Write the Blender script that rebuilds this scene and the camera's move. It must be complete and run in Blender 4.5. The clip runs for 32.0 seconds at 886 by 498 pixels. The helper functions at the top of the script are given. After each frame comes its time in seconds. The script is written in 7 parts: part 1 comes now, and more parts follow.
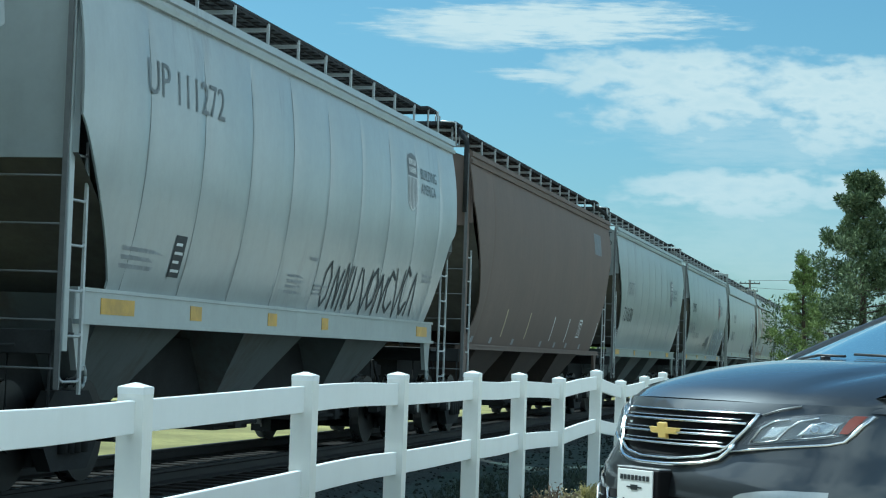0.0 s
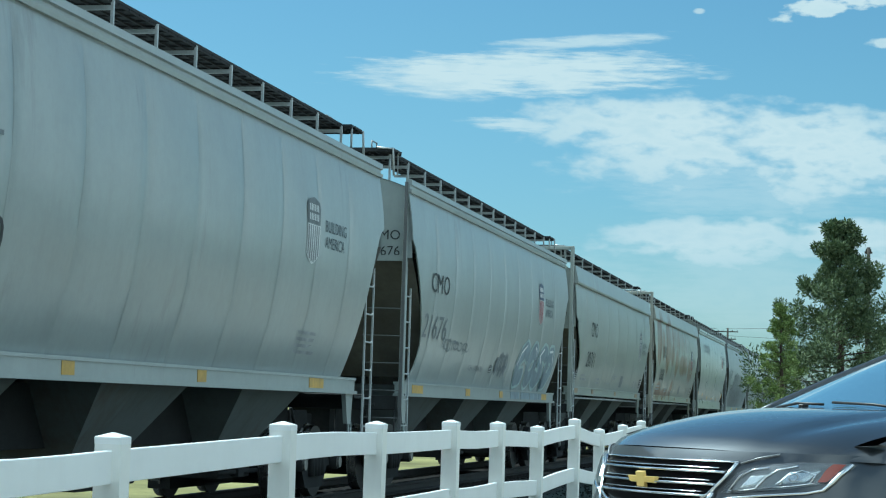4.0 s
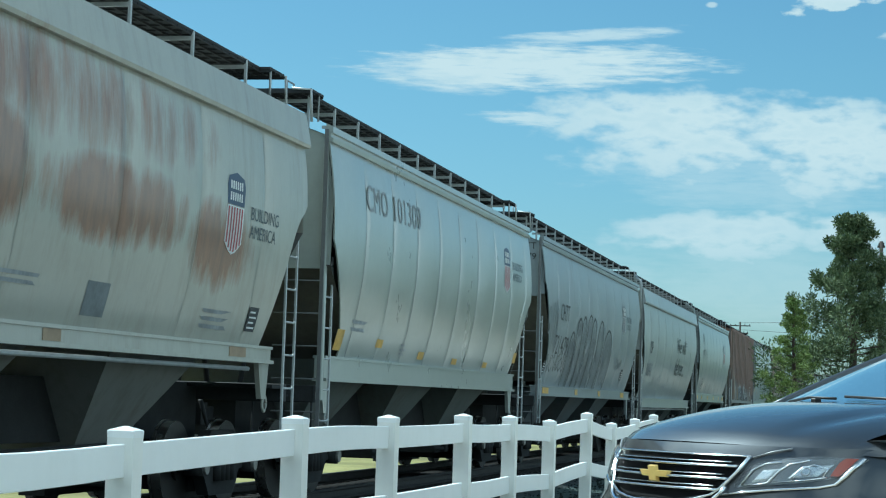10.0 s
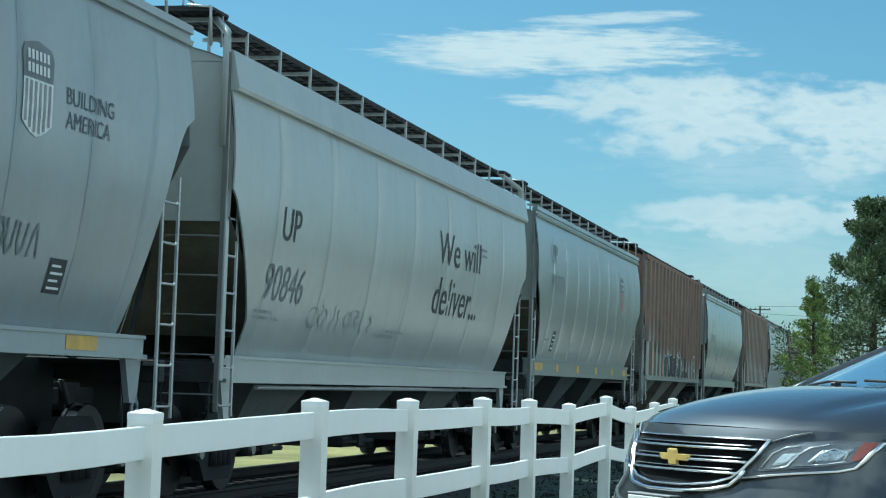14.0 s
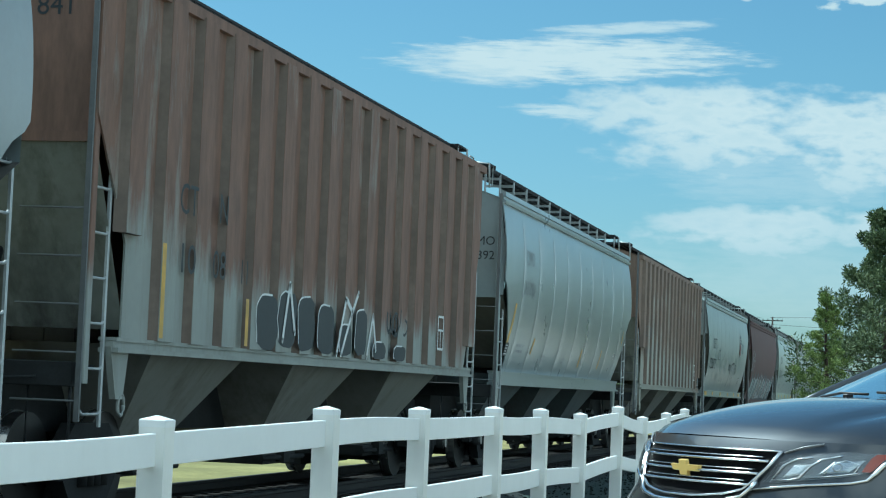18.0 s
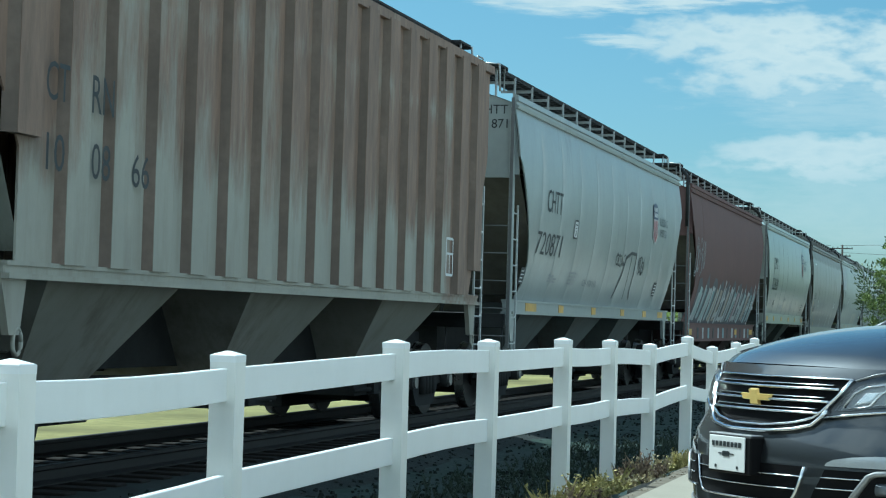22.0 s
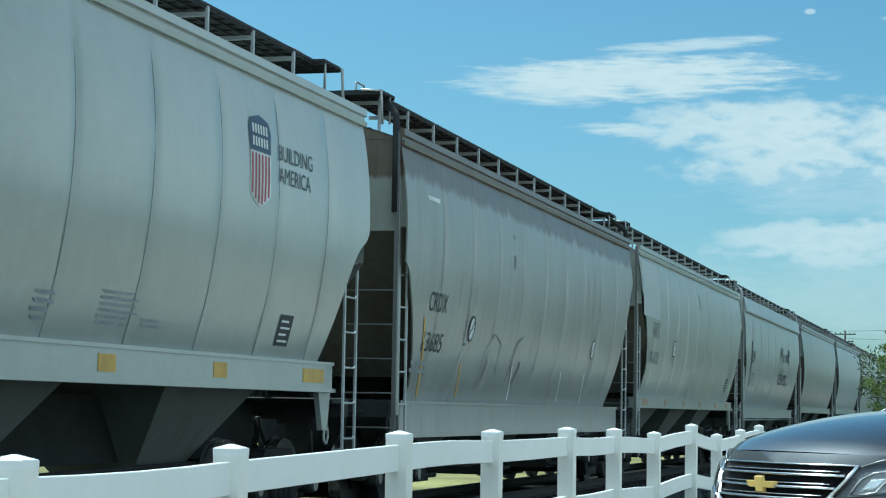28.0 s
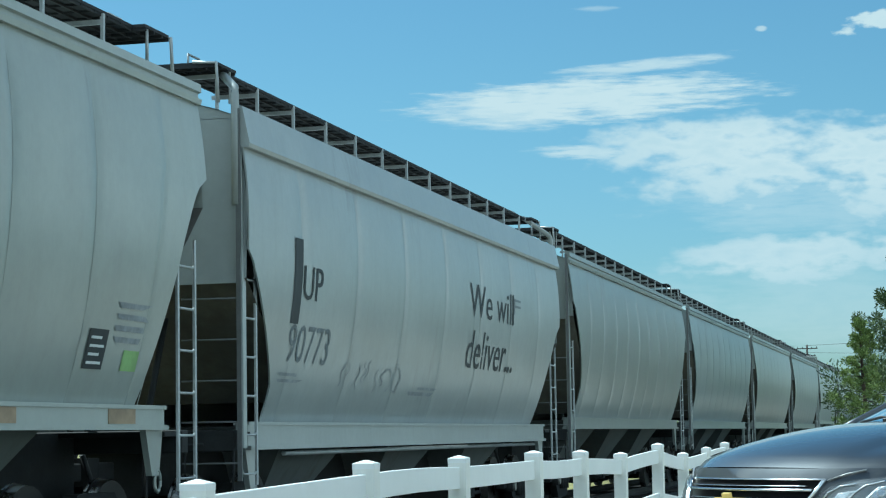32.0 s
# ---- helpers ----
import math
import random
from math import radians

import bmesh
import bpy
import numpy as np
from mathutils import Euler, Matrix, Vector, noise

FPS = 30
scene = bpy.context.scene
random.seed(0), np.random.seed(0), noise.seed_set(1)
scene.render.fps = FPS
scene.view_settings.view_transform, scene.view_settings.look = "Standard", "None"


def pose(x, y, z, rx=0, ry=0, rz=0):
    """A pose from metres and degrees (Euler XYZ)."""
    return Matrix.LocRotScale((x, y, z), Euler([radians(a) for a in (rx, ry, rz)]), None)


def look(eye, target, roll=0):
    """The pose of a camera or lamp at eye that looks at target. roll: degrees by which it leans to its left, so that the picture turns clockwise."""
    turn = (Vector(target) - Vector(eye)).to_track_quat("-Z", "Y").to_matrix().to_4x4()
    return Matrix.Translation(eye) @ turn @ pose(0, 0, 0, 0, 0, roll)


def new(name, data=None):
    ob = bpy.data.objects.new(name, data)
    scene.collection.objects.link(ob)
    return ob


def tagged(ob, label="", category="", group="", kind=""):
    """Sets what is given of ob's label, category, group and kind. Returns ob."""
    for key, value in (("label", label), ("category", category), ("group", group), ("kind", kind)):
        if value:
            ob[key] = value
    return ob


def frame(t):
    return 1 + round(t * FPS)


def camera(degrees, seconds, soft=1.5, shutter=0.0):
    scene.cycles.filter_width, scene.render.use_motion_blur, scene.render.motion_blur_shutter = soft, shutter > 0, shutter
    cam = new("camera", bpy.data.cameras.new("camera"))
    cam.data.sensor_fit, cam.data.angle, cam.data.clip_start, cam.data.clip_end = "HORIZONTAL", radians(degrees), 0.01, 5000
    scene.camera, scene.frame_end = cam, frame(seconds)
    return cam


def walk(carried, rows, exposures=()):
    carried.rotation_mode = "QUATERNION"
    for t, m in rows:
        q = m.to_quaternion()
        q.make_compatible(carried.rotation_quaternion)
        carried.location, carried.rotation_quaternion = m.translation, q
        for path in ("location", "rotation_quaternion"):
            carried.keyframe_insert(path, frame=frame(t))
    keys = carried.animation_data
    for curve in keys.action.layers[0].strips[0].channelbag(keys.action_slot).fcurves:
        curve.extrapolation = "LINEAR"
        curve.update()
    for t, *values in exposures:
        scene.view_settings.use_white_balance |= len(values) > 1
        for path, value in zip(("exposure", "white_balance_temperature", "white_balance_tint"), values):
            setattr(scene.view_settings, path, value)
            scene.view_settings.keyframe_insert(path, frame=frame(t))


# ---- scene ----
cam = camera(24.56, 32.0, soft=1.15)
EYE = 1.25
STOPS, KELVIN, TINT = 0.93, 5310, -8.0       # exposure and white balance of the phone camera
TURNS = [
    (0.0, 12.567, 2.974, 1.887),
    (0.5, 12.805, 3.034, 1.817),
    (1.0, 12.865, 3.224, 1.938),
    (1.5, 12.772, 3.367, 1.966),
    (2.0, 12.633, 3.493, 1.966),
    (2.5, 12.485, 3.690, 1.937),
    (3.0, 12.307, 3.937, 1.955),
    (3.5, 12.132, 4.194, 1.825),
    (5.5, 11.810, 4.573, 1.769),
    (6.0, 11.834, 4.640, 1.754),
    (6.5, 11.832, 4.688, 1.757),
    (7.0, 11.834, 4.762, 1.718),
    (7.5, 11.779, 4.807, 1.717),
    (8.0, 11.739, 4.818, 1.757),
    (8.5, 11.743, 4.781, 1.806),
    (9.0, 11.869, 4.629, 1.773),
    (9.5, 12.089, 4.399, 1.917),
    (10.0, 12.330, 4.184, 1.795),
    (10.5, 12.549, 4.007, 1.800),
    (11.0, 12.698, 3.905, 1.799),
    (11.5, 12.772, 3.849, 1.720),
    (12.0, 12.839, 3.768, 1.756),
    (12.5, 12.889, 3.692, 1.878),
    (13.0, 12.876, 3.648, 1.907),
    (13.5, 12.842, 3.649, 1.901),
    (14.0, 12.867, 3.696, 1.902),
    (14.5, 12.984, 3.799, 1.910),
    (16.5, 13.784, 4.027, 2.030),
    (17.0, 13.546, 3.990, 2.180),
    (17.5, 13.323, 3.926, 2.274),
    (18.0, 13.230, 3.933, 2.298),
    (18.5, 13.237, 3.970, 2.280),
    (19.0, 13.425, 3.765, 2.165),
    (19.5, 13.702, 3.103, 2.173),
    (20.0, 14.104, 2.061, 2.065),
    (20.5, 14.480, 1.160, 1.934),
    (21.0, 14.879, 0.855, 1.768),
    (21.5, 15.091, 1.252, 1.618),
    (22.0, 15.066, 1.974, 1.622),
    (22.5, 15.004, 2.575, 1.571),
    (23.0, 14.948, 2.979, 1.451),
    (23.5, 14.948, 3.173, 1.461),
    (24.0, 14.974, 3.308, 1.447),
    (24.5, 15.058, 3.352, 1.394),
    (26.5, 15.251, 3.618, 1.163),
    (27.0, 15.217, 3.917, 1.060),
    (27.5, 15.198, 4.288, 1.020),
    (28.0, 15.173, 4.514, 0.963),
    (28.5, 15.046, 4.674, 0.820),
    (29.0, 14.779, 4.959, 0.561),
    (29.5, 14.468, 5.324, 0.426),
    (30.0, 14.156, 5.732, 0.244),
    (30.5, 14.016, 5.817, 0.139),
    (31.0, 14.043, 5.591, -0.173),
    (31.5, 14.108, 5.304, -0.516),
    (32.0, 14.046, 5.276, -0.997),
]
def heading(yaw, pitch):
    a, b = radians(yaw), radians(pitch)
    return Vector((-math.sin(a) * math.cos(b), math.cos(a) * math.cos(b), math.sin(b)))


walk(cam, [(t, look((0, 0, EYE), Vector((0, 0, EYE)) + heading(yaw, pitch), roll)) for t, yaw, pitch, roll in TURNS],
     exposures=[(0.0, STOPS, KELVIN, TINT), (32.0, STOPS, KELVIN, TINT)])
# metres that the train has rolled towards -y at each second
ROLLED = [(0, -0.00), (1, 9.93), (2, 20.00), (3, 30.09), (6, 59.74), (7, 69.88), (8, 79.78), (9, 89.78), (10, 99.43), (11, 109.16), (12, 119.17), (13, 128.80), (14, 139.15), (17, 168.95), (18, 178.48), (19, 188.49), (20, 198.51), (21, 208.03), (22, 217.55), (23, 227.87), (24, 237.50), (27, 267.68), (28, 277.69), (29, 287.72), (30, 297.61), (31, 307.62), (32, 317.66)]

# ---- world and sun ----
SUN = Vector((-0.55, 0.20, 0.81)).normalized()      # towards the sun, beyond the train
world = bpy.data.worlds.new("world")
scene.world = world
world.use_nodes = True


def link(tree, a, b):
    tree.links.new(a, b)


def node(tree, kind, **values):
    n = tree.nodes.new(kind)
    for key, value in values.items():
        if key == "op":
            n.operation = value
        elif key == "scale":
            n.inputs["Scale"].default_value = value
        elif key == "detail":
            n.inputs["Detail"].default_value = value
        elif key == "rough":
            n.inputs["Roughness"].default_value = value
    return n


def maths(tree, op, a, b=None, c=None, clamp=False):
    n = tree.nodes.new("ShaderNodeMath")
    n.operation, n.use_clamp = op, clamp
    for slot, v in enumerate((a, b, c)):
        if v is None:
            continue
        if isinstance(v, (int, float)):
            n.inputs[slot].default_value = v
        else:
            tree.links.new(v, n.inputs[slot])
    return n.outputs[0]


def ramp(tree, value, stops):
    n = tree.nodes.new("ShaderNodeValToRGB")
    e = n.color_ramp.elements
    while len(e) < len(stops):
        e.new(0.5)
    for el, (p, col) in zip(e, stops):
        el.position = p
        el.color = (*col, 1) if isinstance(col, tuple) else (col, col, col, 1)
    tree.links.new(value, n.inputs[0])
    return n.outputs[0]


def mixed(tree, fac, a, b, mode="MIX"):
    n = tree.nodes.new("ShaderNodeMix")
    n.data_type, n.blend_type = "RGBA", mode
    for slot, v in ((0, fac), (6, a), (7, b)):
        if isinstance(v, (int, float)):
            n.inputs[slot].default_value = v
        elif isinstance(v, tuple):
            n.inputs[slot].default_value = (*v, 1)
        else:
            tree.links.new(v, n.inputs[slot])
    return n.outputs[2]


def sky():
    """Clear summer sky with a few fair-weather clouds; azimuth to the left of +y and height in degrees."""
    t = world.node_tree
    t.nodes.clear()
    nishita = t.nodes.new("ShaderNodeTexSky")
    nishita.sky_type, nishita.sun_disc = "NISHITA", False
    nishita.sun_elevation = math.asin(SUN.z)
    nishita.sun_rotation = math.atan2(SUN.x, SUN.y)
    nishita.air_density, nishita.dust_density, nishita.ozone_density = 1.0, 0.6, 1.6
    coord = t.nodes.new("ShaderNodeTexCoord").outputs["Generated"]
    xyz = t.nodes.new("ShaderNodeSeparateXYZ")
    link(t, coord, xyz.inputs[0])
    x, y, z = xyz.outputs
    az = maths(t, "MULTIPLY", maths(t, "ARCTAN2", maths(t, "MULTIPLY", x, -1.0), y), 57.2958)
    el = maths(t, "MULTIPLY", maths(t, "ARCSINE", z), 57.2958)
    flat = t.nodes.new("ShaderNodeCombineXYZ")
    link(t, az, flat.inputs[0])
    link(t, maths(t, "MULTIPLY", el, 2.2), flat.inputs[1])
    coarse = node(t, "ShaderNodeTexNoise", scale=0.42, detail=4.0, rough=0.55)
    fine = node(t, "ShaderNodeTexNoise", scale=1.7, detail=6.0, rough=0.6)
    link(t, flat.outputs[0], coarse.inputs["Vector"])
    streak = t.nodes.new("ShaderNodeCombineXYZ")
    link(t, maths(t, "MULTIPLY", az, 0.5), streak.inputs[0])
    link(t, maths(t, "MULTIPLY", el, 4.0), streak.inputs[1])
    link(t, streak.outputs[0], fine.inputs["Vector"])
    lump = maths(t, "SUBTRACT", coarse.outputs[0], 0.5)
    puff = node(t, "ShaderNodeTexNoise", scale=1.15, detail=4.5, rough=0.50)
    link(t, flat.outputs[0], puff.inputs["Vector"])
    curl = maths(t, "SUBTRACT", puff.outputs[0], 0.5)
    wisp = maths(t, "SUBTRACT", fine.outputs[0], 0.5)
    total = None

    def cloud(a, h, wide, high, amount, lumpy, wispy, tilt=0.0, below=1.0, crisp=0.95):
        """One cloud: middle, half sizes, strength, raggedness; below > 1 softens its lower side."""
        du = maths(t, "DIVIDE", maths(t, "SUBTRACT", az, a), wide)
        dv = maths(t, "SUBTRACT", maths(t, "SUBTRACT", el, h), maths(t, "MULTIPLY", maths(t, "SUBTRACT", az, a), tilt))
        up = maths(t, "DIVIDE", maths(t, "MAXIMUM", dv, 0.0), high)
        down = maths(t, "DIVIDE", maths(t, "MINIMUM", dv, 0.0), high * below)
        r2 = maths(t, "ADD", maths(t, "MULTIPLY", du, du), maths(t, "ADD", maths(t, "MULTIPLY", up, up), maths(t, "MULTIPLY", down, down)))
        v = maths(t, "SUBTRACT", 1.0, r2)
        v = maths(t, "ADD", v, maths(t, "MULTIPLY", lump, lumpy))
        v = maths(t, "ADD", v, maths(t, "MULTIPLY", wisp if wispy > 0 else curl, abs(wispy)))
        v = maths(t, "MULTIPLY", v, crisp, clamp=True)
        v = maths(t, "MULTIPLY", maths(t, "MULTIPLY", v, v), maths(t, "SUBTRACT", 3.0, maths(t, "MULTIPLY", v, 2.0)))
        return maths(t, "MULTIPLY", v, amount)

    for spec in (
        (9.9, 9.38, 5.5, 0.72, 1.0, 1.3, 1.9, -0.030, 1.1, 1.15),
        (12.4, 9.12, 2.7, 0.62, 0.95, 1.2, 1.6, 0.06, 1.0),
        (8.2, 10.28, 3.0, 0.24, 0.8, 1.2, 2.0, -0.075),
        (5.0, 8.05, 5.4, 0.90, 1.0, 2.2, -1.9, 0.02, 2.4, 1.0),
        (2.2, 7.75, 5.2, 0.95, 1.0, 2.6, -2.0, 0.10, 2.2, 1.0),
        (9.9, 7.90, 1.9, 0.24, 0.85, 1.0, 2.4, 0.04),
        (3.0, 6.6, 6.0, 1.3, 0.40, 2.0, 1.2, 0.0, 1.2),
        (4.4, 5.05, 3.4, 0.48, 0.85, 1.8, -1.8, -0.05, 2.6, 1.1),
        (-0.5, 5.05, 4.0, 0.50, 0.85, 1.8, -1.8, 0.0, 2.6, 1.1),
        (3.0, 3.4, 8.0, 1.6, 0.36, 1.6, 0.8),
        (1.55, 11.25, 1.25, 0.34, 1.0, 0.8, -4.4, -0.16, 0.8, 1.5),
        (0.35, 11.55, 1.0, 0.42, 1.0, 0.8, -4.4, -0.1, 0.8, 1.5),
        (-0.5, 10.28, 0.85, 0.17, 0.9, 0.8, -3.0, 0.0, 1.0, 1.4),
        (4.93, 11.16, 0.22, 0.10, 0.7, 0.5, -2.0, 0.0, 1.0, 1.4),
        (9.6, 11.9, 0.8, 0.10, 0.4, 1.0, 2.2),
    ):
        c = cloud(*spec)
        total = c if total is None else maths(t, "MAXIMUM", total, c)
    # unseen clouds round the rest of the sky, added as fill light
    over = node(t, "ShaderNodeTexNoise", scale=2.6, detail=6.0, rough=0.58)
    link(t, coord, over.inputs["Vector"])
    rest = maths(t, "MULTIPLY", maths(t, "SUBTRACT", over.outputs[0], 0.43), 5.0, clamp=True)
    away = maths(t, "MULTIPLY", maths(t, "SUBTRACT", maths(t, "ABSOLUTE", maths(t, "SUBTRACT", az, 10.0)), 18.0), 0.08, clamp=True)
    others = maths(t, "MULTIPLY", maths(t, "MULTIPLY", maths(t, "MULTIPLY", rest, away), 0.95), maths(t, "MULTIPLY", maths(t, "SUBTRACT", el, 0.3), 0.7, clamp=True))
    total = maths(t, "MULTIPLY", total, maths(t, "MULTIPLY", maths(t, "SUBTRACT", el, 0.3), 0.7, clamp=True))
    shade = mixed(t, maths(t, "ADD", maths(t, "MULTIPLY", lump, 1.6), maths(t, "MULTIPLY", curl, 1.6), clamp=True), CLOUD, CLOUD_SHADE)
    tinted = mixed(t, 1.0, nishita.outputs[0], mixed(t, maths(t, "MULTIPLY", el, 0.11, clamp=True), LOW_TINT, SKY_TINT), "MULTIPLY")
    seen = mixed(t, others, mixed(t, total, tinted, shade), CLOUD_FILL)
    back = t.nodes.new("ShaderNodeBackground")
    link(t, seen, back.inputs[0])
    back.inputs[1].default_value = SKY_STRENGTH
    link(t, back.outputs[0], t.nodes.new("ShaderNodeOutputWorld").inputs[0])


SKY_STRENGTH = 0.067
SKY_TINT = (0.60, 0.76, 0.755)
LOW_TINT = (0.55, 0.68, 0.76)           # moist air near the horizon
CLOUD = (5.5, 5.8, 5.7)
CLOUD_SHADE = (3.9, 4.85, 5.2)
CLOUD_FILL = (11.5, 11.8, 11.6)           # clouds out of view, made extra bright to fill the near sides
sky()
sun = new("sun", bpy.data.lights.new("sun", "SUN"))
sun.data.energy, sun.data.angle, sun.data.color = 3.3, radians(0.53), (1.0, 0.95, 0.86)
sun.matrix_world = look(SUN * 100, (0, 0, 0))

# ---- mesh tools ----
class Buf:
    """Vertices and faces of one mesh."""

    def __init__(self):
        self.v, self.f, self.smooth = [], [], []

    def face(self, pts, smooth=False):
        n = len(self.v)
        self.v += [tuple(p) for p in pts]
        self.f.append(tuple(range(n, n + len(pts))))
        self.smooth.append(smooth)
        return self

    def box(self, x0, x1, y0, y1, z0, z1, bevel=0.0):
        if bevel > 0:
            b = bevel
            rings = []
            for z, i in ((z0, b), (z0 + b, 0), (z1 - b, 0), (z1, b)):
                rings.append([(x0 + i, y0 + b, z), (x0 + i + b * (i == 0), y0 + i, z), (x1 - i - b * (i == 0), y0 + i, z), (x1 - i, y0 + b, z),
                              (x1 - i, y1 - b, z), (x1 - i - b * (i == 0), y1 - i, z), (x0 + i + b * (i == 0), y1 - i, z), (x0 + i, y1 - b, z)])
            return self.loft(rings, caps=True)
        n = len(self.v)
        self.v += [(x, y, z) for z in (z0, z1) for x, y in ((x0, y0), (x1, y0), (x1, y1), (x0, y1))]
        for q in ((3, 2, 1, 0), (4, 5, 6, 7), (0, 1, 5, 4), (1, 2, 6, 5), (2, 3, 7, 6), (3, 0, 4, 7)):
            self.f.append(tuple(n + i for i in q))
            self.smooth.append(False)
        return self

    def loft(self, rings, caps=False, smooth=False, closed=True):
        n, k = len(self.v), len(rings[0])
        for r in rings:
            self.v += [tuple(p) for p in r]
        for i in range(len(rings) - 1):
            for j in range(k if closed else k - 1):
                a, b = n + i * k + j, n + i * k + (j + 1) % k
                self.f.append((a, b, b + k, a + k))
                self.smooth.append(smooth)
        if caps:
            self.f.append(tuple(n + j for j in reversed(range(k))))
            self.f.append(tuple(n + (len(rings) - 1) * k + j for j in range(k)))
            self.smooth += [False, False]
        return self

    def tube(self, pts, r, n=6, smooth=True):
        pts = [Vector(p) for p in pts]
        rings = []
        for i, p in enumerate(pts):
            d = (pts[min(i + 1, len(pts) - 1)] - pts[max(i - 1, 0)]).normalized()
            side = d.cross(Vector((0, 0, 1)) if abs(d.z) < 0.9 else Vector((1, 0, 0))).normalized()
            up = side.cross(d)
            rr = r[i] if isinstance(r, (list, tuple)) else r
            rings.append([p + (side * math.cos(a) + up * math.sin(a)) * rr for a in (2 * math.pi * j / n for j in range(n))])
        return self.loft(rings, caps=True, smooth=smooth)

    def disc(self, c, axis, r0, r1, w, n=20):
        """A wheel-like ring about the x axis: from x = c - w to c + w."""
        x, y, z = c
        ring = lambda xx, r: [(xx, y + r * math.cos(2 * math.pi * j / n), z + r * math.sin(2 * math.pi * j / n)) for j in range(n)]
        return self.loft([ring(x - w, r0), ring(x - w, r1), ring(x + w, r1), ring(x + w, r0)], caps=True, smooth=False)

    def sheet(self, fn, us, vs, smooth=True):
        n, k = len(self.v), len(vs)
        for u in us:
            for v in vs:
                self.v.append(tuple(fn(u, v)))
        for i in range(len(us) - 1):
            for j in range(k - 1):
                a = n + i * k + j
                self.f.append((a, a + k, a + k + 1, a + 1))
                self.smooth.append(smooth)
        return self

    def mesh(self, name, material):
        me = bpy.data.meshes.new(name)
        me.from_pydata(self.v, [], self.f)
        me.polygons.foreach_set("use_smooth", self.smooth)
        me.materials.append(material)
        me.update()
        return me


def part(name, buf, material, parent, label="", at=None):
    """Links a buffer (or a ready mesh) as one mesh object under a thing or a part."""
    me = buf.mesh(name, material) if isinstance(buf, Buf) else buf
    ob = new(name, me)
    ob.parent = parent
    if at is not None:
        ob.matrix_basis = at
    if label:
        tagged(ob, label)
    return ob


def span(a, b, n):
    return [a + (b - a) * i / n for i in range(n + 1)]


# ---- materials ----
def plain(name, color, rough=0.6, metal=0.0, vary=0.15, grain=40.0, bump=0.1, coat=0.0, coat_rough=0.06, streak=0.0, stain=None, stain_amount=0.0, soft=3.0, spec=0.5):
    """A worn surface: colour, variation at two scales, vertical streaks and stains of their own shape."""
    m = bpy.data.materials.new(name)
    m.use_nodes = True
    t = m.node_tree
    b = t.nodes["Principled BSDF"]
    coord = t.nodes.new("ShaderNodeTexCoord").outputs["Object"]
    big = node(t, "ShaderNodeTexNoise", scale=soft, detail=5.0, rough=0.6)
    small = node(t, "ShaderNodeTexNoise", scale=grain, detail=4.0, rough=0.65)
    link(t, coord, big.inputs["Vector"])
    link(t, coord, small.inputs["Vector"])
    dark = tuple(c * (1 - vary) for c in color)
    light = tuple(min(1.0, c * (1 + vary)) for c in color)
    col = mixed(t, ramp(t, big.outputs[0], [(0.3, 0.0), (0.7, 1.0)]), dark, light)
    col = mixed(t, maths(t, "MULTIPLY", ramp(t, small.outputs[0], [(0.35, 1.0), (0.6, 0.0)]), vary), col, tuple(c * 0.55 for c in color))
    if streak or stain_amount:
        stretch = t.nodes.new("ShaderNodeMapping")
        stretch.inputs["Scale"].default_value = (1.0, 1.0, 0.14)
        link(t, coord, stretch.inputs[0])
        run = node(t, "ShaderNodeTexNoise", scale=3.2, detail=6.0, rough=0.7)
        link(t, stretch.outputs[0], run.inputs["Vector"])
        if streak:
            col = mixed(t, maths(t, "MULTIPLY", ramp(t, run.outputs[0], [(0.48, 0.0), (0.72, 1.0)]), streak), col, tuple(c * f for c, f in zip(color, (0.55, 0.5, 0.42))))
        if stain_amount:
            patch = node(t, "ShaderNodeTexNoise", scale=0.55, detail=6.0, rough=0.65)
            link(t, stretch.outputs[0], patch.inputs["Vector"])
            both = maths(t, "ADD", maths(t, "MULTIPLY", patch.outputs[0], 0.7), maths(t, "MULTIPLY", run.outputs[0], 0.3))
            cut = 0.62 - 0.16 * stain_amount
            col = mixed(t, ramp(t, both, [(cut, 0.0), (cut + 0.14, min(1.0, 0.45 + 0.4 * stain_amount))]), col, stain)
    link(t, col, b.inputs["Base Color"])
    link(t, maths(t, "ADD", rough - 0.08, maths(t, "MULTIPLY", big.outputs[0], 0.16)), b.inputs["Roughness"])
    b.inputs["Metallic"].default_value = metal
    b.inputs["Coat Weight"].default_value = coat
    b.inputs["Coat Roughness"].default_value = coat_rough
    b.inputs["Specular IOR Level"].default_value = spec
    if bump:
        bp = t.nodes.new("ShaderNodeBump")
        bp.inputs["Strength"].default_value = bump
        bp.inputs["Distance"].default_value = 0.02
        link(t, mixed(t, 0.35, big.outputs[0], small.outputs[0]), bp.inputs["Height"])
        link(t, bp.outputs[0], b.inputs["Normal"])
    return m


GRIME = (0.10, 0.075, 0.055)
RUST = (0.20, 0.075, 0.035)
paints = {}


def paint(color, rough=0.46, streak=0.14, stain=GRIME, amount=0.26, gloss=0.45, spec=0.40):
    key = (color, rough, streak, stain, amount, gloss, spec)
    if key not in paints:
        paints[key] = plain("car_paint", color, rough, vary=0.10, grain=9.0, bump=0.05, spec=spec, coat=gloss, coat_rough=0.20, streak=streak, stain=stain, stain_amount=amount, soft=0.9)
    return paints[key]


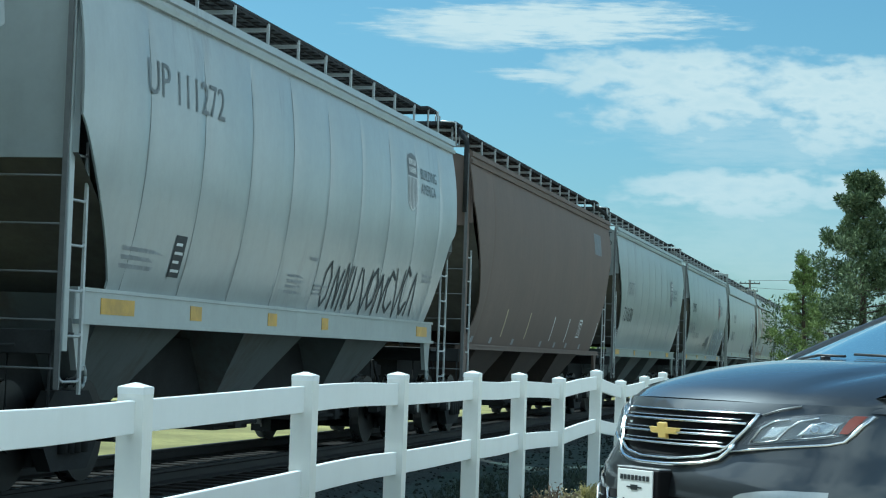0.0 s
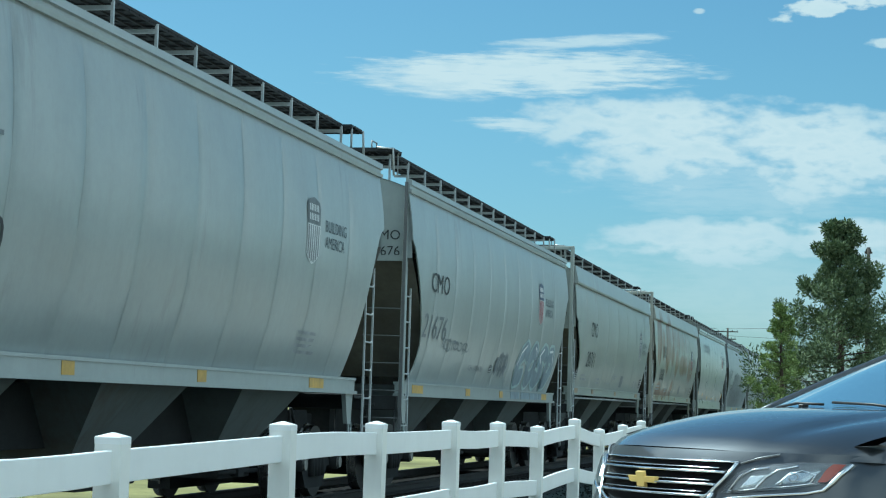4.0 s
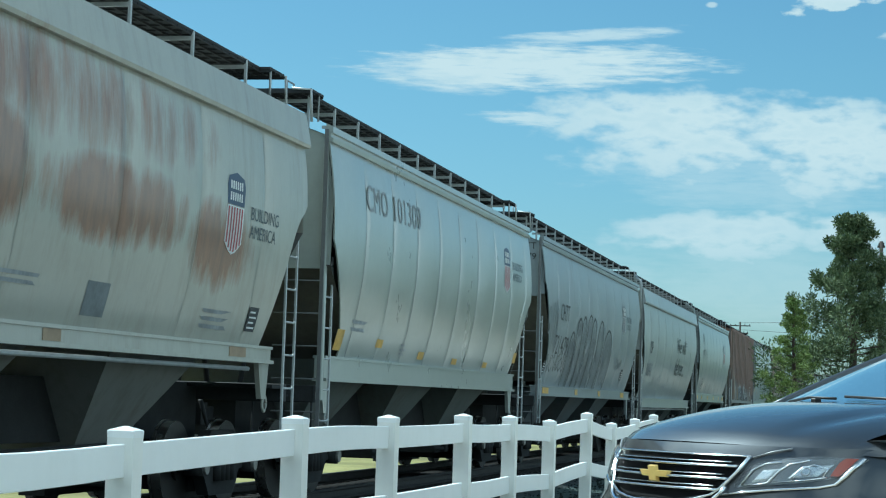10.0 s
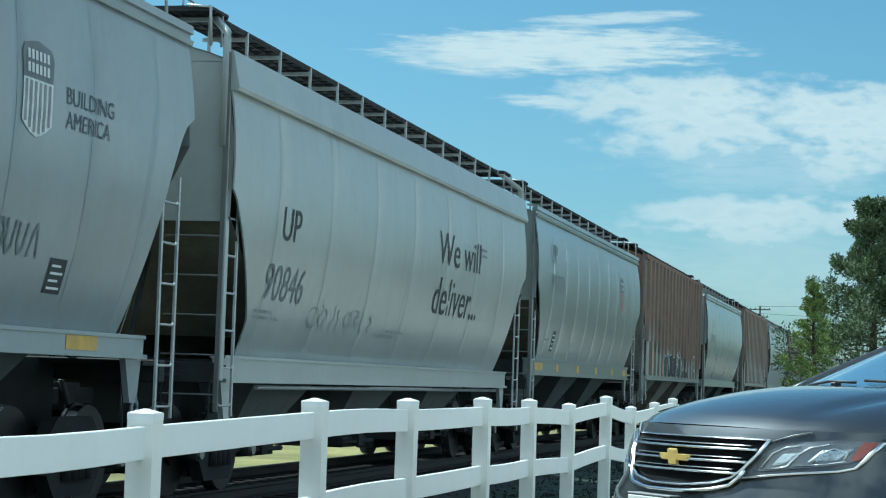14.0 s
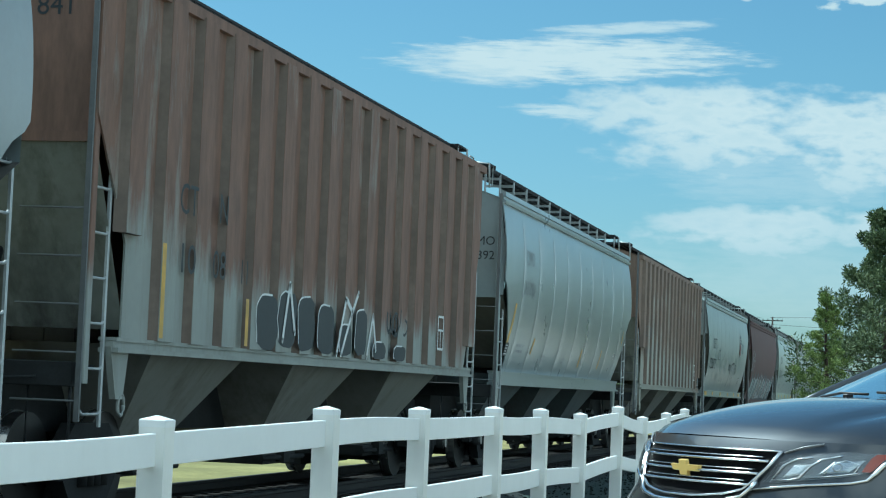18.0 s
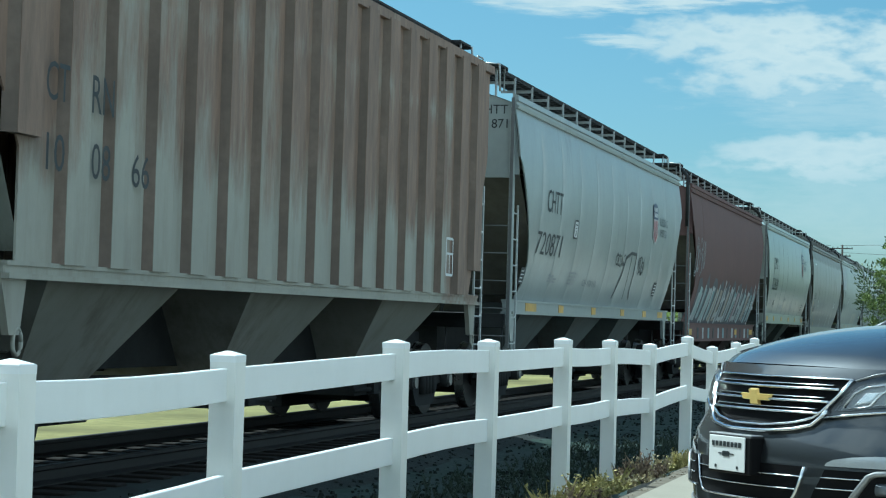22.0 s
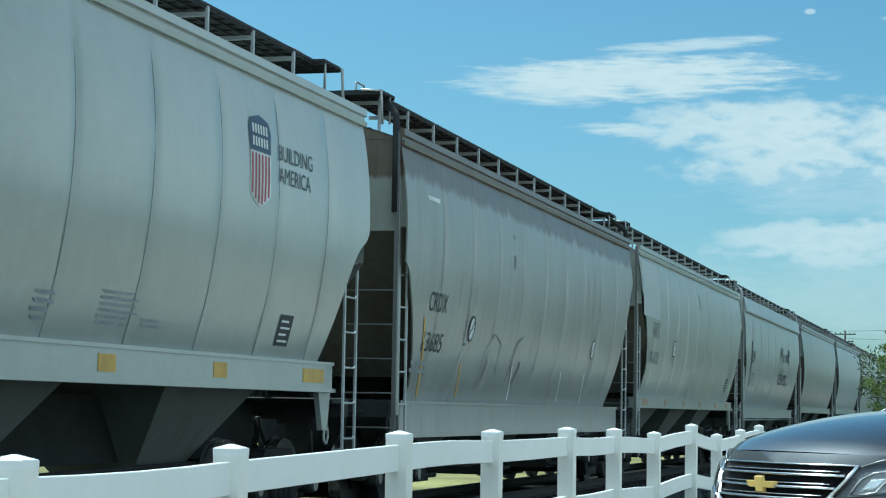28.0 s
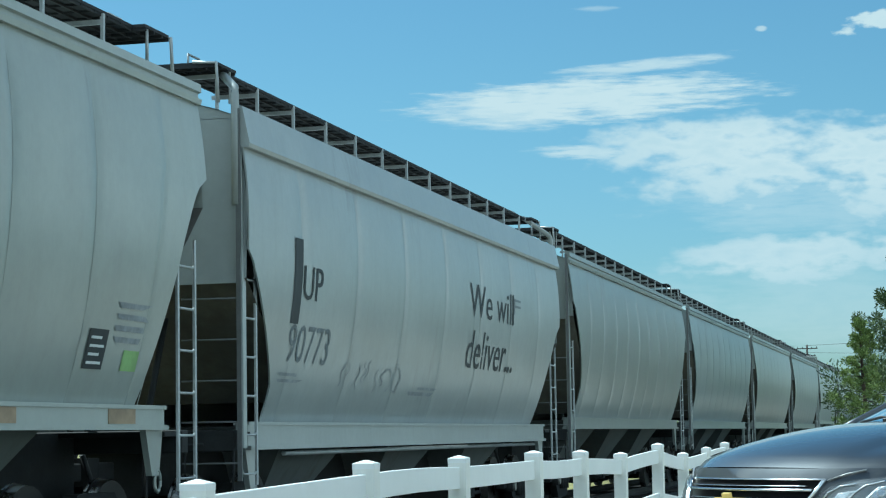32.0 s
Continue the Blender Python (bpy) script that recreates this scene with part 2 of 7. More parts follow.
def rust_paint(color, rust, spots, rough=0.6, low=None, gloss=0.0):
    """Old paint with rust patches of their own: spots are (y, z, half length, half height, strength) on the car's side."""
    m = plain("rusted_paint", color, rough, coat=gloss, coat_rough=0.16, vary=0.08, grain=9.0, bump=0.05, streak=0.4, stain=GRIME, stain_amount=0.2, soft=0.9)
    t = m.node_tree
    b = t.nodes["Principled BSDF"]
    old = b.inputs["Base Color"].links[0].from_socket
    coord = t.nodes.new("ShaderNodeTexCoord").outputs["Object"]
    xyz = t.nodes.new("ShaderNodeSeparateXYZ")
    link(t, coord, xyz.inputs[0])
    stretch = t.nodes.new("ShaderNodeMapping")
    stretch.inputs["Scale"].default_value = (1.0, 1.0, 0.22)
    link(t, coord, stretch.inputs[0])
    run = node(t, "ShaderNodeTexNoise", scale=2.6, detail=8.0, rough=0.72)
    link(t, stretch.outputs[0], run.inputs["Vector"])
    total = None
    for y, z, ry, rz, k in spots:
        dy = maths(t, "DIVIDE", maths(t, "SUBTRACT", xyz.outputs[1], y), ry)
        dz = maths(t, "DIVIDE", maths(t, "SUBTRACT", xyz.outputs[2], z), rz)
        g = maths(t, "SUBTRACT", k, maths(t, "ADD", maths(t, "MULTIPLY", dy, dy), maths(t, "MULTIPLY", dz, dz)))
        g = maths(t, "MAXIMUM", g, 0.0)
        total = g if total is None else maths(t, "MAXIMUM", total, g)
    # each post has rusted differently
    each = t.nodes.new("ShaderNodeObjectInfo").outputs["Random"]
    if low is not None:
        band = maths(t, "MULTIPLY", maths(t, "SUBTRACT", xyz.outputs[2], low), 0.9, clamp=True)
        total = band if total is None else maths(t, "MAXIMUM", total, band)
    total = maths(t, "MULTIPLY", total, maths(t, "ADD", 0.70, maths(t, "MULTIPLY", each, 0.6)))
    rough_edge = maths(t, "ADD", maths(t, "MULTIPLY", total, 0.85), maths(t, "MULTIPLY", maths(t, "SUBTRACT", run.outputs[0], 0.5), 1.9))
    shade = node(t, "ShaderNodeTexNoise", scale=7.0, detail=6.0, rough=0.7)
    link(t, stretch.outputs[0], shade.inputs["Vector"])
    tone = mixed(t, ramp(t, shade.outputs[0], [(0.3, 0.0), (0.7, 1.0)]), tuple(c * 0.7 for c in rust), tuple(c * 1.35 for c in rust))
    fac = maths(t, "MULTIPLY", ramp(t, rough_edge, [(0.18, 0.0), (0.70, 0.95)]), maths(t, "MULTIPLY", total, 4.0, clamp=True))
    link(t, mixed(t, fac, old, tone), b.inputs["Base Color"])
    return m


M = {
    "dark_steel": plain("dark_steel", (0.034, 0.036, 0.037), 0.7, 0.2, vary=0.3, spec=0.28),
    "end_iron": plain("end_iron", (0.15, 0.155, 0.155), 0.6, 0.2, vary=0.2),
    "grating": plain("grating", (0.045, 0.047, 0.05), 0.75, 0.3, vary=0.25, spec=0.28),
    "galvanised": plain("galvanised", (0.47, 0.49, 0.49), 0.5, 0.3, vary=0.2),
    "wheel_steel": plain("wheel_steel", (0.014, 0.013, 0.012), 0.5, 0.3, vary=0.3, spec=0.28),
    "truck_steel": plain("truck_steel", (0.026, 0.027, 0.027), 0.85, 0.1, vary=0.35, spec=0.28),
    # rust with the shade of the post flanks in its tone
    "rusty_shade": plain("rusty_shade", (0.195, 0.150, 0.120), 0.8, vary=0.3, grain=9.0, bump=0.1, streak=0.5, soft=0.9),
    "tread": plain("tread", (0.45, 0.44, 0.43), 0.28, 0.95, vary=0.1),
    "rail_steel": plain("rail_steel", (0.016, 0.015, 0.014), 0.6, 0.2, vary=0.25, spec=0.28),
    "tie_wood": plain("tie_wood", (0.012, 0.0105, 0.009), 0.9, vary=0.35, bump=0.4, spec=0.28),
    # ballast tone is lowered to carry the shade under the train
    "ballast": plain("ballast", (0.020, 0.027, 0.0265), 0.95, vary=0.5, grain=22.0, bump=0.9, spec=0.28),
    "concrete": plain("concrete", (0.285, 0.262, 0.208), 0.85, vary=0.14, grain=55.0, bump=0.2, soft=0.8),
    "vinyl": plain("vinyl", (0.89, 0.905, 0.90), 0.42, vary=0.03, grain=12.0, bump=0.02, streak=0.06, soft=1.4),
    "vinyl_post": plain("vinyl_post", (0.87, 0.87, 0.83), 0.45, vary=0.04, grain=12.0, bump=0.02, streak=0.10, soft=1.4),
    "black_mark": plain("black_mark", (0.025, 0.032, 0.036), 0.6, vary=0.3, grain=14.0, bump=0.0),
    "grey_mark": plain("grey_mark", (0.17, 0.19, 0.20), 0.6, vary=0.3, grain=14.0, bump=0.0),
    "pale_mark": plain("pale_mark", (0.27, 0.29, 0.30), 0.6, vary=0.3, grain=14.0, bump=0.0),
    "white_mark": plain("white_mark", (0.72, 0.74, 0.73), 0.5, vary=0.12, grain=14.0, bump=0.0),
    "yellow_mark": plain("yellow_mark", (0.58, 0.36, 0.06), 0.5, vary=0.25, grain=10.0, bump=0.0),
    "slogan_mark": plain("slogan_mark", (0.075, 0.095, 0.11), 0.6, vary=0.3, grain=14.0, bump=0.0),
    "cream_mark": plain("cream_mark", (0.55, 0.46, 0.26), 0.5, vary=0.2, grain=14.0, bump=0.0),
    "red_mark": plain("red_mark", (0.33, 0.055, 0.06), 0.5, vary=0.2, grain=10.0, bump=0.0),
    "blue_mark": plain("blue_mark", (0.035, 0.065, 0.13), 0.5, vary=0.2, grain=10.0, bump=0.0),
    "dull_blue": plain("dull_blue", (0.085, 0.091, 0.10), 0.6, vary=0.3, grain=5.0, bump=0.0),
    "spray_teal": plain("spray_teal", (0.20, 0.32, 0.34), 0.5, vary=0.3, grain=5.0, bump=0.0),
    "spray_tan": plain("spray_tan", (0.36, 0.30, 0.23), 0.5, vary=0.3, grain=5.0, bump=0.0),
    "spray_pink": plain("spray_pink", (0.36, 0.24, 0.26), 0.5, vary=0.3, grain=5.0, bump=0.0),
    "spray_blue": plain("spray_blue", (0.20, 0.265, 0.31), 0.5, vary=0.3, grain=5.0, bump=0.0),
    "spray_green": plain("spray_green", (0.36, 0.47, 0.46), 0.5, vary=0.2, grain=5.0, bump=0.0),
    "spray_lime": plain("spray_lime", (0.28, 0.46, 0.16), 0.5, vary=0.2, grain=5.0, bump=0.0),
    "bark": plain("bark", (0.07, 0.05, 0.038), 0.9, vary=0.3, bump=0.6),
    "pole_wood": plain("pole_wood", (0.06, 0.05, 0.042), 0.9, vary=0.2),
}

# ---- the freight train ----
TRACK_X, RAIL_Z = -8.57, 0.22        # track centre and the height from which the cars are measured
DROP = 0.32                          # the rail heads lie this far below it
EAVE, HALF = 4.34, 1.52              # height above the rail and half width at the eave


def bulge(u):
    """Outward swell of a curved side from eave (0) to sill (1)."""
    return 0.624 * u - 0.844 * u * u


def cut(u, upright):
    """How far the side's end edge runs back towards the middle."""
    return (max(0.0, u - upright) / (1 - upright)) ** 0.5 * 1.1


def scoop(u, upright):
    """The deeper cut at the ladder end, with a short notch where the upright plate stops."""
    w = min(1.0, max(0.0, u - upright) / ((0.78 if upright < 0.4 else 0.90) - upright))
    return 1.30 * w + (0.10 * (1 - w) if u > upright else 0.0) - (0.25 * max(0.0, (u - 0.88) / 0.12) if upright < 0.4 else 0.0)


class Shape:
    """Main measures of one hopper car; y runs along it, x = +HALF is the side towards the fence."""

    def __init__(self, length, style, deep, sill=None, braced=False):
        self.braced = braced
        self.h, self.style, self.deep = length / 2, style, deep
        self.upright = 0.46 if length < 15.85 or (style == "wide" and braced) else 0.36 if style == "wide" else 0.27      # share of the side that stands upright at the ends
        self.top = EAVE + (0.30 if style == "ribbed" else 0.0)
        self.deck = {"ribbed": 0.36, "wide": 0.62}.get(style, 0.64)  # walkway above the eave
        # lower edges of the side sheet and of the side sill
        if sill is not None:
            self.low, self.sill = sill
        elif deep:
            self.low, self.sill = 1.12, 0.70
        elif style == "ribbed":
            self.low, self.sill = 1.36, 1.27
        elif style == "wide":
            self.low, self.sill = 1.56, 1.40
        else:
            self.low, self.sill = (1.52, 1.23) if length < 15.85 else (1.35, 1.17)

    def x(self, z):
        u = (self.top - z) / (self.top - 1.30)
        if self.style == "ribbed":
            return HALF + 0.02 if z > 1.2 else HALF - 0.1
        return HALF + bulge(min(1.05, u)) - (0.03 if self.style == "wide" else 0)

    def end(self, z, e=1):
        u = (self.top - z) / (self.top - 1.30)
        if self.style == "ribbed":
            return self.h - (max(0.0, u - 0.38) / 0.62 * 0.95 if e > 0 else 0.78 * min(1.0, max(0.0, 3.35 - z) / 1.1))
        if e > 0:
            return self.h - cut(u, self.upright)
        if self.deep or (self.style == "wide" and not self.braced):
            # an upright plate, a step, then a straight slant down to the sill
            knots = [(0.0, 0.0), (0.525, 0.0), (0.53, 0.20), (0.595, 0.33), (0.855, 0.99), (0.985, 1.28), (1.2, 1.30)] if self.deep else [(0.0, 0.0), (0.365, 0.0), (0.368, 0.28), (0.455, 0.38), (0.66, 1.17), (0.735, 1.34), (0.80, 1.34), (0.92, 1.18), (1.1, 1.12)]
            for (a, ca), (b, cb) in zip(knots, knots[1:]):
                if u <= b:
                    return self.h - ca - (cb - ca) * max(0.0, u - a) / (b - a)
        return self.h - scoop(u, self.upright)

    def on(self, y, z, off=0.006):
        return (self.x(z) + off, y, z)


def side_buf(s, sign, seams):
    """One side sheet, drawn in a little at its weld seams, with a return flange along the end edges."""
    b = Buf()
    n = 30
    zs = span(s.top, s.low, n)
    if sign < 0 or s.style == "ribbed":
        ys = span(-1, 1, 24)
    else:
        marks = {-1.0, 1.0}
        for q in seams:
            for d in (-0.16, -0.035, 0.0, 0.035, 0.16):
                if abs((q + d) / s.h) < 0.995:
                    marks.add(round((q + d) / s.h, 5))
        ys = sorted(marks | set(span(-1, 1, 16)))

    def fn(v, z):
        y = v * s.h
        inner = s.h - 1.4
        if abs(y) > inner:
            k = (s.end(z, y) - inner) / 1.4
            y = math.copysign(inner + (abs(y) - inner) * k, y)
        pull = 0.0
        if sign > 0 and s.style != "ribbed":
            u = (s.top - z) / (s.top - s.low)
            d = min([abs(v * s.h - q) for q in seams] or [9])
            pull = -0.013 * math.exp(-(d / 0.045) ** 2) * min(1.0, u * 6) + 0.007 * noise.noise((v * s.h * 0.9, z * 1.1, s.h * 3)) + 0.004 * noise.noise((v * s.h * 2.7, z * 2.4, s.h))
        return (sign * (s.x(z) + pull), y, z)

    b.sheet(fn, ys if sign > 0 else list(reversed(ys)), zs)
    for e in (-1, 1):
        rim = [fn(e, z) for z in zs]
        b.loft([rim, [(p[0] - sign * 0.02, p[1], p[2]) for p in rim]], closed=False)
    return b


def make_meshes(s, mat, seed, grimy_shade):
    """The car's own sheets, which differ with its length and colour."""
    rng = random.Random(seed)
    h, out = s.h, []
    step = {"curved": 1.58, "wide": 2.2, "smooth": 40.0, "ribbed": 40.0}[s.style]
    first = -h + 1.75 + rng.uniform(-0.1, 0.1)
    seams = []
    while first < h - 0.6:
        seams.append(first)
        first += step
    out.append(("side_sheet", side_buf(s, 1, seams), mat))
    out.append(("side_sheet", side_buf(s, -1, []), mat))
    for q in (seams if s.style != "smooth" else []):
        zs = span(s.top - 0.10, s.low + 0.02, 10)
        b = Buf().sheet(lambda z, k: (s.x(z) - 0.009 + (0.003 if abs(k) < 0.5 else 0.0), q + 0.009 * k, z), zs, [1, 0, -1])
        out.append(("weld_seam", b, M["seam"] if abs(q) < s.h - 1.3 and s.style == "curved" and s.h < 7.93 else mat))
    # roof and top chords
    out.append(("roof", Buf().sheet(lambda x, y: (x, y, s.top + 0.02 + 0.30 * (1 - (x / HALF) ** 2)), span(-HALF, HALF, 10), [-h + 0.02, h - 0.02]), mat))
    for sign in (1, -1):
        b = Buf()
        if s.style == "wide":
            prof = [(-0.02, -0.30), (0.085, -0.30), (0.10, -0.26), (0.02, 0.13), (-0.05, 0.14), (-0.05, -0.28)]
        elif s.style == "ribbed":
            prof = [(0.0, -0.06), (0.09, -0.06), (0.09, 0.05), (0.0, 0.05)]
        else:
            prof = [(-0.02, -0.06), (0.05, -0.06), (0.06, -0.01), (0.025, 0.0), (0.02, 0.05), (0.055, 0.06), (0.05, 0.14), (-0.04, 0.18), (-0.04, -0.05)]
        ring = lambda y: [(sign * (HALF + px), y, s.top + pz) for px, pz in (prof if sign > 0 else prof[::-1])]
        b.loft([ring(-h - 0.01), ring(h + 0.01)], caps=True)
        out.append(("top_chord", b, mat))
        b = Buf().box(*sorted((sign * (s.x(1.5) - 0.10), sign * (s.x(1.5) + 0.035))), -h + 0.55, h - 0.55, s.sill, s.low, 0.012)
        b.box(*sorted((sign * (s.x(1.5) - 0.12), sign * (s.x(1.5) + 0.075))), -h + 0.55, h - 0.55, s.sill - 0.03, s.sill + 0.012)
        b.box(*sorted((sign * (s.x(1.5) - 0.12), sign * (s.x(1.5) + 0.055))), -h + 0.55, h - 0.55, s.low - 0.02, s.low + 0.015)
        out.append(("side_sill", b, mat))
    # end sheets: upright above, sloping in below
    for e in (1, -1):
        zu = s.top - (s.top - 1.3) * (0.38 if s.style == "ribbed" else s.upright) - 0.25
        w = lambda z: s.x(max(z, 1.4)) - 0.03
        rows = [(s.top + 0.02, h - 0.05), (zu, h - 0.05), (1.45, h - 2.1)]
        b = Buf()
        slant = 0.85 if s.style == "ribbed" else 2.05
        fine = [rows[0], ((s.top + zu) / 2, h - 0.05), rows[1]] + [(zu + (1.45 - zu) * k / 5, h - 0.05 - slant * k / 5) for k in range(1, 6)]
        b.sheet(lambda i, k: ((-1 + 2 * k) * w(fine[i][0]), e * fine[i][1], fine[i][0]), range(3), [0, 1] if e > 0 else [1, 0], smooth=False)
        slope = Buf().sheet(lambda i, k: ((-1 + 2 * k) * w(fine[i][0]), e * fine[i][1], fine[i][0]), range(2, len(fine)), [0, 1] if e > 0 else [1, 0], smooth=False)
        # unribbed slopes: shade below the car end is put into their streaked colour
        out.append(("slope_sheet", slope, M["sooty_paint"] if s.style == "ribbed" else M["end_shade_grime"]))
        rise = lambda x: s.top + 0.015 + 0.30 * (1 - (x / HALF) ** 2)
        gable = [(x, e * (h - 0.05), rise(x)) for x in span(-HALF, HALF, 12)]
        b.face(gable if e < 0 else gable[::-1])
        b.box(-HALF + 0.05, HALF - 0.05, *sorted((e * (h - 0.07), e * (h - 0.02))), zu - 0.05, zu + 0.04)
        out.append(("end_sheet", b, mat))
    # hopper bays, in grimy paint darkened for underside shade
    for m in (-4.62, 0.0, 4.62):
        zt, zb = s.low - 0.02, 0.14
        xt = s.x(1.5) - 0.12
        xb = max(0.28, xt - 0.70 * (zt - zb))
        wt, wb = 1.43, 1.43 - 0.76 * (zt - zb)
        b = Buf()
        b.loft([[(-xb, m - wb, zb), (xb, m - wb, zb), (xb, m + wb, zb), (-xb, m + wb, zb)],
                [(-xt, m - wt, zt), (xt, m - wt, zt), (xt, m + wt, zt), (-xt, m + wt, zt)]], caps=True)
        out.append(("hopper_bay", b, grimy_shade))
        g = Buf().box(-xb - 0.22, xb + 0.22, m - 0.66, m + 0.66, zb - 0.12, zb + 0.03, 0.01)
        g.tube([(xb + 0.26, m - 0.85, zb - 0.04), (xb + 0.26, m + 0.85, zb - 0.04)], 0.035)
        g.box(xb + 0.20, xb + 0.32, m - 0.12, m + 0.12, zb - 0.1, zb + 0.08)
        out.append(("outlet_gate", g, M["truck_steel"]))
    out.append(("centre_sill", Buf().box(-0.33, 0.33, -h + 0.2, h - 0.2, 0.46, 1.12), M["truck_steel"]))
    b = Buf()
    for x, z in ((-0.55, 0.40), (0.62, 0.34), (0.05, 0.28)):
        b.tube([(x, -h + 2.2, z + 0.1), (x, -0.6, z), (x, 0.8, z + 0.05), (x, h - 2.2, z + 0.1)], 0.03, 6)
    b.box(-0.85, -0.4, -0.9, 0.2, 0.42, 0.86, 0.04)
    out.append(("brake_rigging", b, M["truck_steel"]))
    # roof walkway boards, hatch trough and end crossings
    zt = s.top + s.deck
    for sign in (1, -1):
        b = Buf().box(*sorted((sign * 0.62, sign * 1.12)), -h + 0.1, h - 0.25, zt - 0.03, zt)
        for k in range(4):
            xx = sign * (0.64 + 0.15 * k)
            b.box(*sorted((xx, xx + sign * 0.02)), -h + 0.1, h - 0.25, zt - 0.055, zt - 0.028)
        for y in span(-h + 0.15, h - 0.3, int(h * 2 / 0.3)):
            b.box(*sorted((sign * 0.62, sign * 1.12)), y, y + 0.015, zt - 0.05, zt - 0.028)
        out.append(("walkway", b, M["grating"]))
    b = Buf().box(-0.36, 0.36, -h + 0.7, h - 0.7, s.top + 0.26, s.top + 0.46, 0.03)
    for y in span(-h + 1.2, h - 1.2, 12):
        b.box(-0.40, 0.40, y - 0.05, y + 0.05, s.top + 0.3, s.top + 0.50)
    out.append(("hatch_trough", b, M["grating"]))
    return out, seams


SHARED = {}


def shared(key, build, mat):
    if key not in SHARED:
        SHARED[key] = build().mesh(key.split(".")[0], mat)
    return SHARED[key]


def ladder_buf(rungs, low, step=0.40, wide=0.44, tall=0.0):
    """A side ladder in the plane x = 0, its stiles at y = 0 and y = wide."""
    b = Buf()
    top = low + step * (rungs - 1) + 0.12
    if tall > 0:
        b.box(-0.012, 0.012, -0.022, 0.022, low - 0.15, top + tall)
    b.box(-0.012, 0.012, wide - 0.022, wide + 0.022, low - 0.15, top - 0.02)
    return b


def rung_buf(wide=0.44):
    return Buf().tube([(0.0, -0.01, 0.0), (0.0, 0.05, -0.035), (0.0, wide - 0.05, -0.035), (0.0, wide + 0.01, 0.0)], 0.014, 6)


def end_ladder_buf(top):
    """Rungs and two stiles across the end, in the plane y = 0."""
    b = Buf()
    low = min(top, 2.75)
    b.box(-0.024, 0.024, -0.014, 0.014, 0.62, max(low, top - 0.45))
    return b


def frame_buf():
    """Truck side frame with spring nest, seen from outside at x = 0."""
    b = Buf()
    top = [(-1.22, 0.50), (-1.15, 0.66), (-0.62, 0.66), (-0.40, 0.86), (0.40, 0.86), (0.62, 0.66), (1.15, 0.66), (1.22, 0.50)]
    low = [(-1.22, 0.42), (-1.02, 0.44), (-0.66, 0.40), (-0.42, 0.12), (0.42, 0.12), (0.66, 0.40), (1.02, 0.44), (1.22, 0.42)]
    prof = top + low[::-1]
    b.loft([[(-0.07, y, z) for y, z in prof], [(0.07, y, z) for y, z in prof]], caps=True)
    for y in (-0.24, -0.08, 0.08, 0.24):
        b.tube([(0.09, y, 0.28), (0.09, y, 0.56)], 0.06, 8)
    for y in (-0.89, 0.89):
        b.tube([(-0.05, y, 0.46), (0.17, y, 0.46)], 0.11, 10)
        b.box(-0.1, 0.1, y - 0.17, y + 0.17, 0.50, 0.68)
    return b


def wheelset_buf():
    b = Buf()
    for x in (-0.77, 0.77):
        b.disc((x, 0, 0), 0, 0.20, 0.500, 0.055, 28)
        b.disc((x - math.copysign(0.07, x), 0, 0), 0, 0.30, 0.520, 0.015, 28)
        b.disc((x, 0, 0), 0, 0.05, 0.16, 0.09, 12)
    b.tube([(-1.0, 0, 0), (1.0, 0, 0)], 0.085, 10)
    return b


def wheelset_mesh():
    """Dark wheels whose running faces are polished by the rail."""
    if "wheelset" not in SHARED:
        me = wheelset_buf().mesh("wheelset", M["wheel_steel"])
        me.materials.append(M["tread"])
        for q in me.polygons:
            if math.hypot(q.center.y, q.center.z) > 0.44 and abs(q.normal.x) < 0.5:
                q.material_index = 1
        SHARED["wheelset"] = me
    return SHARED["wheelset"]


def coupler_buf():
    b = Buf().box(-0.09, 0.09, -0.1, 0.48, -0.09, 0.09, 0.015)
    b.loft([[(-0.16, 0.45, -0.14), (0.16, 0.45, -0.14), (0.16, 0.45, 0.14), (-0.16, 0.45, 0.14)],
            [(-0.05, 0.72, -0.14), (0.17, 0.66, -0.14), (0.17, 0.66, 0.14), (-0.05, 0.72, 0.14)]], caps=True)
    return b


def bracket_buf():
    """Jacking bracket with its pull loop, under the end of the side sill."""
    b = Buf().loft([[(-0.03, -0.22, 0.42), (-0.03, 0.22, 0.42), (-0.03, 0.12, -0.05), (-0.03, -0.05, -0.05)],
                    [(0.03, -0.22, 0.42), (0.03, 0.22, 0.42), (0.03, 0.12, -0.05), (0.03, -0.05, -0.05)]], caps=True)
    ring = [(0.02, 0.10 + 0.07 * math.cos(a), -0.10 + 0.10 * math.sin(a)) for a in span(0, 2 * math.pi, 12)]
    return b.tube(ring, 0.018, 6)


def platform_buf():
    """End sill with step boards, at the car's end y = 0, running inwards to -y."""
    b = Buf().box(-1.42, 1.42, -0.16, 0.0, 0.92, 1.14, 0.01)
    b.box(-1.40, 1.40, -0.55, -0.16, 1.08, 1.12)
    for x in (-0.42, 0.42):
        b.tube([(x, -0.05, 1.1), (x, -0.75, 2.55)], 0.035, 6)
    for sx in (-1, 1):
        b.tube([(sx * 1.40, -0.03, 0.95), (sx * 1.40, -0.03, 0.42), (sx * 1.0, -0.03, 0.42), (sx * 1.0, -0.03, 0.95)], 0.014, 6)
    b.tube([(-1.1, 0.04, 1.0), (-0.3, 0.07, 0.96), (0.25, 0.1, 0.97), (1.1, 0.04, 1.0)], 0.014, 6)
    b.tube([(0.3, 0.05, 0.92), (0.36, 0.22, 0.55), (0.3, 0.45, 0.42)], 0.03, 6)
    return b


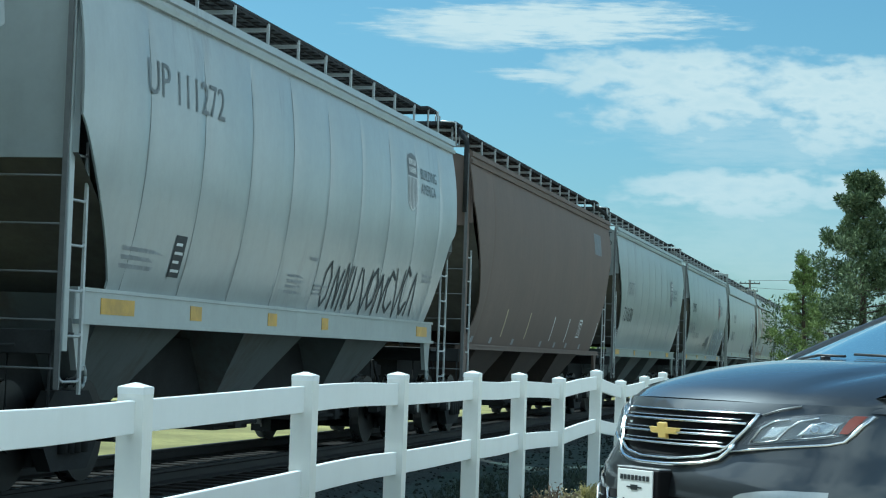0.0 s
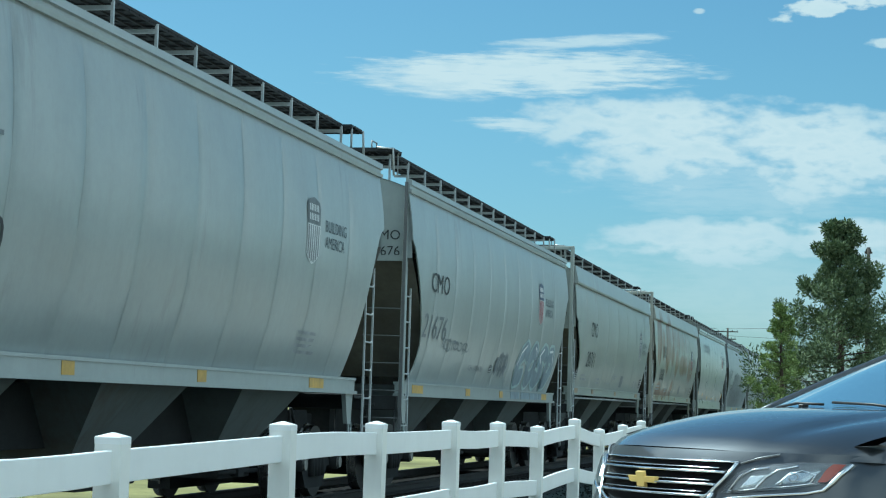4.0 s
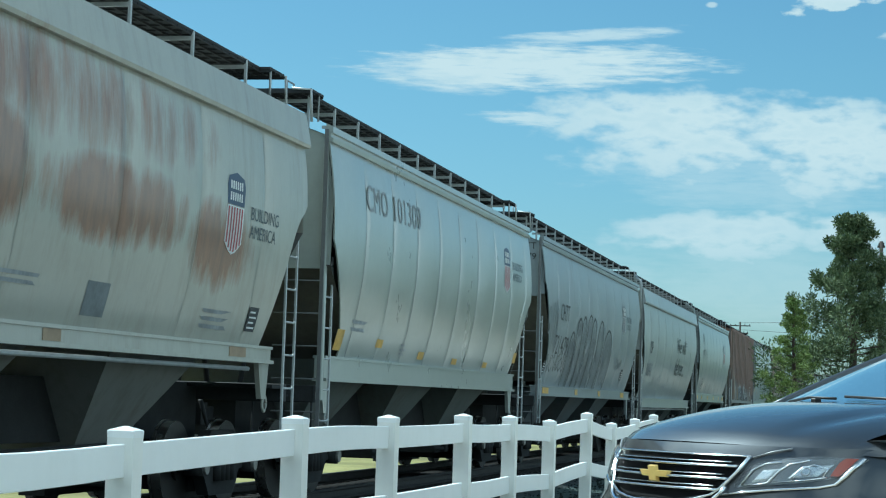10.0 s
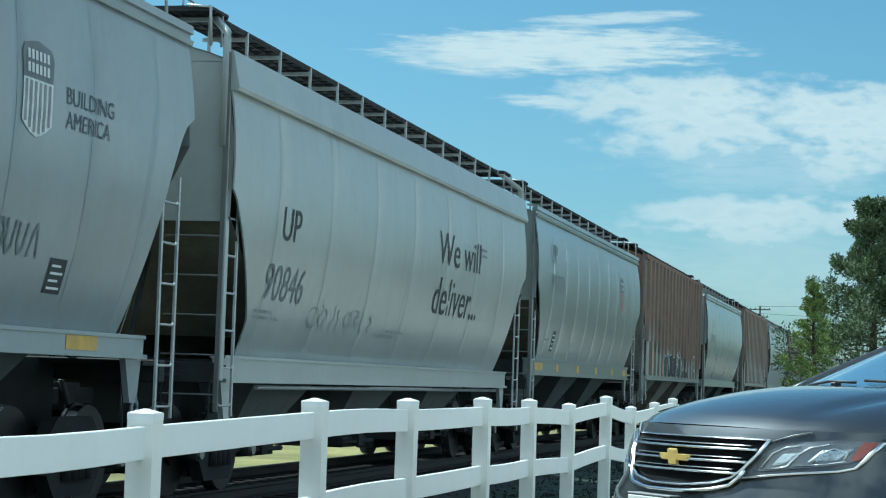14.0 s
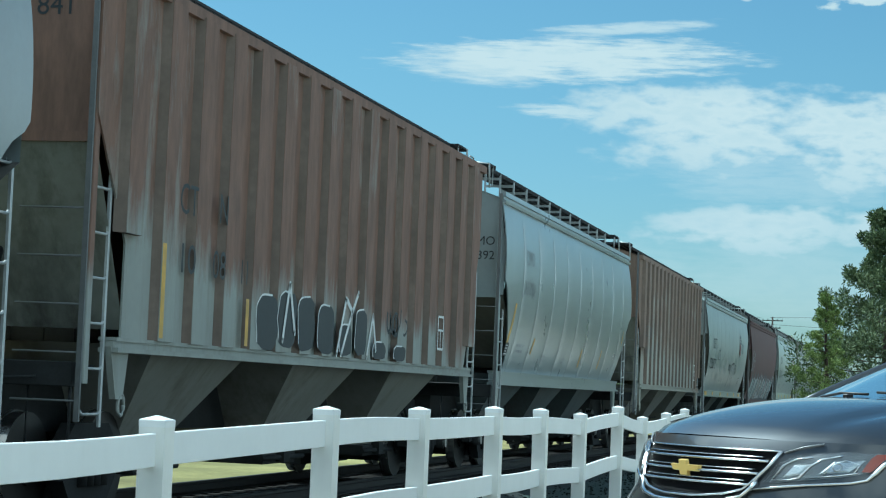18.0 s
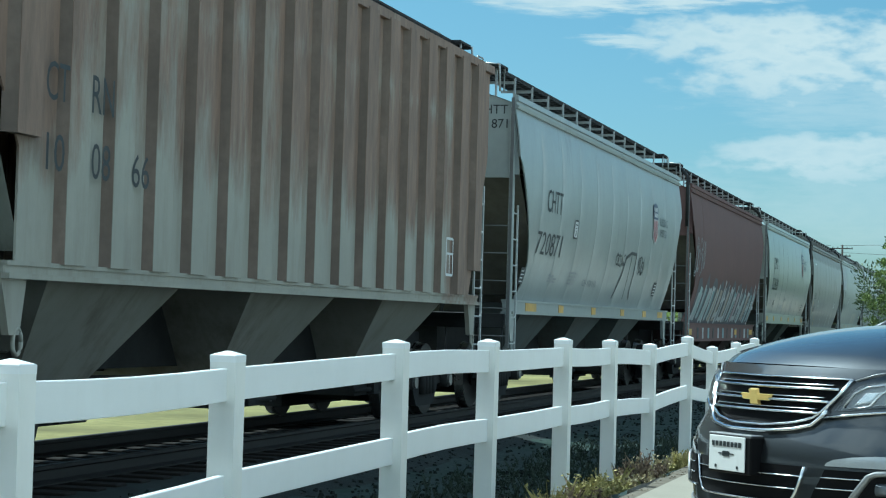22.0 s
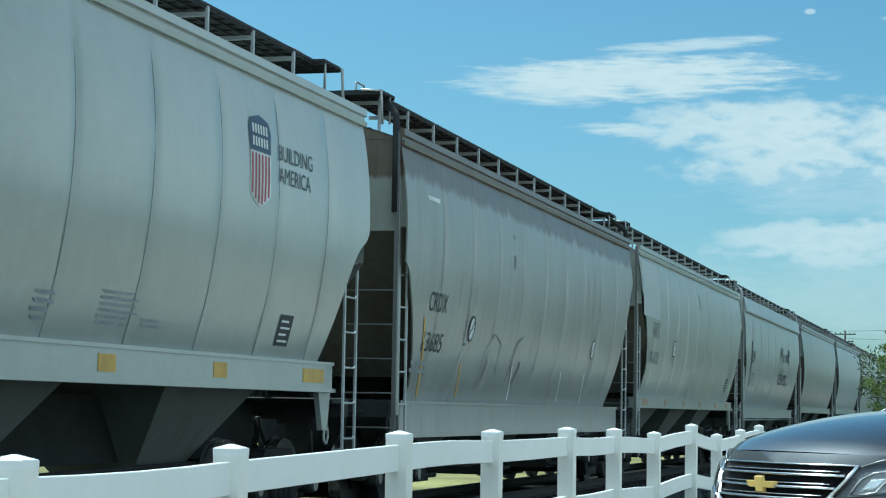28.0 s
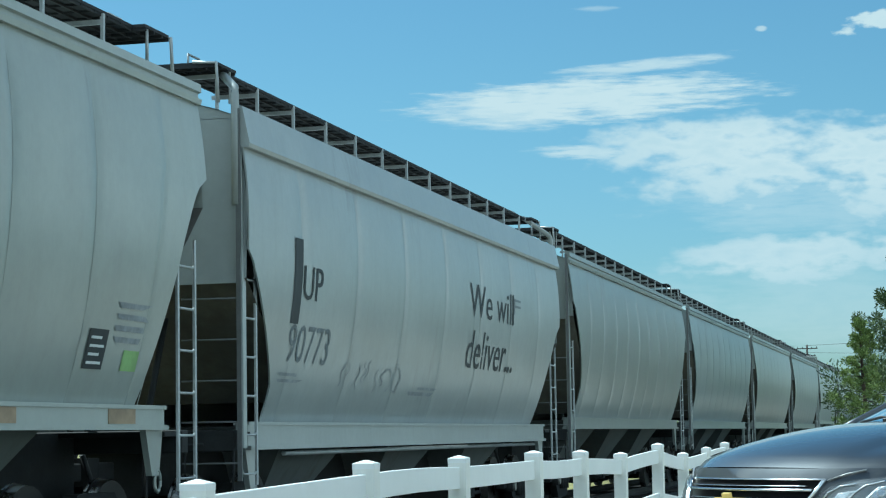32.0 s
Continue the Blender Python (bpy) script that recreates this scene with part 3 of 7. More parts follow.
def walkway_end_buf(sign):
    """Crossing board at the roof's end with its grab irons; y = 0 is the car's end, running inwards."""
    b = Buf().box(-1.25, 1.25, -0.62, -0.02, -0.03, 0.0)
    for y in (-0.60, -0.40, -0.20, -0.03):
        b.box(-1.25, 1.25, y, y + 0.02, -0.06, -0.03)
    return b


GRABS = (
    ([(1.22, -0.55, -0.35), (1.22, -0.55, 0.0), (1.22, -0.3, 0.02)], 0.016),
    ([(1.28, -0.04, -0.42), (1.26, -0.04, 0.0), (1.0, -0.04, 0.02)], 0.018),
    ([(0.85, -0.3, 0.0), (0.85, -0.3, 0.16), (0.85, -0.62, 0.16), (0.85, -0.62, 0.0)], 0.013),
)


def post_buf():
    """Walkway upright with its cross bearer."""
    b = Buf().box(1.10, 1.13, -0.02, 0.02, 0.10, 0.60)
    return b.box(0.58, 1.12, -0.018, 0.018, 0.50, 0.545)


def decal(parent, name, polys, material, s, label=""):
    ob = painted(parent, name, polys, material, s, label)
    if len(polys) > 1:
        tagged(ob, kind="stuff")
    return ob


def painted(parent, name, polys, material, s, label=""):
    """Flat paint on the near side: closed outlines in (y, z), laid 6 mm off the sheet."""
    b = Buf()
    for p in polys:
        b.face([s.on(y, z) for y, z in p])
    me = b.mesh(name, material)
    bm = bmesh.new()
    bm.from_mesh(me)
    bmesh.ops.triangulate(bm, faces=bm.faces[:])
    for _ in range(3):
        long = [e for e in bm.edges if abs(e.verts[0].co.z - e.verts[1].co.z) > 0.22]
        if not long:
            break
        bmesh.ops.subdivide_edges(bm, edges=long, cuts=1)
        bmesh.ops.triangulate(bm, faces=bm.faces[:])
    for v in bm.verts:
        v.co.x = s.x(v.co.z) + 0.006
    bm.to_mesh(me)
    bm.free()
    return part(name, me, material, parent, label)


def lettering(parent, text, y0, y1, z0, z1, material, s, label=""):
    """Words in the built-in font, from y0 to y1 and z0 to z1 on the near side."""
    curve = bpy.data.curves.new("lettering", "FONT")
    curve.body, curve.resolution_u = text, 3
    ob = bpy.data.objects.new("lettering", curve)
    me = bpy.data.meshes.new_from_object(ob)
    me.name = "lettering"
    co = np.empty(len(me.vertices) * 3)
    me.vertices.foreach_get("co", co)
    co = co.reshape(-1, 3)
    lo, hi = co.min(0), co.max(0)
    y = y0 + (co[:, 0] - lo[0]) / (hi[0] - lo[0]) * (y1 - y0)
    z = z0 + (co[:, 1] - lo[1]) / (hi[1] - lo[1]) * (z1 - z0)
    x = np.array([s.x(q) for q in z]) + 0.007
    me.vertices.foreach_set("co", np.stack([x, y, z], 1).ravel())
    me.materials.clear()
    me.materials.append(material)
    me.update()
    return split_letters(me, material, parent, label)


def split_letters(me, material, parent, label):
    """Each letter of a word becomes a painted part of its own."""
    near = list(range(len(me.vertices)))

    def root(i):
        while near[i] != i:
            near[i] = near[near[i]]
            i = near[i]
        return i
    for q in me.polygons:
        for v in q.vertices[1:]:
            near[root(v)] = root(q.vertices[0])
    groups = {}
    for q in me.polygons:
        groups.setdefault(root(q.vertices[0]), []).append(q)
    for faces in groups.values():
        b = Buf()
        for q in faces:
            b.face([me.vertices[v].co for v in q.vertices])
        part("letter", b, material, parent, label)


def end_number(car, s, text, z0, z1, right=0.12, tall=None):
    """Dark number on the upright end sheet that faces back along the train."""
    curve = bpy.data.curves.new("lettering", "FONT")
    curve.body, curve.resolution_u = text, 3
    me = bpy.data.meshes.new_from_object(bpy.data.objects.new("lettering", curve))
    co = np.empty(len(me.vertices) * 3)
    me.vertices.foreach_get("co", co)
    co = co.reshape(-1, 3)
    lo, hi = co.min(0), co.max(0)
    k = (z1 - z0) / (hi[1] - lo[1])
    x = HALF - right - (hi[0] - co[:, 0]) * k
    z = z0 + (co[:, 1] - lo[1]) * k
    me.vertices.foreach_set("co", np.stack([x, np.full(len(x), -s.h + 0.043), z], 1).ravel())
    me.update()
    split_letters(me, M["black_mark"], car, "")


def ribbon(pts, w):
    """Outlines of short quads along a stroke."""
    out = []
    for (a, b), (c, d) in zip(pts, pts[1:]):
        l = math.hypot(c - a, d - b) or 1
        nx, nz = -(d - b) / l * w / 2, (c - a) / l * w / 2
        out.append([(a + nx, b + nz), (a - nx, b - nz), (c - nx, d - nz), (c + nx, d + nz)])
    return out


def strokes(seed, y0, y1, z0, z1, n, w, loop=0.5, tall=1.0):
    """A tangle of sprayed strokes in a field of the side."""
    r = random.Random(seed)
    out = []
    for i in range(n):
        cy = y0 + (y1 - y0) * (i + r.uniform(0.1, 0.9)) / n
        hh = (z1 - z0) * r.uniform(0.55, 1.0) * tall
        cz = z0 + r.uniform(0, max(0.0, z1 - z0 - hh)) + hh / 2
        ry = (y1 - y0) / n * r.uniform(0.4, 1.0)
        if r.random() < loop:
            a0, turns = r.uniform(0, 6.28), r.uniform(0.5, 1.6)
            pts = [(cy + ry * math.cos(a0 + 6.28 * turns * k / 16) * (1 - 0.3 * k / 16), cz + hh / 2 * math.sin(a0 + 6.28 * turns * k / 16) * (1 - 0.3 * k / 16)) for k in range(17)]
        else:
            lean = r.uniform(-0.2, 0.5) * hh
            pts = [(cy - lean / 2 + lean * k / 8 + ry * 0.3 * math.sin(k * 1.1 + i), cz - hh / 2 + hh * k / 8) for k in range(9)]
        out += ribbon(pts, w * r.uniform(0.7, 1.3))
    return out


def fat(pts, w):
    """A sprayed stroke with round joints."""
    out = ribbon(pts, w)
    for y, z in pts:
        out.append([(y + w / 2 * math.cos(k * 0.7854), z + w / 2 * math.sin(k * 0.7854)) for k in range(8)])
    return out


def curl_line(y, z, ry, rz, turns, n=26, start=0.0):
    """A spiral that winds in towards its middle."""
    return [(y + ry * (1 - 0.85 * k / n) * math.cos(start + 6.283 * turns * k / n), z + rz * (1 - 0.85 * k / n) * math.sin(start + 6.283 * turns * k / n)) for k in range(n + 1)]


def arch_line(y, half, z0, z1, lean=0.0, n=12):
    """A tall sprayed arch, its feet at z0."""
    rise = min(half * 1.2, (z1 - z0) * 0.5)
    top = [(y + half * math.cos(math.pi * (1 - k / n)), z1 - rise + rise * math.sin(math.pi * k / n)) for k in range(n + 1)]
    pts = [(y - half * 0.9, z0)] + top + [(y + half * 0.9, z0)]
    return [(a + lean * (b - z0), b) for a, b in pts]


def scrawl(seed, y0, y1, z0, z1, n, w):
    """Hurried connected letter-like loops and zigzags, as with one spray can."""
    r = random.Random(seed)
    kinds = (
        ((0.0, 1.0), (0.25, 0.5), (0.45, 0.0), (0.65, 0.55), (0.8, 1.0)),
        ((0.5, 0.9), (0.15, 0.7), (0.05, 0.3), (0.3, 0.02), (0.65, 0.2), (0.75, 0.6), (0.5, 0.9)),
        ((0.7, 0.85), (0.35, 1.0), (0.08, 0.6), (0.15, 0.15), (0.5, 0.0), (0.8, 0.25)),
        ((0.05, 0.0), (0.15, 0.6), (0.3, 0.95), (0.5, 0.5), (0.6, 0.05), (0.7, 0.6), (0.85, 0.9)),
        ((0.1, 0.0), (0.3, 0.7), (0.5, 1.0), (0.65, 0.6), (0.8, 0.0)),
        ((0.1, 0.9), (0.12, 0.3), (0.35, 0.0), (0.65, 0.2), (0.75, 0.9)),
    )
    out = []
    step = (y1 - y0) / n
    for i in range(n):
        shape = kinds[r.randrange(len(kinds))]
        base, tall, wide = z0 + r.uniform(-0.04, 0.08) * (z1 - z0), (z1 - z0) * r.uniform(0.72, 1.0), step * r.uniform(1.0, 1.35)
        out += fat([(y0 + step * i + wide * a, base + tall * b) for a, b in shape], w * r.uniform(0.8, 1.15))
    return out


def blob(seed, y0, y1, z0, z1):
    """Irregular rounded outline that fills a field."""
    r = random.Random(seed)
    cy, cz, ry, rz = (y0 + y1) / 2, (z0 + z1) / 2, (y1 - y0) / 2, (z1 - z0) / 2
    sq = lambda v: math.copysign(abs(v) ** 0.6, v)
    return [(cy + ry * sq(math.cos(k * 0.349)) * r.uniform(0.86, 1.05), cz + rz * sq(math.sin(k * 0.349)) * r.uniform(0.9, 1.0)) for k in range(18)]


def lifted(ob, off):
    """Lays a painted layer over the one beneath it."""
    for v in ob.data.vertices:
        v.co.x += off
    return ob


def bars(y0, y1, z0, z1, rows):
    """Small stencilled lines that cannot be read."""
    step = (z1 - z0) / rows
    r = random.Random(int(y0 * 100))
    return [[(y0 + r.uniform(0, 0.1), z0 + step * i), (y1 - r.uniform(0, 0.4) * (y1 - y0), z0 + step * i),
             (y1 - r.uniform(0, 0.4) * (y1 - y0), z0 + step * (i + 0.5)), (y0, z0 + step * (i + 0.5))] for i in range(rows)]


def quad(y0, y1, z0, z1):
    return [(y0, z0), (y1, z0), (y1, z1), (y0, z1)]


def shield(car, s, y, z0, z1, faded=False):
    """Railway shield as plain shapes: dark cap over upright stripes."""
    y += 0.05
    z0 -= 0.10
    w, hgt = 0.58, z1 - z0
    split = z1 - 0.40 * hgt
    cap = [(y, split), (y + w, split), (y + w * 1.04, z1 - 0.16 * hgt), (y + w * 0.96, z1 - 0.06 * hgt), (y + w * 0.74, z1 - 0.03 * hgt), (y + w * 0.5, z1), (y + w * 0.26, z1 - 0.03 * hgt), (y + w * 0.04, z1 - 0.06 * hgt), (y - w * 0.04, z1 - 0.16 * hgt)]
    decal(car, "emblem_cap", [cap], M["grey_mark" if faded else "blue_mark"], s)
    rows_ = [quad(y + w * (0.12 + 0.13 * k), y + w * (0.20 + 0.13 * k), split + f * hgt, split + (f + 0.10) * hgt) for f in (0.05, 0.19) for k in range(6)]
    lifted(decal(car, "emblem_band", rows_, M["white_mark"], s), 0.004)
    low = lambda q: z0 + (0.22 * abs(q - 0.5) ** 1.6 * 2.0) * hgt
    field = [(y, split - 0.01), (y + w, split - 0.01)] + [(y + w * q, low(q)) for q in (1.0, 0.85, 0.7, 0.5, 0.3, 0.15, 0.0)]
    decal(car, "emblem_field", [field[::-1]], M["white_mark"], s)
    red = [quad(y + w * (0.05 + 0.158 * k), y + w * (0.13 + 0.158 * k), low(0.09 + 0.158 * k) + 0.025, split - 0.025) for k in range(6)]
    lifted(decal(car, "emblem_stripes", red, M["pale_mark" if faded else "red_mark"], s), 0.004)


CARS = []


def hopper_car(left, right, color, style="curved", deep=False, label="", walkway_step=1.28, trim=None, skin=None, brace=False, sill=None, **finish):
    """A covered hopper with its left and right eave ends at these places along the track at 0 s."""
    s = Shape(right - left, style, deep, sill, brace)
    mid = (left + right) / 2
    mat = skin or paint(color, **finish)
    car = tagged(new("hopper_car"), label, "hopper car", "covered hopper cars of the train")
    car["middle"] = mid
    # bay paint: body colour lowered to carry underside shade, plus heavy grime
    grimy_shade = paint(tuple(c * (0.72 if style == "ribbed" else 0.40) for c in color), rough=0.7, streak=0.5, stain=GRIME, amount=0.6, gloss=0.0)
    meshes, seams = make_meshes(s, mat, int(left * 10), grimy_shade)
    for name, buf, m in meshes:
        part(name, buf, m, car)
    h = s.h
    # walkway uprights
    if style != "ribbed":
        y = -h + 0.4
        me = shared("walkway_post", post_buf, M["galvanised"])
        while y < h - 0.4:
            part("walkway_post", me, None, car, at=pose(0, y, s.top + 0.01))
            y += walkway_step
    for e, turn in ((1, 0), (-1, 180)):
        at = pose(0, e * h, 0, 0, 0, turn)
        part("end_platform", shared("end_platform", platform_buf, M["dark_steel"]), None, car, at=at)
        part("coupler", shared("coupler", coupler_buf, M["truck_steel"]), None, car, at=pose(0, e * (h + 0.05), 0.74, 0, 0, turn))
        part("crossing_board", shared("crossing_board", lambda: walkway_end_buf(1), M["grating"]), None, car, at=pose(0, e * h, s.top + s.deck, 0, 0, turn))
        for k, (pts, r) in enumerate(GRABS):
            part("grab_iron", shared("grab_iron.%d.%d" % (e, k), lambda: mirrored(Buf().tube(pts, r, 6), e), M["galvanised"]), None, car, at=pose(0, e * (h + 0.05), s.top + s.deck - 0.02, 0, 0, 0))
        for sx in (1, -1):
            # side ladders at the corners, rungs towards the fence
            tall = 0.12 if e > 0 else 0.0
            lad = part("ladder", shared("ladder.%d" % e, lambda: ladder_buf(6, 0.72, tall=tall), M["galvanised"]), None, car,
                       at=pose(sx * (HALF - 0.02), e * (h - 0.02), 0, 0, 0, 0 if e < 0 else 180))
            for i in range(6):
                part("rung", shared("rung", rung_buf, M["galvanised"]), None, lad, at=pose(0, 0, 0.72 + 0.40 * i))
            if e < 0:
                part("corner_post", corner_mesh(mat, s.top), None, car, at=pose(sx * (HALF - 0.03), e * (h - 0.06), 0))
                end_lad = part("end_ladder", shared("end_ladder.%d.%d" % (s.top > 4.5, e), lambda: end_ladder_buf(s.top + 0.55 if e < 0 else 2.6), M["end_iron"]), None, car,
                     at=pose(sx * (HALF - 0.02), e * (h + 0.04), 0, 0, 0, 0 if sx > 0 else 180))
                for i in range(5):
                    part("rung", shared("end_rung", lambda: Buf().tube([(0, 0, 0), (-0.62, -0.02, 0)], 0.011, 6), M["end_iron"]), None, end_lad, at=pose(0, 0, 0.80 + 0.42 * i))
            part("sill_bracket", bracket_mesh(mat), None, car, at=pose(sx * (s.x(1.5) - 0.02), e * (h - 0.75), s.sill - 0.40))
    if brace:
        for e, sx in ((1, 1), (1, -1), (-1, 1), (-1, -1)):
            xx, yy = sx * (HALF - 0.05), e * (h + 0.03)
            b = Buf().tube([(xx, yy, s.top - 0.9), (xx, yy, s.top + 0.26), (xx * 0.985, e * (h - 0.03), s.top + 0.33), (sx * 1.12, e * (h - 0.50), s.top + s.deck - 0.03), (sx * 1.10, e * (h - 0.62), s.top + s.deck - 0.02)], 0.045, 8)
            part("walkway_brace", b, trim or mat, car, "bent pipe brace of the roof walkway")
    elif style == "wide":
        # tall end frame that carries the crossing board
        for sx in (1, -1):
            part("end_post", Buf().box(sx * (HALF - 0.05) - 0.045, sx * (HALF - 0.05) + 0.045, -h - 0.11, -h - 0.02, 0.95, s.top + s.deck - 0.03, 0.01), mat, car)
        part("end_beam", Buf().box(-HALF + 0.1, HALF - 0.1, -h - 0.11, -h - 0.02, s.top + s.deck - 0.12, s.top + s.deck - 0.035, 0.01), mat, car)
    # trucks
    for e in (1, -1):
        truck_part = part("truck", shared("truck", lambda: Buf().box(-0.95, 0.95, -0.2, 0.2, 0.30, 0.70, 0.02).box(-0.3, 0.3, -0.35, 0.35, 0.66, 1.05).box(-0.88, 0.88, -0.42, -0.34, 0.20, 0.50).box(-0.88, 0.88, 0.34, 0.42, 0.20, 0.50).box(-0.2, 0.2, -0.9, 0.9, 0.24, 0.40).box(-0.86, -0.55, -1.3, 1.3, 0.12, 0.34), M["truck_steel"]), None, car, at=pose(0, e * (h - 1.35), -DROP))
        for sx in (1, -1):
            part("side_frame", shared("side_frame", frame_buf, M["truck_steel"]), None, truck_part, at=pose(sx * 1.0, 0, 0.04, 0, 0, 0 if sx > 0 else 180))
        for sx, dy in ((1, 0.89), (1, -0.89), (-1, 0.89), (-1, -0.89)):
            part("bearing_cap", shared("bearing_cap", lambda: Buf().disc((0, 0, 0), 0, 0.03, 0.085, 0.02, 12), M["bearing"]), None, truck_part, at=pose(sx * 1.185, dy, 0.50))
        for dy in (0.89, -0.89):
            w = part("wheelset", wheelset_mesh(), None, truck_part, "dark worn steel wheelset", at=pose(0, dy, 0.50))
            WHEELS.append((w, mid, dy))
    CARS.append((car, mid))
    return car, s


WHEELS = []
BRACKETS = {}


def mirrored(buf, e):
    if e < 0:
        buf.v = [(x, -y, z) for x, y, z in buf.v]
        buf.f = [tuple(reversed(q)) for q in buf.f]
    return buf


def corner_mesh(mat, top):
    """Upright corner post between the end platform and the eave."""
    key = mat.name + "post"
    if key not in BRACKETS:
        BRACKETS[key] = Buf().box(-0.035, 0.035, -0.055, 0.055, 0.95, top + 0.02, 0.008).mesh("corner_post", mat)
    return BRACKETS[key]


def bracket_mesh(mat):
    if mat.name not in BRACKETS:
        BRACKETS[mat.name] = bracket_buf().mesh("sill_bracket", mat)
    return BRACKETS[mat.name]


def reflectors(car, s, spots, faded=False):
    z = (s.sill + s.low) / 2
    t = min(0.075, (s.low - s.sill) / 2 - 0.025)
    for y, w in spots:
        b = Buf().box(s.x(1.5) + 0.036, s.x(1.5) + 0.042, y, y + w, z - t, z + t)
        part("reflector", b, M["tan_reflector" if faded else "yellow_mark"], car, "faded tan reflector patch" if faded else "yellow reflector patch")


def stencils(car, s, *fields):
    for y0, y1, z0, z1, n in fields:
        decal(car, "stencil", bars(y0, y1, z0, z1, n), M["pale_mark"], s)


def notice(car, s, y, z, w=0.34, hgt=0.46):
    """A pale stencilled panel in a dark outline."""
    box = [(y, z), (y + w, z), (y + w, z + hgt), (y, z + hgt), (y, z)]
    decal(car, "notice_panel", [quad(y, y + w, z, z + hgt)], M["white_mark"], s, "pale stencilled panel with a dark outline")
    d = decal(car, "notice_print", ribbon(box, 0.03) + [quad(y + 0.08, y + w - 0.08, z + hgt * 0.72, z + hgt * 0.8), quad(y + 0.1, y + w - 0.1, z + hgt * 0.55, z + hgt * 0.6), quad(y + w * 0.42, y + w * 0.58, z + hgt * 0.12, z + hgt * 0.42)], M["black_mark"], s)
    for v in d.data.vertices:
        v.co.x += 0.004


def placard(car, s, y, z, w=0.32, hgt=0.42):
    decal(car, "stencil_box", [quad(y, y + w, z, z + hgt)], M["black_mark"], s)
    cells = [quad(y + w * 0.12, y + w * (0.86 - 0.18 * (k % 2)), z + hgt * (0.12 + 0.21 * k), z + hgt * (0.19 + 0.21 * k)) for k in range(4)]
    d = decal(car, "stencil_print", cells, M["white_mark"], s)
    for v in d.data.vertices:
        v.co.x += 0.004


PALE, GREY, BLUISH = (0.336, 0.364, 0.334), (0.262, 0.285, 0.268), (0.278, 0.318, 0.320)
COOL = (0.322, 0.358, 0.348)
BROWN, MAROON = (0.178, 0.140, 0.119), (0.165, 0.104, 0.098)
GREY_LABEL = "pale grey curved-side covered hopper car on the rails"


def slogan(car, s, y, z0, z1):
    hgt = z1 - z0
    lettering(car, "BUILDING", y, y + 1.05, z0 + 0.58 * hgt, z1, M["slogan_mark"], s)
    lettering(car, "AMERICA", y, y + 0.98, z0, z0 + 0.42 * hgt, M["slogan_mark"], s)


RUSTED = [
    rust_paint((0.385, 0.385, 0.330), (0.185, 0.080, 0.034), [(y - 8.4, z, ry * 1.1, rz * 1.15, k * 1.5) for y, z, ry, rz, k in (
        (1.7, 3.5, 0.8, 0.75, 1.0), (4.6, 3.4, 0.75, 0.9, 1.0), (3.0, 3.3, 0.5, 0.5, 0.8), (7.9, 2.8, 0.6, 0.5, 0.9), (10.6, 2.75, 1.9, 0.4, 0.8), (6.3, 3.1, 0.9, 0.5, 0.7),
        (2.9, 1.7, 0.8, 0.3, 0.9), (7.2, 1.75, 0.5, 0.4, 0.8), (13.6, 2.6, 1.2, 0.5, 0.7), (8.0, 3.6, 7.5, 0.6, 0.45), (4.9, 1.6, 3.0, 0.25, 0.6))], 0.55, gloss=0.5),
    rust_paint((0.33, 0.345, 0.315), (0.185, 0.098, 0.066), [(-3.0, 3.3, 5.0, 1.3, 1.5), (2.0, 2.9, 5.5, 1.0, 1.6), (6.4, 2.9, 1.6, 1.5, 1.5)], 0.7, low=2.0),
    rust_paint((0.37, 0.36, 0.305), (0.215, 0.138, 0.098), [(-7.2, 3.5, 1.8, 1.4, 1.6), (4.0, 3.0, 3.6, 1.0, 1.2), (6.9, 2.8, 1.6, 1.6, 1.7), (0.0, 3.2, 8.0, 1.4, 1.0), (5.6, 1.6, 0.5, 0.5, 1.2), (7.0, 1.7, 0.6, 0.5, 1.4)], 0.65, low=3.0),
]
WEATHERED = rust_paint((0.285, 0.295, 0.272), (0.105, 0.078, 0.055), [(0.0, 4.34, 40.0, 0.36, 2.0), (4.0, 3.0, 2.5, 1.2, 0.35), (-5.0, 2.6, 3.0, 1.0, 0.3)], 0.5, gloss=0.35)


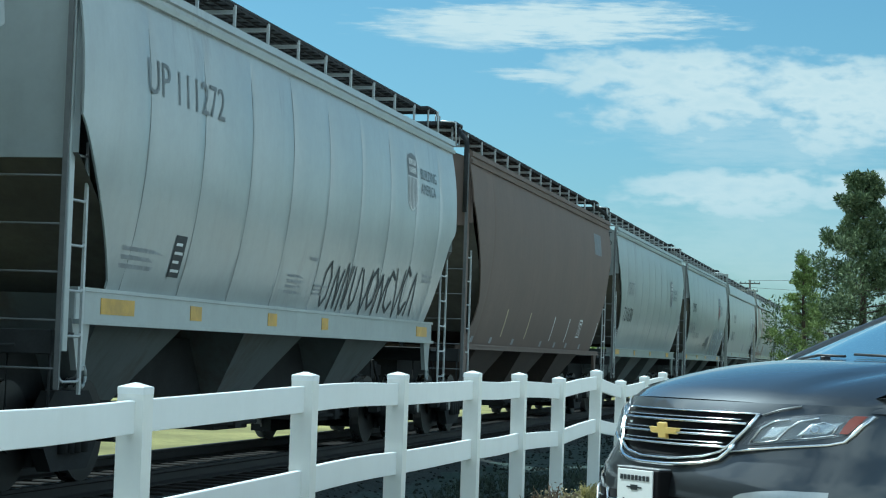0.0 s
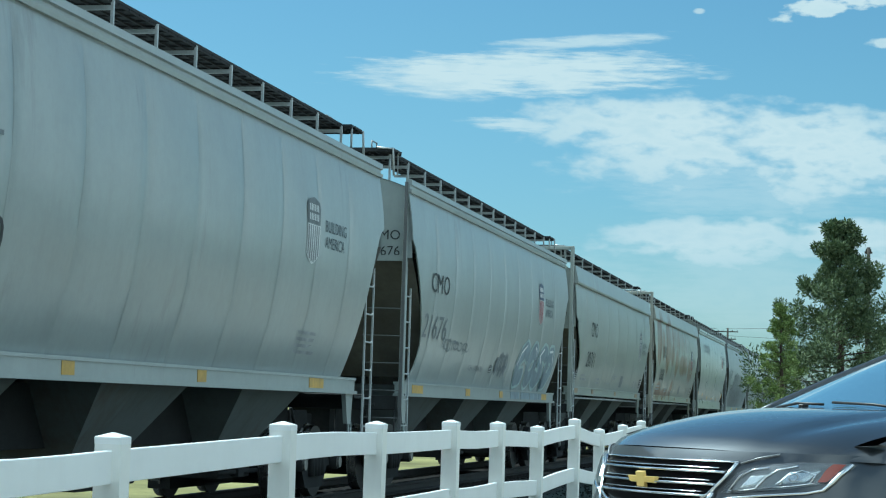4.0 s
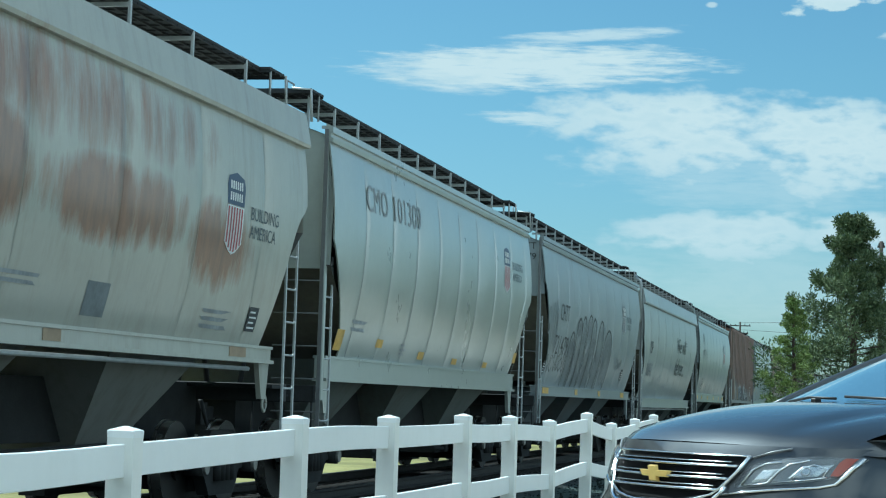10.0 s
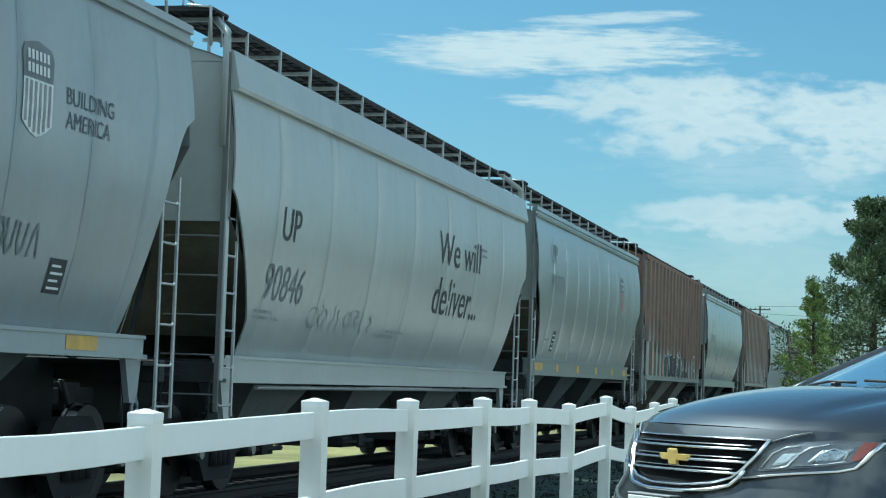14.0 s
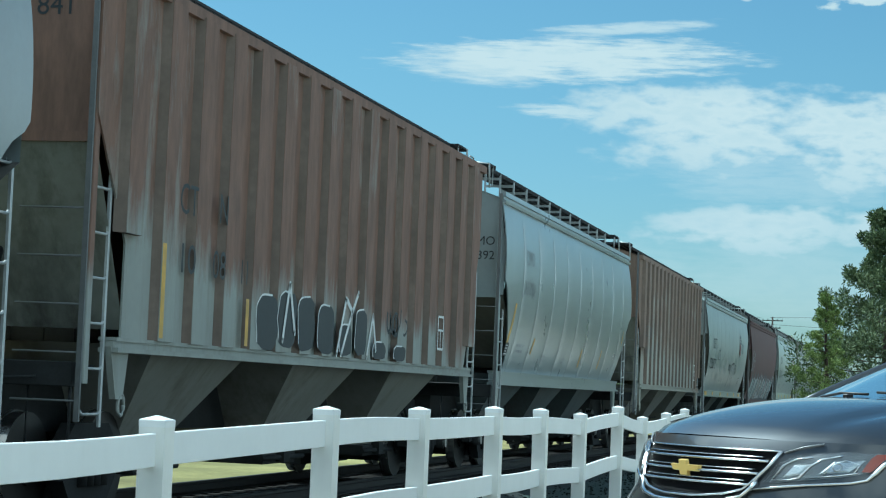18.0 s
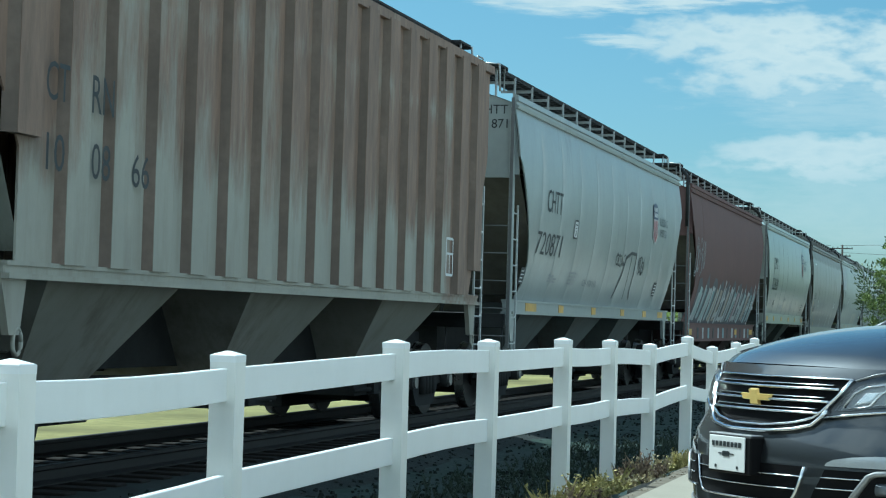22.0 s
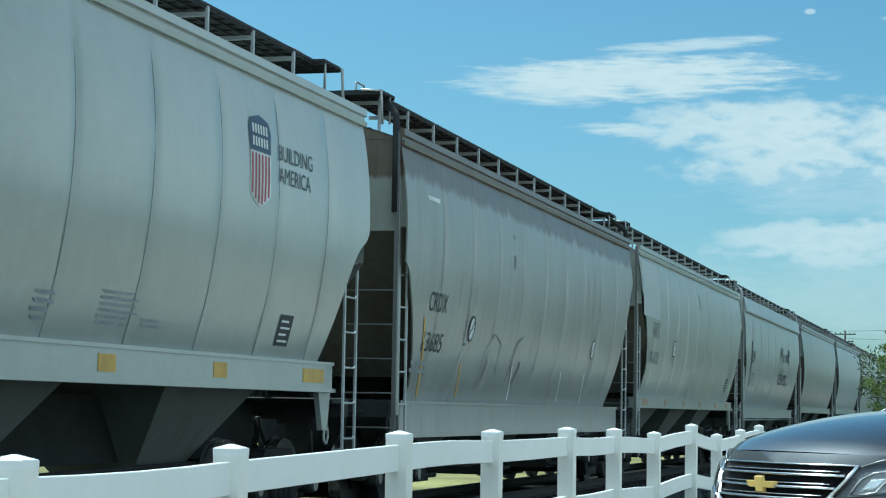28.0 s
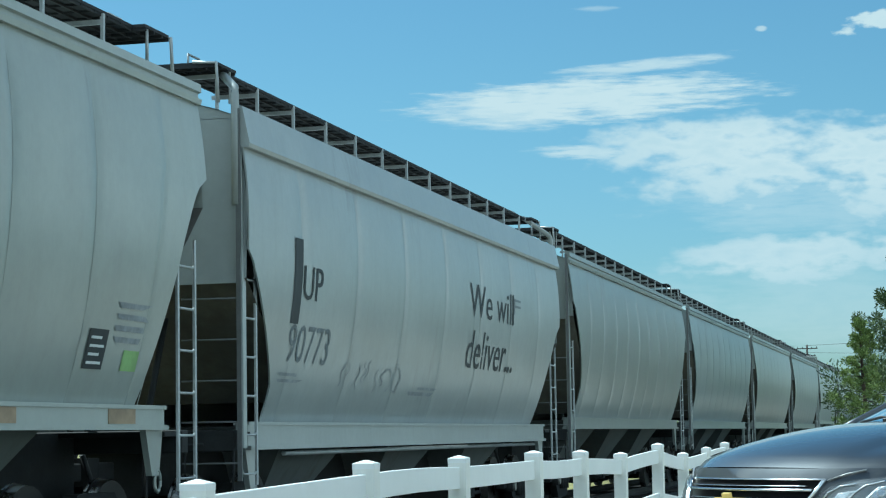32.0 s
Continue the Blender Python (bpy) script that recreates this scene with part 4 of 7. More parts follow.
def build_train():
    # 0: the car ahead, leaving the view
    car, s = hopper_car(-1.2, 14.9, GREY, label="grey covered hopper car leaving ahead of the next")
    # 1
    car, s = hopper_car(16.55, 32.06, (0.345, 0.380, 0.378), gloss=0.6, label="pale hopper car with dark scribbled graffiti and yellow reflectors")
    L = -s.h
    lettering(car, "UP", L + 1.54, L + 2.15, 3.42, 3.76, M["grey_mark"], s)
    lettering(car, "111272", L + 2.38, L + 3.80, 3.40, 3.74, M["grey_mark"], s)
    shield(car, s, L + 12.08, 3.22, 3.98, True)
    slogan(car, s, L + 12.95, 3.42, 3.80)
    decal(car, "graffiti", scrawl(1, L + 8.3, L + 13.4, 1.57, 2.25, 11, 0.055), M["black_mark"], s, "dark scribbled spray tags")
    reflectors(car, s, [(L + 1.14, 0.85), (L + 3.6, 0.35), (L + 6.3, 0.35), (L + 8.6, 0.3), (L + 13.9, 0.7)])
    stencils(car, s, (L + 1.4, L + 2.6, 1.75, 2.0, 3), (L + 6.75, L + 7.5, 1.71, 1.97, 4), (L + 7.95, L + 8.6, 1.73, 1.88, 3), (L + 7.5, L + 8.05, 2.14, 2.22, 1), (L + 13.6, L + 14.25, 2.12, 2.28, 2))
    placard(car, s, L + 2.75, 1.72)
    # 2
    car, s = hopper_car(33.47, 50.56, BROWN, "smooth", brace=True, sill=(1.22, 1.17), label="brown covered hopper car with pale reflector strips", rough=0.6, trim=M["dark_steel"], streak=0.15, amount=0.1, gloss=0.0, spec=0.08)
    L = -s.h
    decal(car, "paint_patch", [quad(L + 14.2, L + 15.3, 3.52, 4.02)], M["grey_mark"], s, "faded bluish painted-out patch")
    for y in (4.1, 6.6, 9.6, 11.6, 15.9):
        decal(car, "reflector_strip", [[(L + y, 1.40), (L + y + 0.07, 1.40), (L + y + 0.07, 1.92), (L + y, 1.92)]], M["white_mark" if y > 9 else "cream_mark"], s)
    for y in (1.5, 3.2, 5.4, 8.6, 10.4, 12.0, 14.0):
        decal(car, "stencil_box", [quad(L + y, L + y + 0.22, 1.27, 1.38)], M["pale_mark"], s)
    box = [(L + 13.1, 1.54), (L + 13.5, 1.54), (L + 13.5, 1.92), (L + 13.1, 1.92), (L + 13.1, 1.54)]
    decal(car, "stencil_box", ribbon(box, 0.035) + ribbon([(L + 13.17, 1.84), (L + 13.43, 1.84)], 0.04) + ribbon([(L + 13.3, 1.60), (L + 13.3, 1.84)], 0.05), M["white_mark"], s, "white stencilled frame")
    # 3
    car, s = hopper_car(52.09, 68.54, COOL, label="pale grey covered hopper car with black lettering")
    L = -s.h
    lettering(car, "CHTT", L + 1.98, L + 3.21, 2.80, 3.15, M["grey_mark"], s)
    lettering(car, "721630", L + 1.58, L + 3.45, 2.09, 2.46, M["black_mark"], s)
    end_number(car, s, "CHTT", 4.20, 4.34)
    end_number(car, s, "630", 3.98, 4.12)
    shield(car, s, L + 12.3, 2.85, 3.6, True)
    slogan(car, s, L + 13.2, 3.0, 3.36)
    reflectors(car, s, [(L + 1.3, 0.8), (L + 5.2, 0.3), (L + 9.0, 0.3), (L + 13.5, 0.7)])
    placard(car, s, L + 0.95, 1.62, 0.3, 0.26)
    stencils(car, s, (L + 12.6, L + 13.6, 1.62, 1.95, 4))
    # 4
    car, s = hopper_car(70.47, 86.91, COOL, label="pale hopper car with blue bubble-letter graffiti")
    L = -s.h
    lettering(car, "CMO", L + 1.42, L + 2.81, 2.84, 3.15, M["black_mark"], s)
    lettering(car, "21676", L + 1.19, L + 3.02, 2.09, 2.48, M["grey_mark"], s)
    end_number(car, s, "CMO", 3.55, 3.70)
    end_number(car, s, "676", 3.30, 3.45)
    shield(car, s, L + 12.12, 2.88, 3.68)
    slogan(car, s, L + 13.05, 3.0, 3.38)
    ring = [(0.5 + 0.42 * math.cos(k * 0.5236), 0.5 + 0.5 * math.sin(k * 0.5236)) for k in range(13)]
    for y, shape in ((10.35, [(1.0, 0.85), (0.65, 1.0), (0.22, 0.75), (0.08, 0.35), (0.35, 0.02), (0.9, 0.1)]), (11.6, ring),
                     (12.75, [(0.95, 0.9), (0.5, 1.0), (0.15, 0.75), (0.5, 0.5), (0.85, 0.26), (0.5, 0.0), (0.02, 0.1)]),
                     (13.9, [(0.18, 0.0), (0.18, 0.95), (0.6, 0.98), (0.95, 0.55), (0.65, 0.05), (0.18, 0.0)])):
        line = [(L + y + a_ * 0.95 + 0.3 * b_, 1.60 + 0.62 * b_) for a_, b_ in shape]
        decal(car, "graffiti", fat(line, 0.46), M["spray_green"], s, "pale green sprayed letter outline")
        lifted(decal(car, "graffiti", fat(line, 0.34), M["spray_blue"], s, "blue-grey sprayed bubble letter"), 0.004)
        part("graffiti", Buf().box(s.x(1.5) + 0.036, s.x(1.5) + 0.040, L + y - 0.1, L + y + 0.95, 1.19, 1.33), M["spray_blue"], car, "pale blue overspray on the sill")
        lifted(decal(car, "graffiti", fat([(a_ - 0.06, b_ + 0.07) for a_, b_ in line[1:4]], 0.05), M["white_mark"], s, "white sprayed highlight"), 0.008)
    decal(car, "graffiti", strokes(4, L + 8.2, L + 9.4, 1.58, 2.1, 7, 0.07, 0.6), M["grey_mark"], s)
    decal(car, "graffiti", strokes(44, L + 2.9, L + 5.3, 1.9, 2.15, 9, 0.03, 0.7), M["grey_mark"], s)
    reflectors(car, s, [(L + 1.2, 0.8), (L + 5.6, 0.4), (L + 9.0, 0.35), (L + 14.2, 0.7)])
    lettering(car, "CH-170-600", L + 5.6, L + 6.9, 1.66, 1.76, M["grey_mark"], s)
    placard(car, s, L + 7.6, 1.66, 0.25, 0.14)
    # 5, 6: wide-chord pair
    for left, right, num, rusty in ((88.52, 105.09, "20711", 0), (106.68, 123.43, "20686", 1)):
        car, s = hopper_car(left, right, (0.47, 0.47, 0.43) if rusty else PALE, "wide", walkway_step=1.9, skin=RUSTED[0] if rusty else None,
                            label="rust-blotched cream hopper car with black lettering" if rusty else "pale hopper car with a broad top chord",
                            rough=0.45)
        L = -s.h
        lettering(car, "CMO", L + 2.70, L + 3.90, 2.86, 3.23, M["black_mark"], s)
        lettering(car, num, L + 2.45, L + 3.95, 2.09, 2.48, M["black_mark"], s)
        shield(car, s, L + 13.6, 2.62, 3.42, not rusty)
        slogan(car, s, L + 14.5, 2.75, 3.1)
        stencils(car, s, (L + 2.0, L + 3.3, 1.75, 1.95, 2), (L + 5.0, L + 5.9, 1.7, 1.9, 2), (L + 8.2, L + 9.4, 1.88, 2.02, 2), (L + 7.2, L + 8.2, 1.72, 1.8, 1), (L + 13.4, L + 14.4, 1.7, 1.95, 3))
        decal(car, "paint_patch", [quad(L + 10.15, L + 10.7, 1.68, 2.0)], M["grey_mark"], s, "grey painted-out patches")
        placard(car, s, L + 0.95, 1.75, 0.3, 0.25)
        placard(car, s, L + 15.0, 1.72, 0.35, 0.28)
        reflectors(car, s, [(L + 1.3, 0.7), (L + 4.6, 0.35), (L + 9.4, 0.4), (L + 14.6, 0.6)], True)
        b = Buf().tube([(s.x(1.5) - 0.04, L + 2.0, 1.30), (s.x(1.5) - 0.04, -L - 1.2, 1.30)], 0.028)
        part("brake_pipe", b, M["galvanised"], car)
    # 7
    car, s = hopper_car(124.6, 139.59, PALE, deep=False, label="pale glossy hopper car with yellow reflector patches", rough=0.3, amount=0.05, gloss=0.6, streak=0.06)
    L = -s.h
    lettering(car, "CMO", L + 1.70, L + 2.89, 3.55, 3.92, M["pale_mark"], s)
    lettering(car, "101309", L + 3.30, L + 5.02, 3.55, 3.92, M["pale_mark"], s)
    shield(car, s, L + 11.93, 3.13, 3.88)
    slogan(car, s, L + 12.85, 3.3, 3.65)
    decal(car, "reflector_patch", [quad(L + 0.9, L + 1.28, 1.62, 1.9), quad(L + 3.1, L + 3.5, 1.72, 1.84), quad(L + 5.9, L + 6.3, 1.62, 1.74), quad(L + 8.5, L + 8.9, 1.6, 1.7), quad(L + 11.2, L + 11.6, 1.6, 1.7), quad(L + 14.0, L + 14.3, 1.75, 1.95)], M["yellow_mark"], s, "yellow reflector patches")
    stencils(car, s, (L + 1.5, L + 2.4, 1.9, 2.1, 2), (L + 4.6, L + 5.0, 1.65, 1.85, 3))
    # 8
    car, s = hopper_car(141.32, 158.25, (0.250, 0.286, 0.298), label="grey hopper car covered in dark swirling graffiti lines")
    L = -s.h
    lettering(car, "CHTT", L + 2.18, L + 3.42, 2.81, 3.18, M["black_mark"], s)
    lettering(car, "721479", L + 1.77, L + 3.66, 2.06, 2.48, M["black_mark"], s)
    end_number(car, s, "CHTT", 4.20, 4.34)
    end_number(car, s, "479", 3.98, 4.12)
    thick, thin = [], []
    for y, half, top in ((4.25, 0.40, 2.62), (5.15, 0.40, 2.97), (5.95, 0.36, 3.04), (6.75, 0.38, 3.12), (7.6, 0.42, 3.06), (8.75, 0.50, 3.06), (10.3, 0.80, 2.88)):
        thick += fat(arch_line(L + y, half, 1.40, top, 0.05 * math.sin(y * 3.0)), 0.058)
        for k in (0.72, 0.48):
            thin += ribbon(arch_line(L + y + 0.03, half * k, 1.42, top - (1 - k) * 0.5, 0.02), 0.028)
    for y, z, rad, turns in ((4.4, 2.2, 0.25, 2.2), (5.15, 2.74, 0.22, 2.5), (5.95, 2.55, 0.20, 2.0), (6.8, 2.72, 0.24, 2.5), (7.55, 2.35, 0.26, 2.4), (6.4, 1.85, 0.24, 2.0), (8.6, 2.05, 0.26, 2.2), (9.1, 2.7, 0.18, 2.0)):
        thin += ribbon(curl_line(L + y, z, rad * 1.2, rad, turns), 0.035)
    thin += ribbon(curl_line(L + 10.35, 2.05, 0.62, 0.66, 4.0, 60), 0.05)
    thin += strokes(8, L + 3.7, L + 9.6, 1.42, 2.4, 40, 0.03, 0.25)
    thick += scrawl(81, L + 0.9, L + 3.8, 1.68, 2.10, 7, 0.035)
    decal(car, "graffiti", thick, M["black_mark"], s, "black sprayed arch outlines")
    decal(car, "graffiti", thin, M["grey_mark"], s, "dark swirling spray-paint lines")
    decal(car, "graffiti", scrawl(89, L + 12.0, L + 13.6, 1.95, 2.30, 7, 0.032), M["grey_mark"], s)
    decal(car, "graffiti", strokes(90, L + 0.7, L + 1.9, 2.1, 3.3, 6, 0.035, 0.7), M["grey_mark"], s)
    shield(car, s, L + 12.83, 3.0, 3.69, True)
    slogan(car, s, L + 13.75, 3.05, 3.4)
    reflectors(car, s, [(L + 1.3, 0.8), (L + 6.0, 0.4), (L + 10.0, 0.4), (L + 14.5, 0.7)])
    placard(car, s, L + 0.95, 1.62, 0.3, 0.26)
    placard(car, s, L + 13.9, 1.66, 0.35, 0.3)
    # 9, 19: the slogan cars
    for left, right, num, extra in ((159.62, 176.71, "90846", 0), (337.33, 354.18, "90773", 1)):
        car, s = hopper_car(left, right, (0.36, 0.385, 0.375), "wide", brace=True, sill=(1.21, 0.96), label="pale hopper car with a slogan in black letters", rough=0.45, amount=0.25, gloss=0.5)
        L = -s.h
        lettering(car, "UP", L + 1.85, L + 2.55, 2.58, 2.96, M["black_mark"], s)
        lettering(car, num, L + 1.55, L + 3.05, 1.88, 2.30, M["grey_mark"], s)
        lettering(car, "We will", L + 9.8, L + 12.9, 2.82, 3.32, M["black_mark"], s)
        lettering(car, "deliver...", L + 9.8, L + 13.1, 2.05, 2.62, M["black_mark"], s)
        if extra:
            decal(car, "paint_patch", [quad(L + 1.5, L + 1.78, 2.3, 3.24)], M["black_mark"], s, "dark painted bar")
        decal(car, "stencil", [quad(L + 12.9, L + 13.4, 3.22, 3.26), quad(L + 12.9, L + 13.4, 3.12, 3.16), quad(L + 12.9, L + 12.96, 3.0, 3.26)], M["grey_mark"], s)
        stencils(car, s, (L + 7.4, L + 8.6, 1.68, 1.75, 1), (L + 6.9, L + 8.4, 1.6, 1.7, 1), (L + 1.4, L + 2.4, 1.66, 1.8, 2))
        decal(car, "graffiti", strokes(9 + extra, L + 3.6, L + 6.6, 1.6, 2.0, 10, 0.02, 0.3), M["pale_mark"], s)
        b = Buf().tube([(s.x(1.5) - 0.06, L + 2.0, 0.88), (s.x(1.5) - 0.06, -L - 1.0, 0.88)], 0.03)
        part("brake_pipe", b, M["galvanised"], car)
    # 10
    car, s = hopper_car(177.92, 193.44, (0.222, 0.255, 0.262), label="blue-grey glossy hopper car with a faded shield", rough=0.33, amount=0.08, gloss=0.6, streak=0.06)
    L = -s.h
    lettering(car, "UP", L + 1.45, L + 2.2, 3.45, 3.85, M["grey_mark"], s)
    lettering(car, "99771", L + 1.5, L + 3.0, 2.88, 3.25, M["grey_mark"], s)
    shield(car, s, L + 11.6, 2.95, 3.72)
    reflectors(car, s, [(L + 1.1, 0.9), (L + 3.6, 0.35), (L + 6.4, 0.35), (L + 9.2, 0.35), (L + 11.9, 0.35), (L + 14.0, 0.6)])
    stencils(car, s, (L + 1.2, L + 2.4, 1.8, 2.0, 2), (L + 5.0, L + 6.0, 1.65, 1.95, 4), (L + 6.6, L + 7.8, 1.65, 1.95, 4))
    placard(car, s, L + 2.5, 1.7)
    # 11, 13: ribbed cars
    for left, right, which in ((195.0, 211.02, 0), (230.61, 246.0, 1)):
        car, s = hopper_car(left, right, (0.33, 0.32, 0.28), "ribbed", skin=RUSTED[1 + which], label="rusty grey ribbed hopper car with " + ("black and white graffiti" if which == 0 else "broken lettering"),
                            rough=0.65, streak=0.6, stain=(0.135, 0.075, 0.052), amount=1.6 if which == 0 else 1.3, gloss=0.0)
        L = -s.h
        n = 17
        mat = RUSTED[1 + which]
        for sign in (1, -1):
            for k in range(n):
                y = L + 0.78 + (2 * s.h - 1.56) * k / (n - 1)
                room = lambda z: s.end(z, y) >= abs(y) + 0.02
                low = 1.37
                while low < s.top - 0.3 and not room(low):
                    low += 0.05
                x0, x1 = sign * HALF, sign * (HALF + 0.10)
                b = Buf()
                prof = [(x0, y - 0.27), (x1, y - 0.20), (x1, y + 0.20), (x0, y + 0.27)]
                if sign < 0:
                    prof = prof[::-1]
                b.loft([[(px, py, low) for px, py in prof], [(px, py, s.top - 0.03) for px, py in prof]], caps=True)
                # near posts: flank shade is coloured in, darker than the faces
                part("side_post", b, M["rusty_shade"] if sign > 0 else mat, car, "ribbed side post, its rusty flanks darkened for shade" if sign > 0 else "")
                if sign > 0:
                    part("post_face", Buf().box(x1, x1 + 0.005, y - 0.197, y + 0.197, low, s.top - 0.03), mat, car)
        s.x = lambda z: HALF + 0.102
        if which:
            for txt, y0, y1, z0, z1 in (("CT", 1.02, 1.42, 2.62, 2.92), ("RN", 1.84, 2.26, 2.60, 2.90), ("10", 1.05, 1.37, 2.08, 2.37), ("08", 1.86, 2.22, 2.07, 2.36), ("66", 2.66, 3.02, 2.06, 2.34)):
                lettering(car, txt, L + y0, L + y1, z0, z1, M["black_mark"], s)
        else:
            for k, (y0, y1, z0, z1) in enumerate(((4.35, 5.15, 1.37, 2.0), (5.1, 5.85, 1.40, 2.08), (5.85, 6.55, 1.38, 2.06), (6.65, 7.4, 1.38, 2.0), (7.6, 8.2, 1.38, 1.80), (8.3, 8.9, 1.40, 2.02), (9.2, 9.9, 1.38, 1.62), (10.3, 11.0, 1.38, 1.60))):
                edge = [(L + a_, b_) for a_, b_ in blob(k, y0, y1, z0, z1)]
                decal(car, "graffiti", [edge], M["black_mark"], s, "black sprayed block letter")
                lifted(decal(car, "graffiti", ribbon(edge[4:12], 0.022), M["white_mark"], s, "white sprayed outline"), 0.004)
            for k, line in enumerate((((5.3, 1.5), (5.5, 2.15), (5.75, 1.6)), ((7.5, 1.4), (7.85, 2.1), (8.15, 1.95), (8.4, 2.2)), ((7.7, 1.4), (8.1, 1.9)), ((8.9, 1.4), (9.15, 1.95), (9.35, 1.5)))):
                lifted(decal(car, "graffiti", fat([(L + a_, b_) for a_, b_ in line], 0.07), M["white_mark"], s, "white sprayed stroke"), 0.008)
            decal(car, "graffiti", strokes(12, L + 9.9, L + 11.0, 1.7, 2.1, 5, 0.05, 0.5), M["black_mark"], s, "small black sprayed tag")
            for txt, y0, y1, z0, z1 in (("CT", 1.9, 2.4, 2.62, 2.92), ("N", 3.05, 3.3, 2.62, 2.92), ("10", 2.0, 2.4, 2.05, 2.34), ("08", 2.9, 3.3, 2.05, 2.34), ("11", 3.8, 4.0, 2.05, 2.3)):
                lettering(car, txt, L + y0, L + y1, z0, z1, M["black_mark"], s)
            end_number(car, s, "841", 4.20, 4.38, 0.30)
            for y in (1.5, 4.0):
                decal(car, "reflector_strip", [quad(L + y, L + y + 0.1, 1.4, 2.3 if y < 2 else 1.9)], M["yellow_mark"], s)
        box = [(L + 12.9, 1.62), (L + 13.24, 1.62), (L + 13.24, 2.1), (L + 12.9, 2.1), (L + 12.9, 1.62)]
        decal(car, "stencil_box", ribbon(box, 0.035) + ribbon([(L + 12.9, 1.9), (L + 13.24, 1.9)], 0.03) + ribbon([(L + 13.07, 1.62), (L + 13.07, 1.9)], 0.03), M["white_mark"], s, "white stencilled frame")
    # 12
    car, s = hopper_car(212.83, 228.61, BLUISH, sill=(1.37, 1.17), label="bluish grey hopper car with small lettering", rough=0.3, amount=0.1, gloss=0.5, streak=0.06)
    L = -s.h
    lettering(car, "CMO", L + 1.86, L + 2.64, 3.33, 3.60, M["pale_mark"], s)
    lettering(car, "23392", L + 1.78, L + 2.80, 2.80, 3.04, M["pale_mark"], s)
    end_number(car, s, "CMO", 3.55, 3.70)
    end_number(car, s, "392", 3.30, 3.45)
    decal(car, "reflector_strip", [[(L + 0.95, 1.9), (L + 1.1, 1.9), (L + 1.25, 2.6), (L + 1.1, 2.6)], [(L + 3.4, 1.75), (L + 3.5, 1.75), (L + 3.6, 2.05), (L + 3.5, 2.05)], [(L + 9.12, 1.6), (L + 9.24, 1.6), (L + 9.28, 2.0), (L + 9.18, 2.0)], [(L + 11.84, 1.62), (L + 11.96, 1.62), (L + 12.0, 2.05), (L + 11.9, 2.05)], [(L + 14.68, 2.25), (L + 14.78, 2.25), (L + 14.82, 2.6), (L + 14.74, 2.6)]], M["yellow_mark"], s, "worn yellow reflector strips")
    stencils(car, s, (L + 1.9, L + 2.8, 1.75, 1.95, 2), (L + 4.7, L + 5.2, 1.65, 1.8, 2), (L + 7.0, L + 7.5, 1.65, 1.8, 2))
    placard(car, s, L + 0.95, 1.66, 0.3, 0.24)
    # 14
    car, s = hopper_car(247.74, 264.66, COOL, label="pale hopper car with a tall outlined graffiti figure of lines")
    L = -s.h
    lettering(car, "CHTT", L + 2.05, L + 3.24, 2.82, 3.19, M["black_mark"], s)
    lettering(car, "720871", L + 1.60, L + 3.54, 2.12, 2.49, M["black_mark"], s)
    end_number(car, s, "CHTT", 4.20, 4.34)
    end_number(car, s, "871", 3.98, 4.12)
    shield(car, s, L + 12.70, 2.87, 3.64)
    slogan(car, s, L + 13.6, 2.95, 3.35)
    arch = [(L + 9.3, 1.55), (L + 9.7, 1.95), (L + 9.9, 2.35), (L + 10.4, 2.46), (L + 11.0, 2.46), (L + 11.05, 2.1), (L + 11.0, 1.7), (L + 11.2, 1.56)]
    decal(car, "graffiti", fat(arch, 0.065) + fat([(L + 10.5, 1.56), (L + 10.45, 2.0), (L + 10.5, 2.4)], 0.05) + strokes(14, L + 8.9, L + 9.8, 2.15, 2.42, 5, 0.03, 0.6) + strokes(15, L + 11.2, L + 12.2, 2.05, 2.45, 5, 0.035, 0.6), M["black_mark"], s, "black outlined sprayed arch")
    notice(car, s, L + 4.38, 2.5, 0.3, 0.3)
    lettering(car, "CH-110-110", L + 6.0, L + 7.3, 1.70, 1.82, M["grey_mark"], s)
    reflectors(car, s, [(L + 1.6, 0.8), (L + 4.2, 0.4), (L + 7.2, 0.4), (L + 10.3, 0.4), (L + 13.0, 0.4), (L + 15.0, 0.7)])
    stencils(car, s, (L + 3.0, L + 3.8, 1.7, 1.85, 3), (L + 4.6, L + 5.5, 1.7, 1.95, 4))
    placard(car, s, L + 0.95, 1.62, 0.3, 0.26)
    placard(car, s, L + 13.9, 1.66, 0.35, 0.3)
    # 15
    car, s = hopper_car(266.58, 282.45, MAROON, "smooth", brace=True, sill=(1.10, 0.68), label="maroon hopper car with white block graffiti along the bottom", rough=0.6, trim=M["dark_steel"], streak=0.15, amount=0.1, gloss=0.0, spec=0.08)
    L = -s.h
    r = random.Random(15)
    crest = [(L + 1.9 + 0.42 * k, 2.12 + 0.22 * math.sin(k * 1.9) + r.uniform(-0.06, 0.10)) for k in range(31)]
    for (ya, za), (yb, zb) in zip(crest, crest[1:]):
        decal(car, "graffiti", [[(ya, 1.12), (yb, 1.12), (yb, zb), (ya, za)]], M["dull_blue"], s, "dark sprayed ground of the graffiti")
    for k in range(16):
        y = L + 2.1 + 0.79 * k
        tint = M[("spray_teal", "spray_tan", "spray_pink", "spray_green", "pale_mark")[r.randrange(5)]]
        lifted(decal(car, "graffiti", [[(y, 1.14), (y + 0.45, 1.14), (y + 0.75, 2.0), (y + 0.35, 2.05)]], tint, s, "coloured sprayed letter fill"), 0.003)
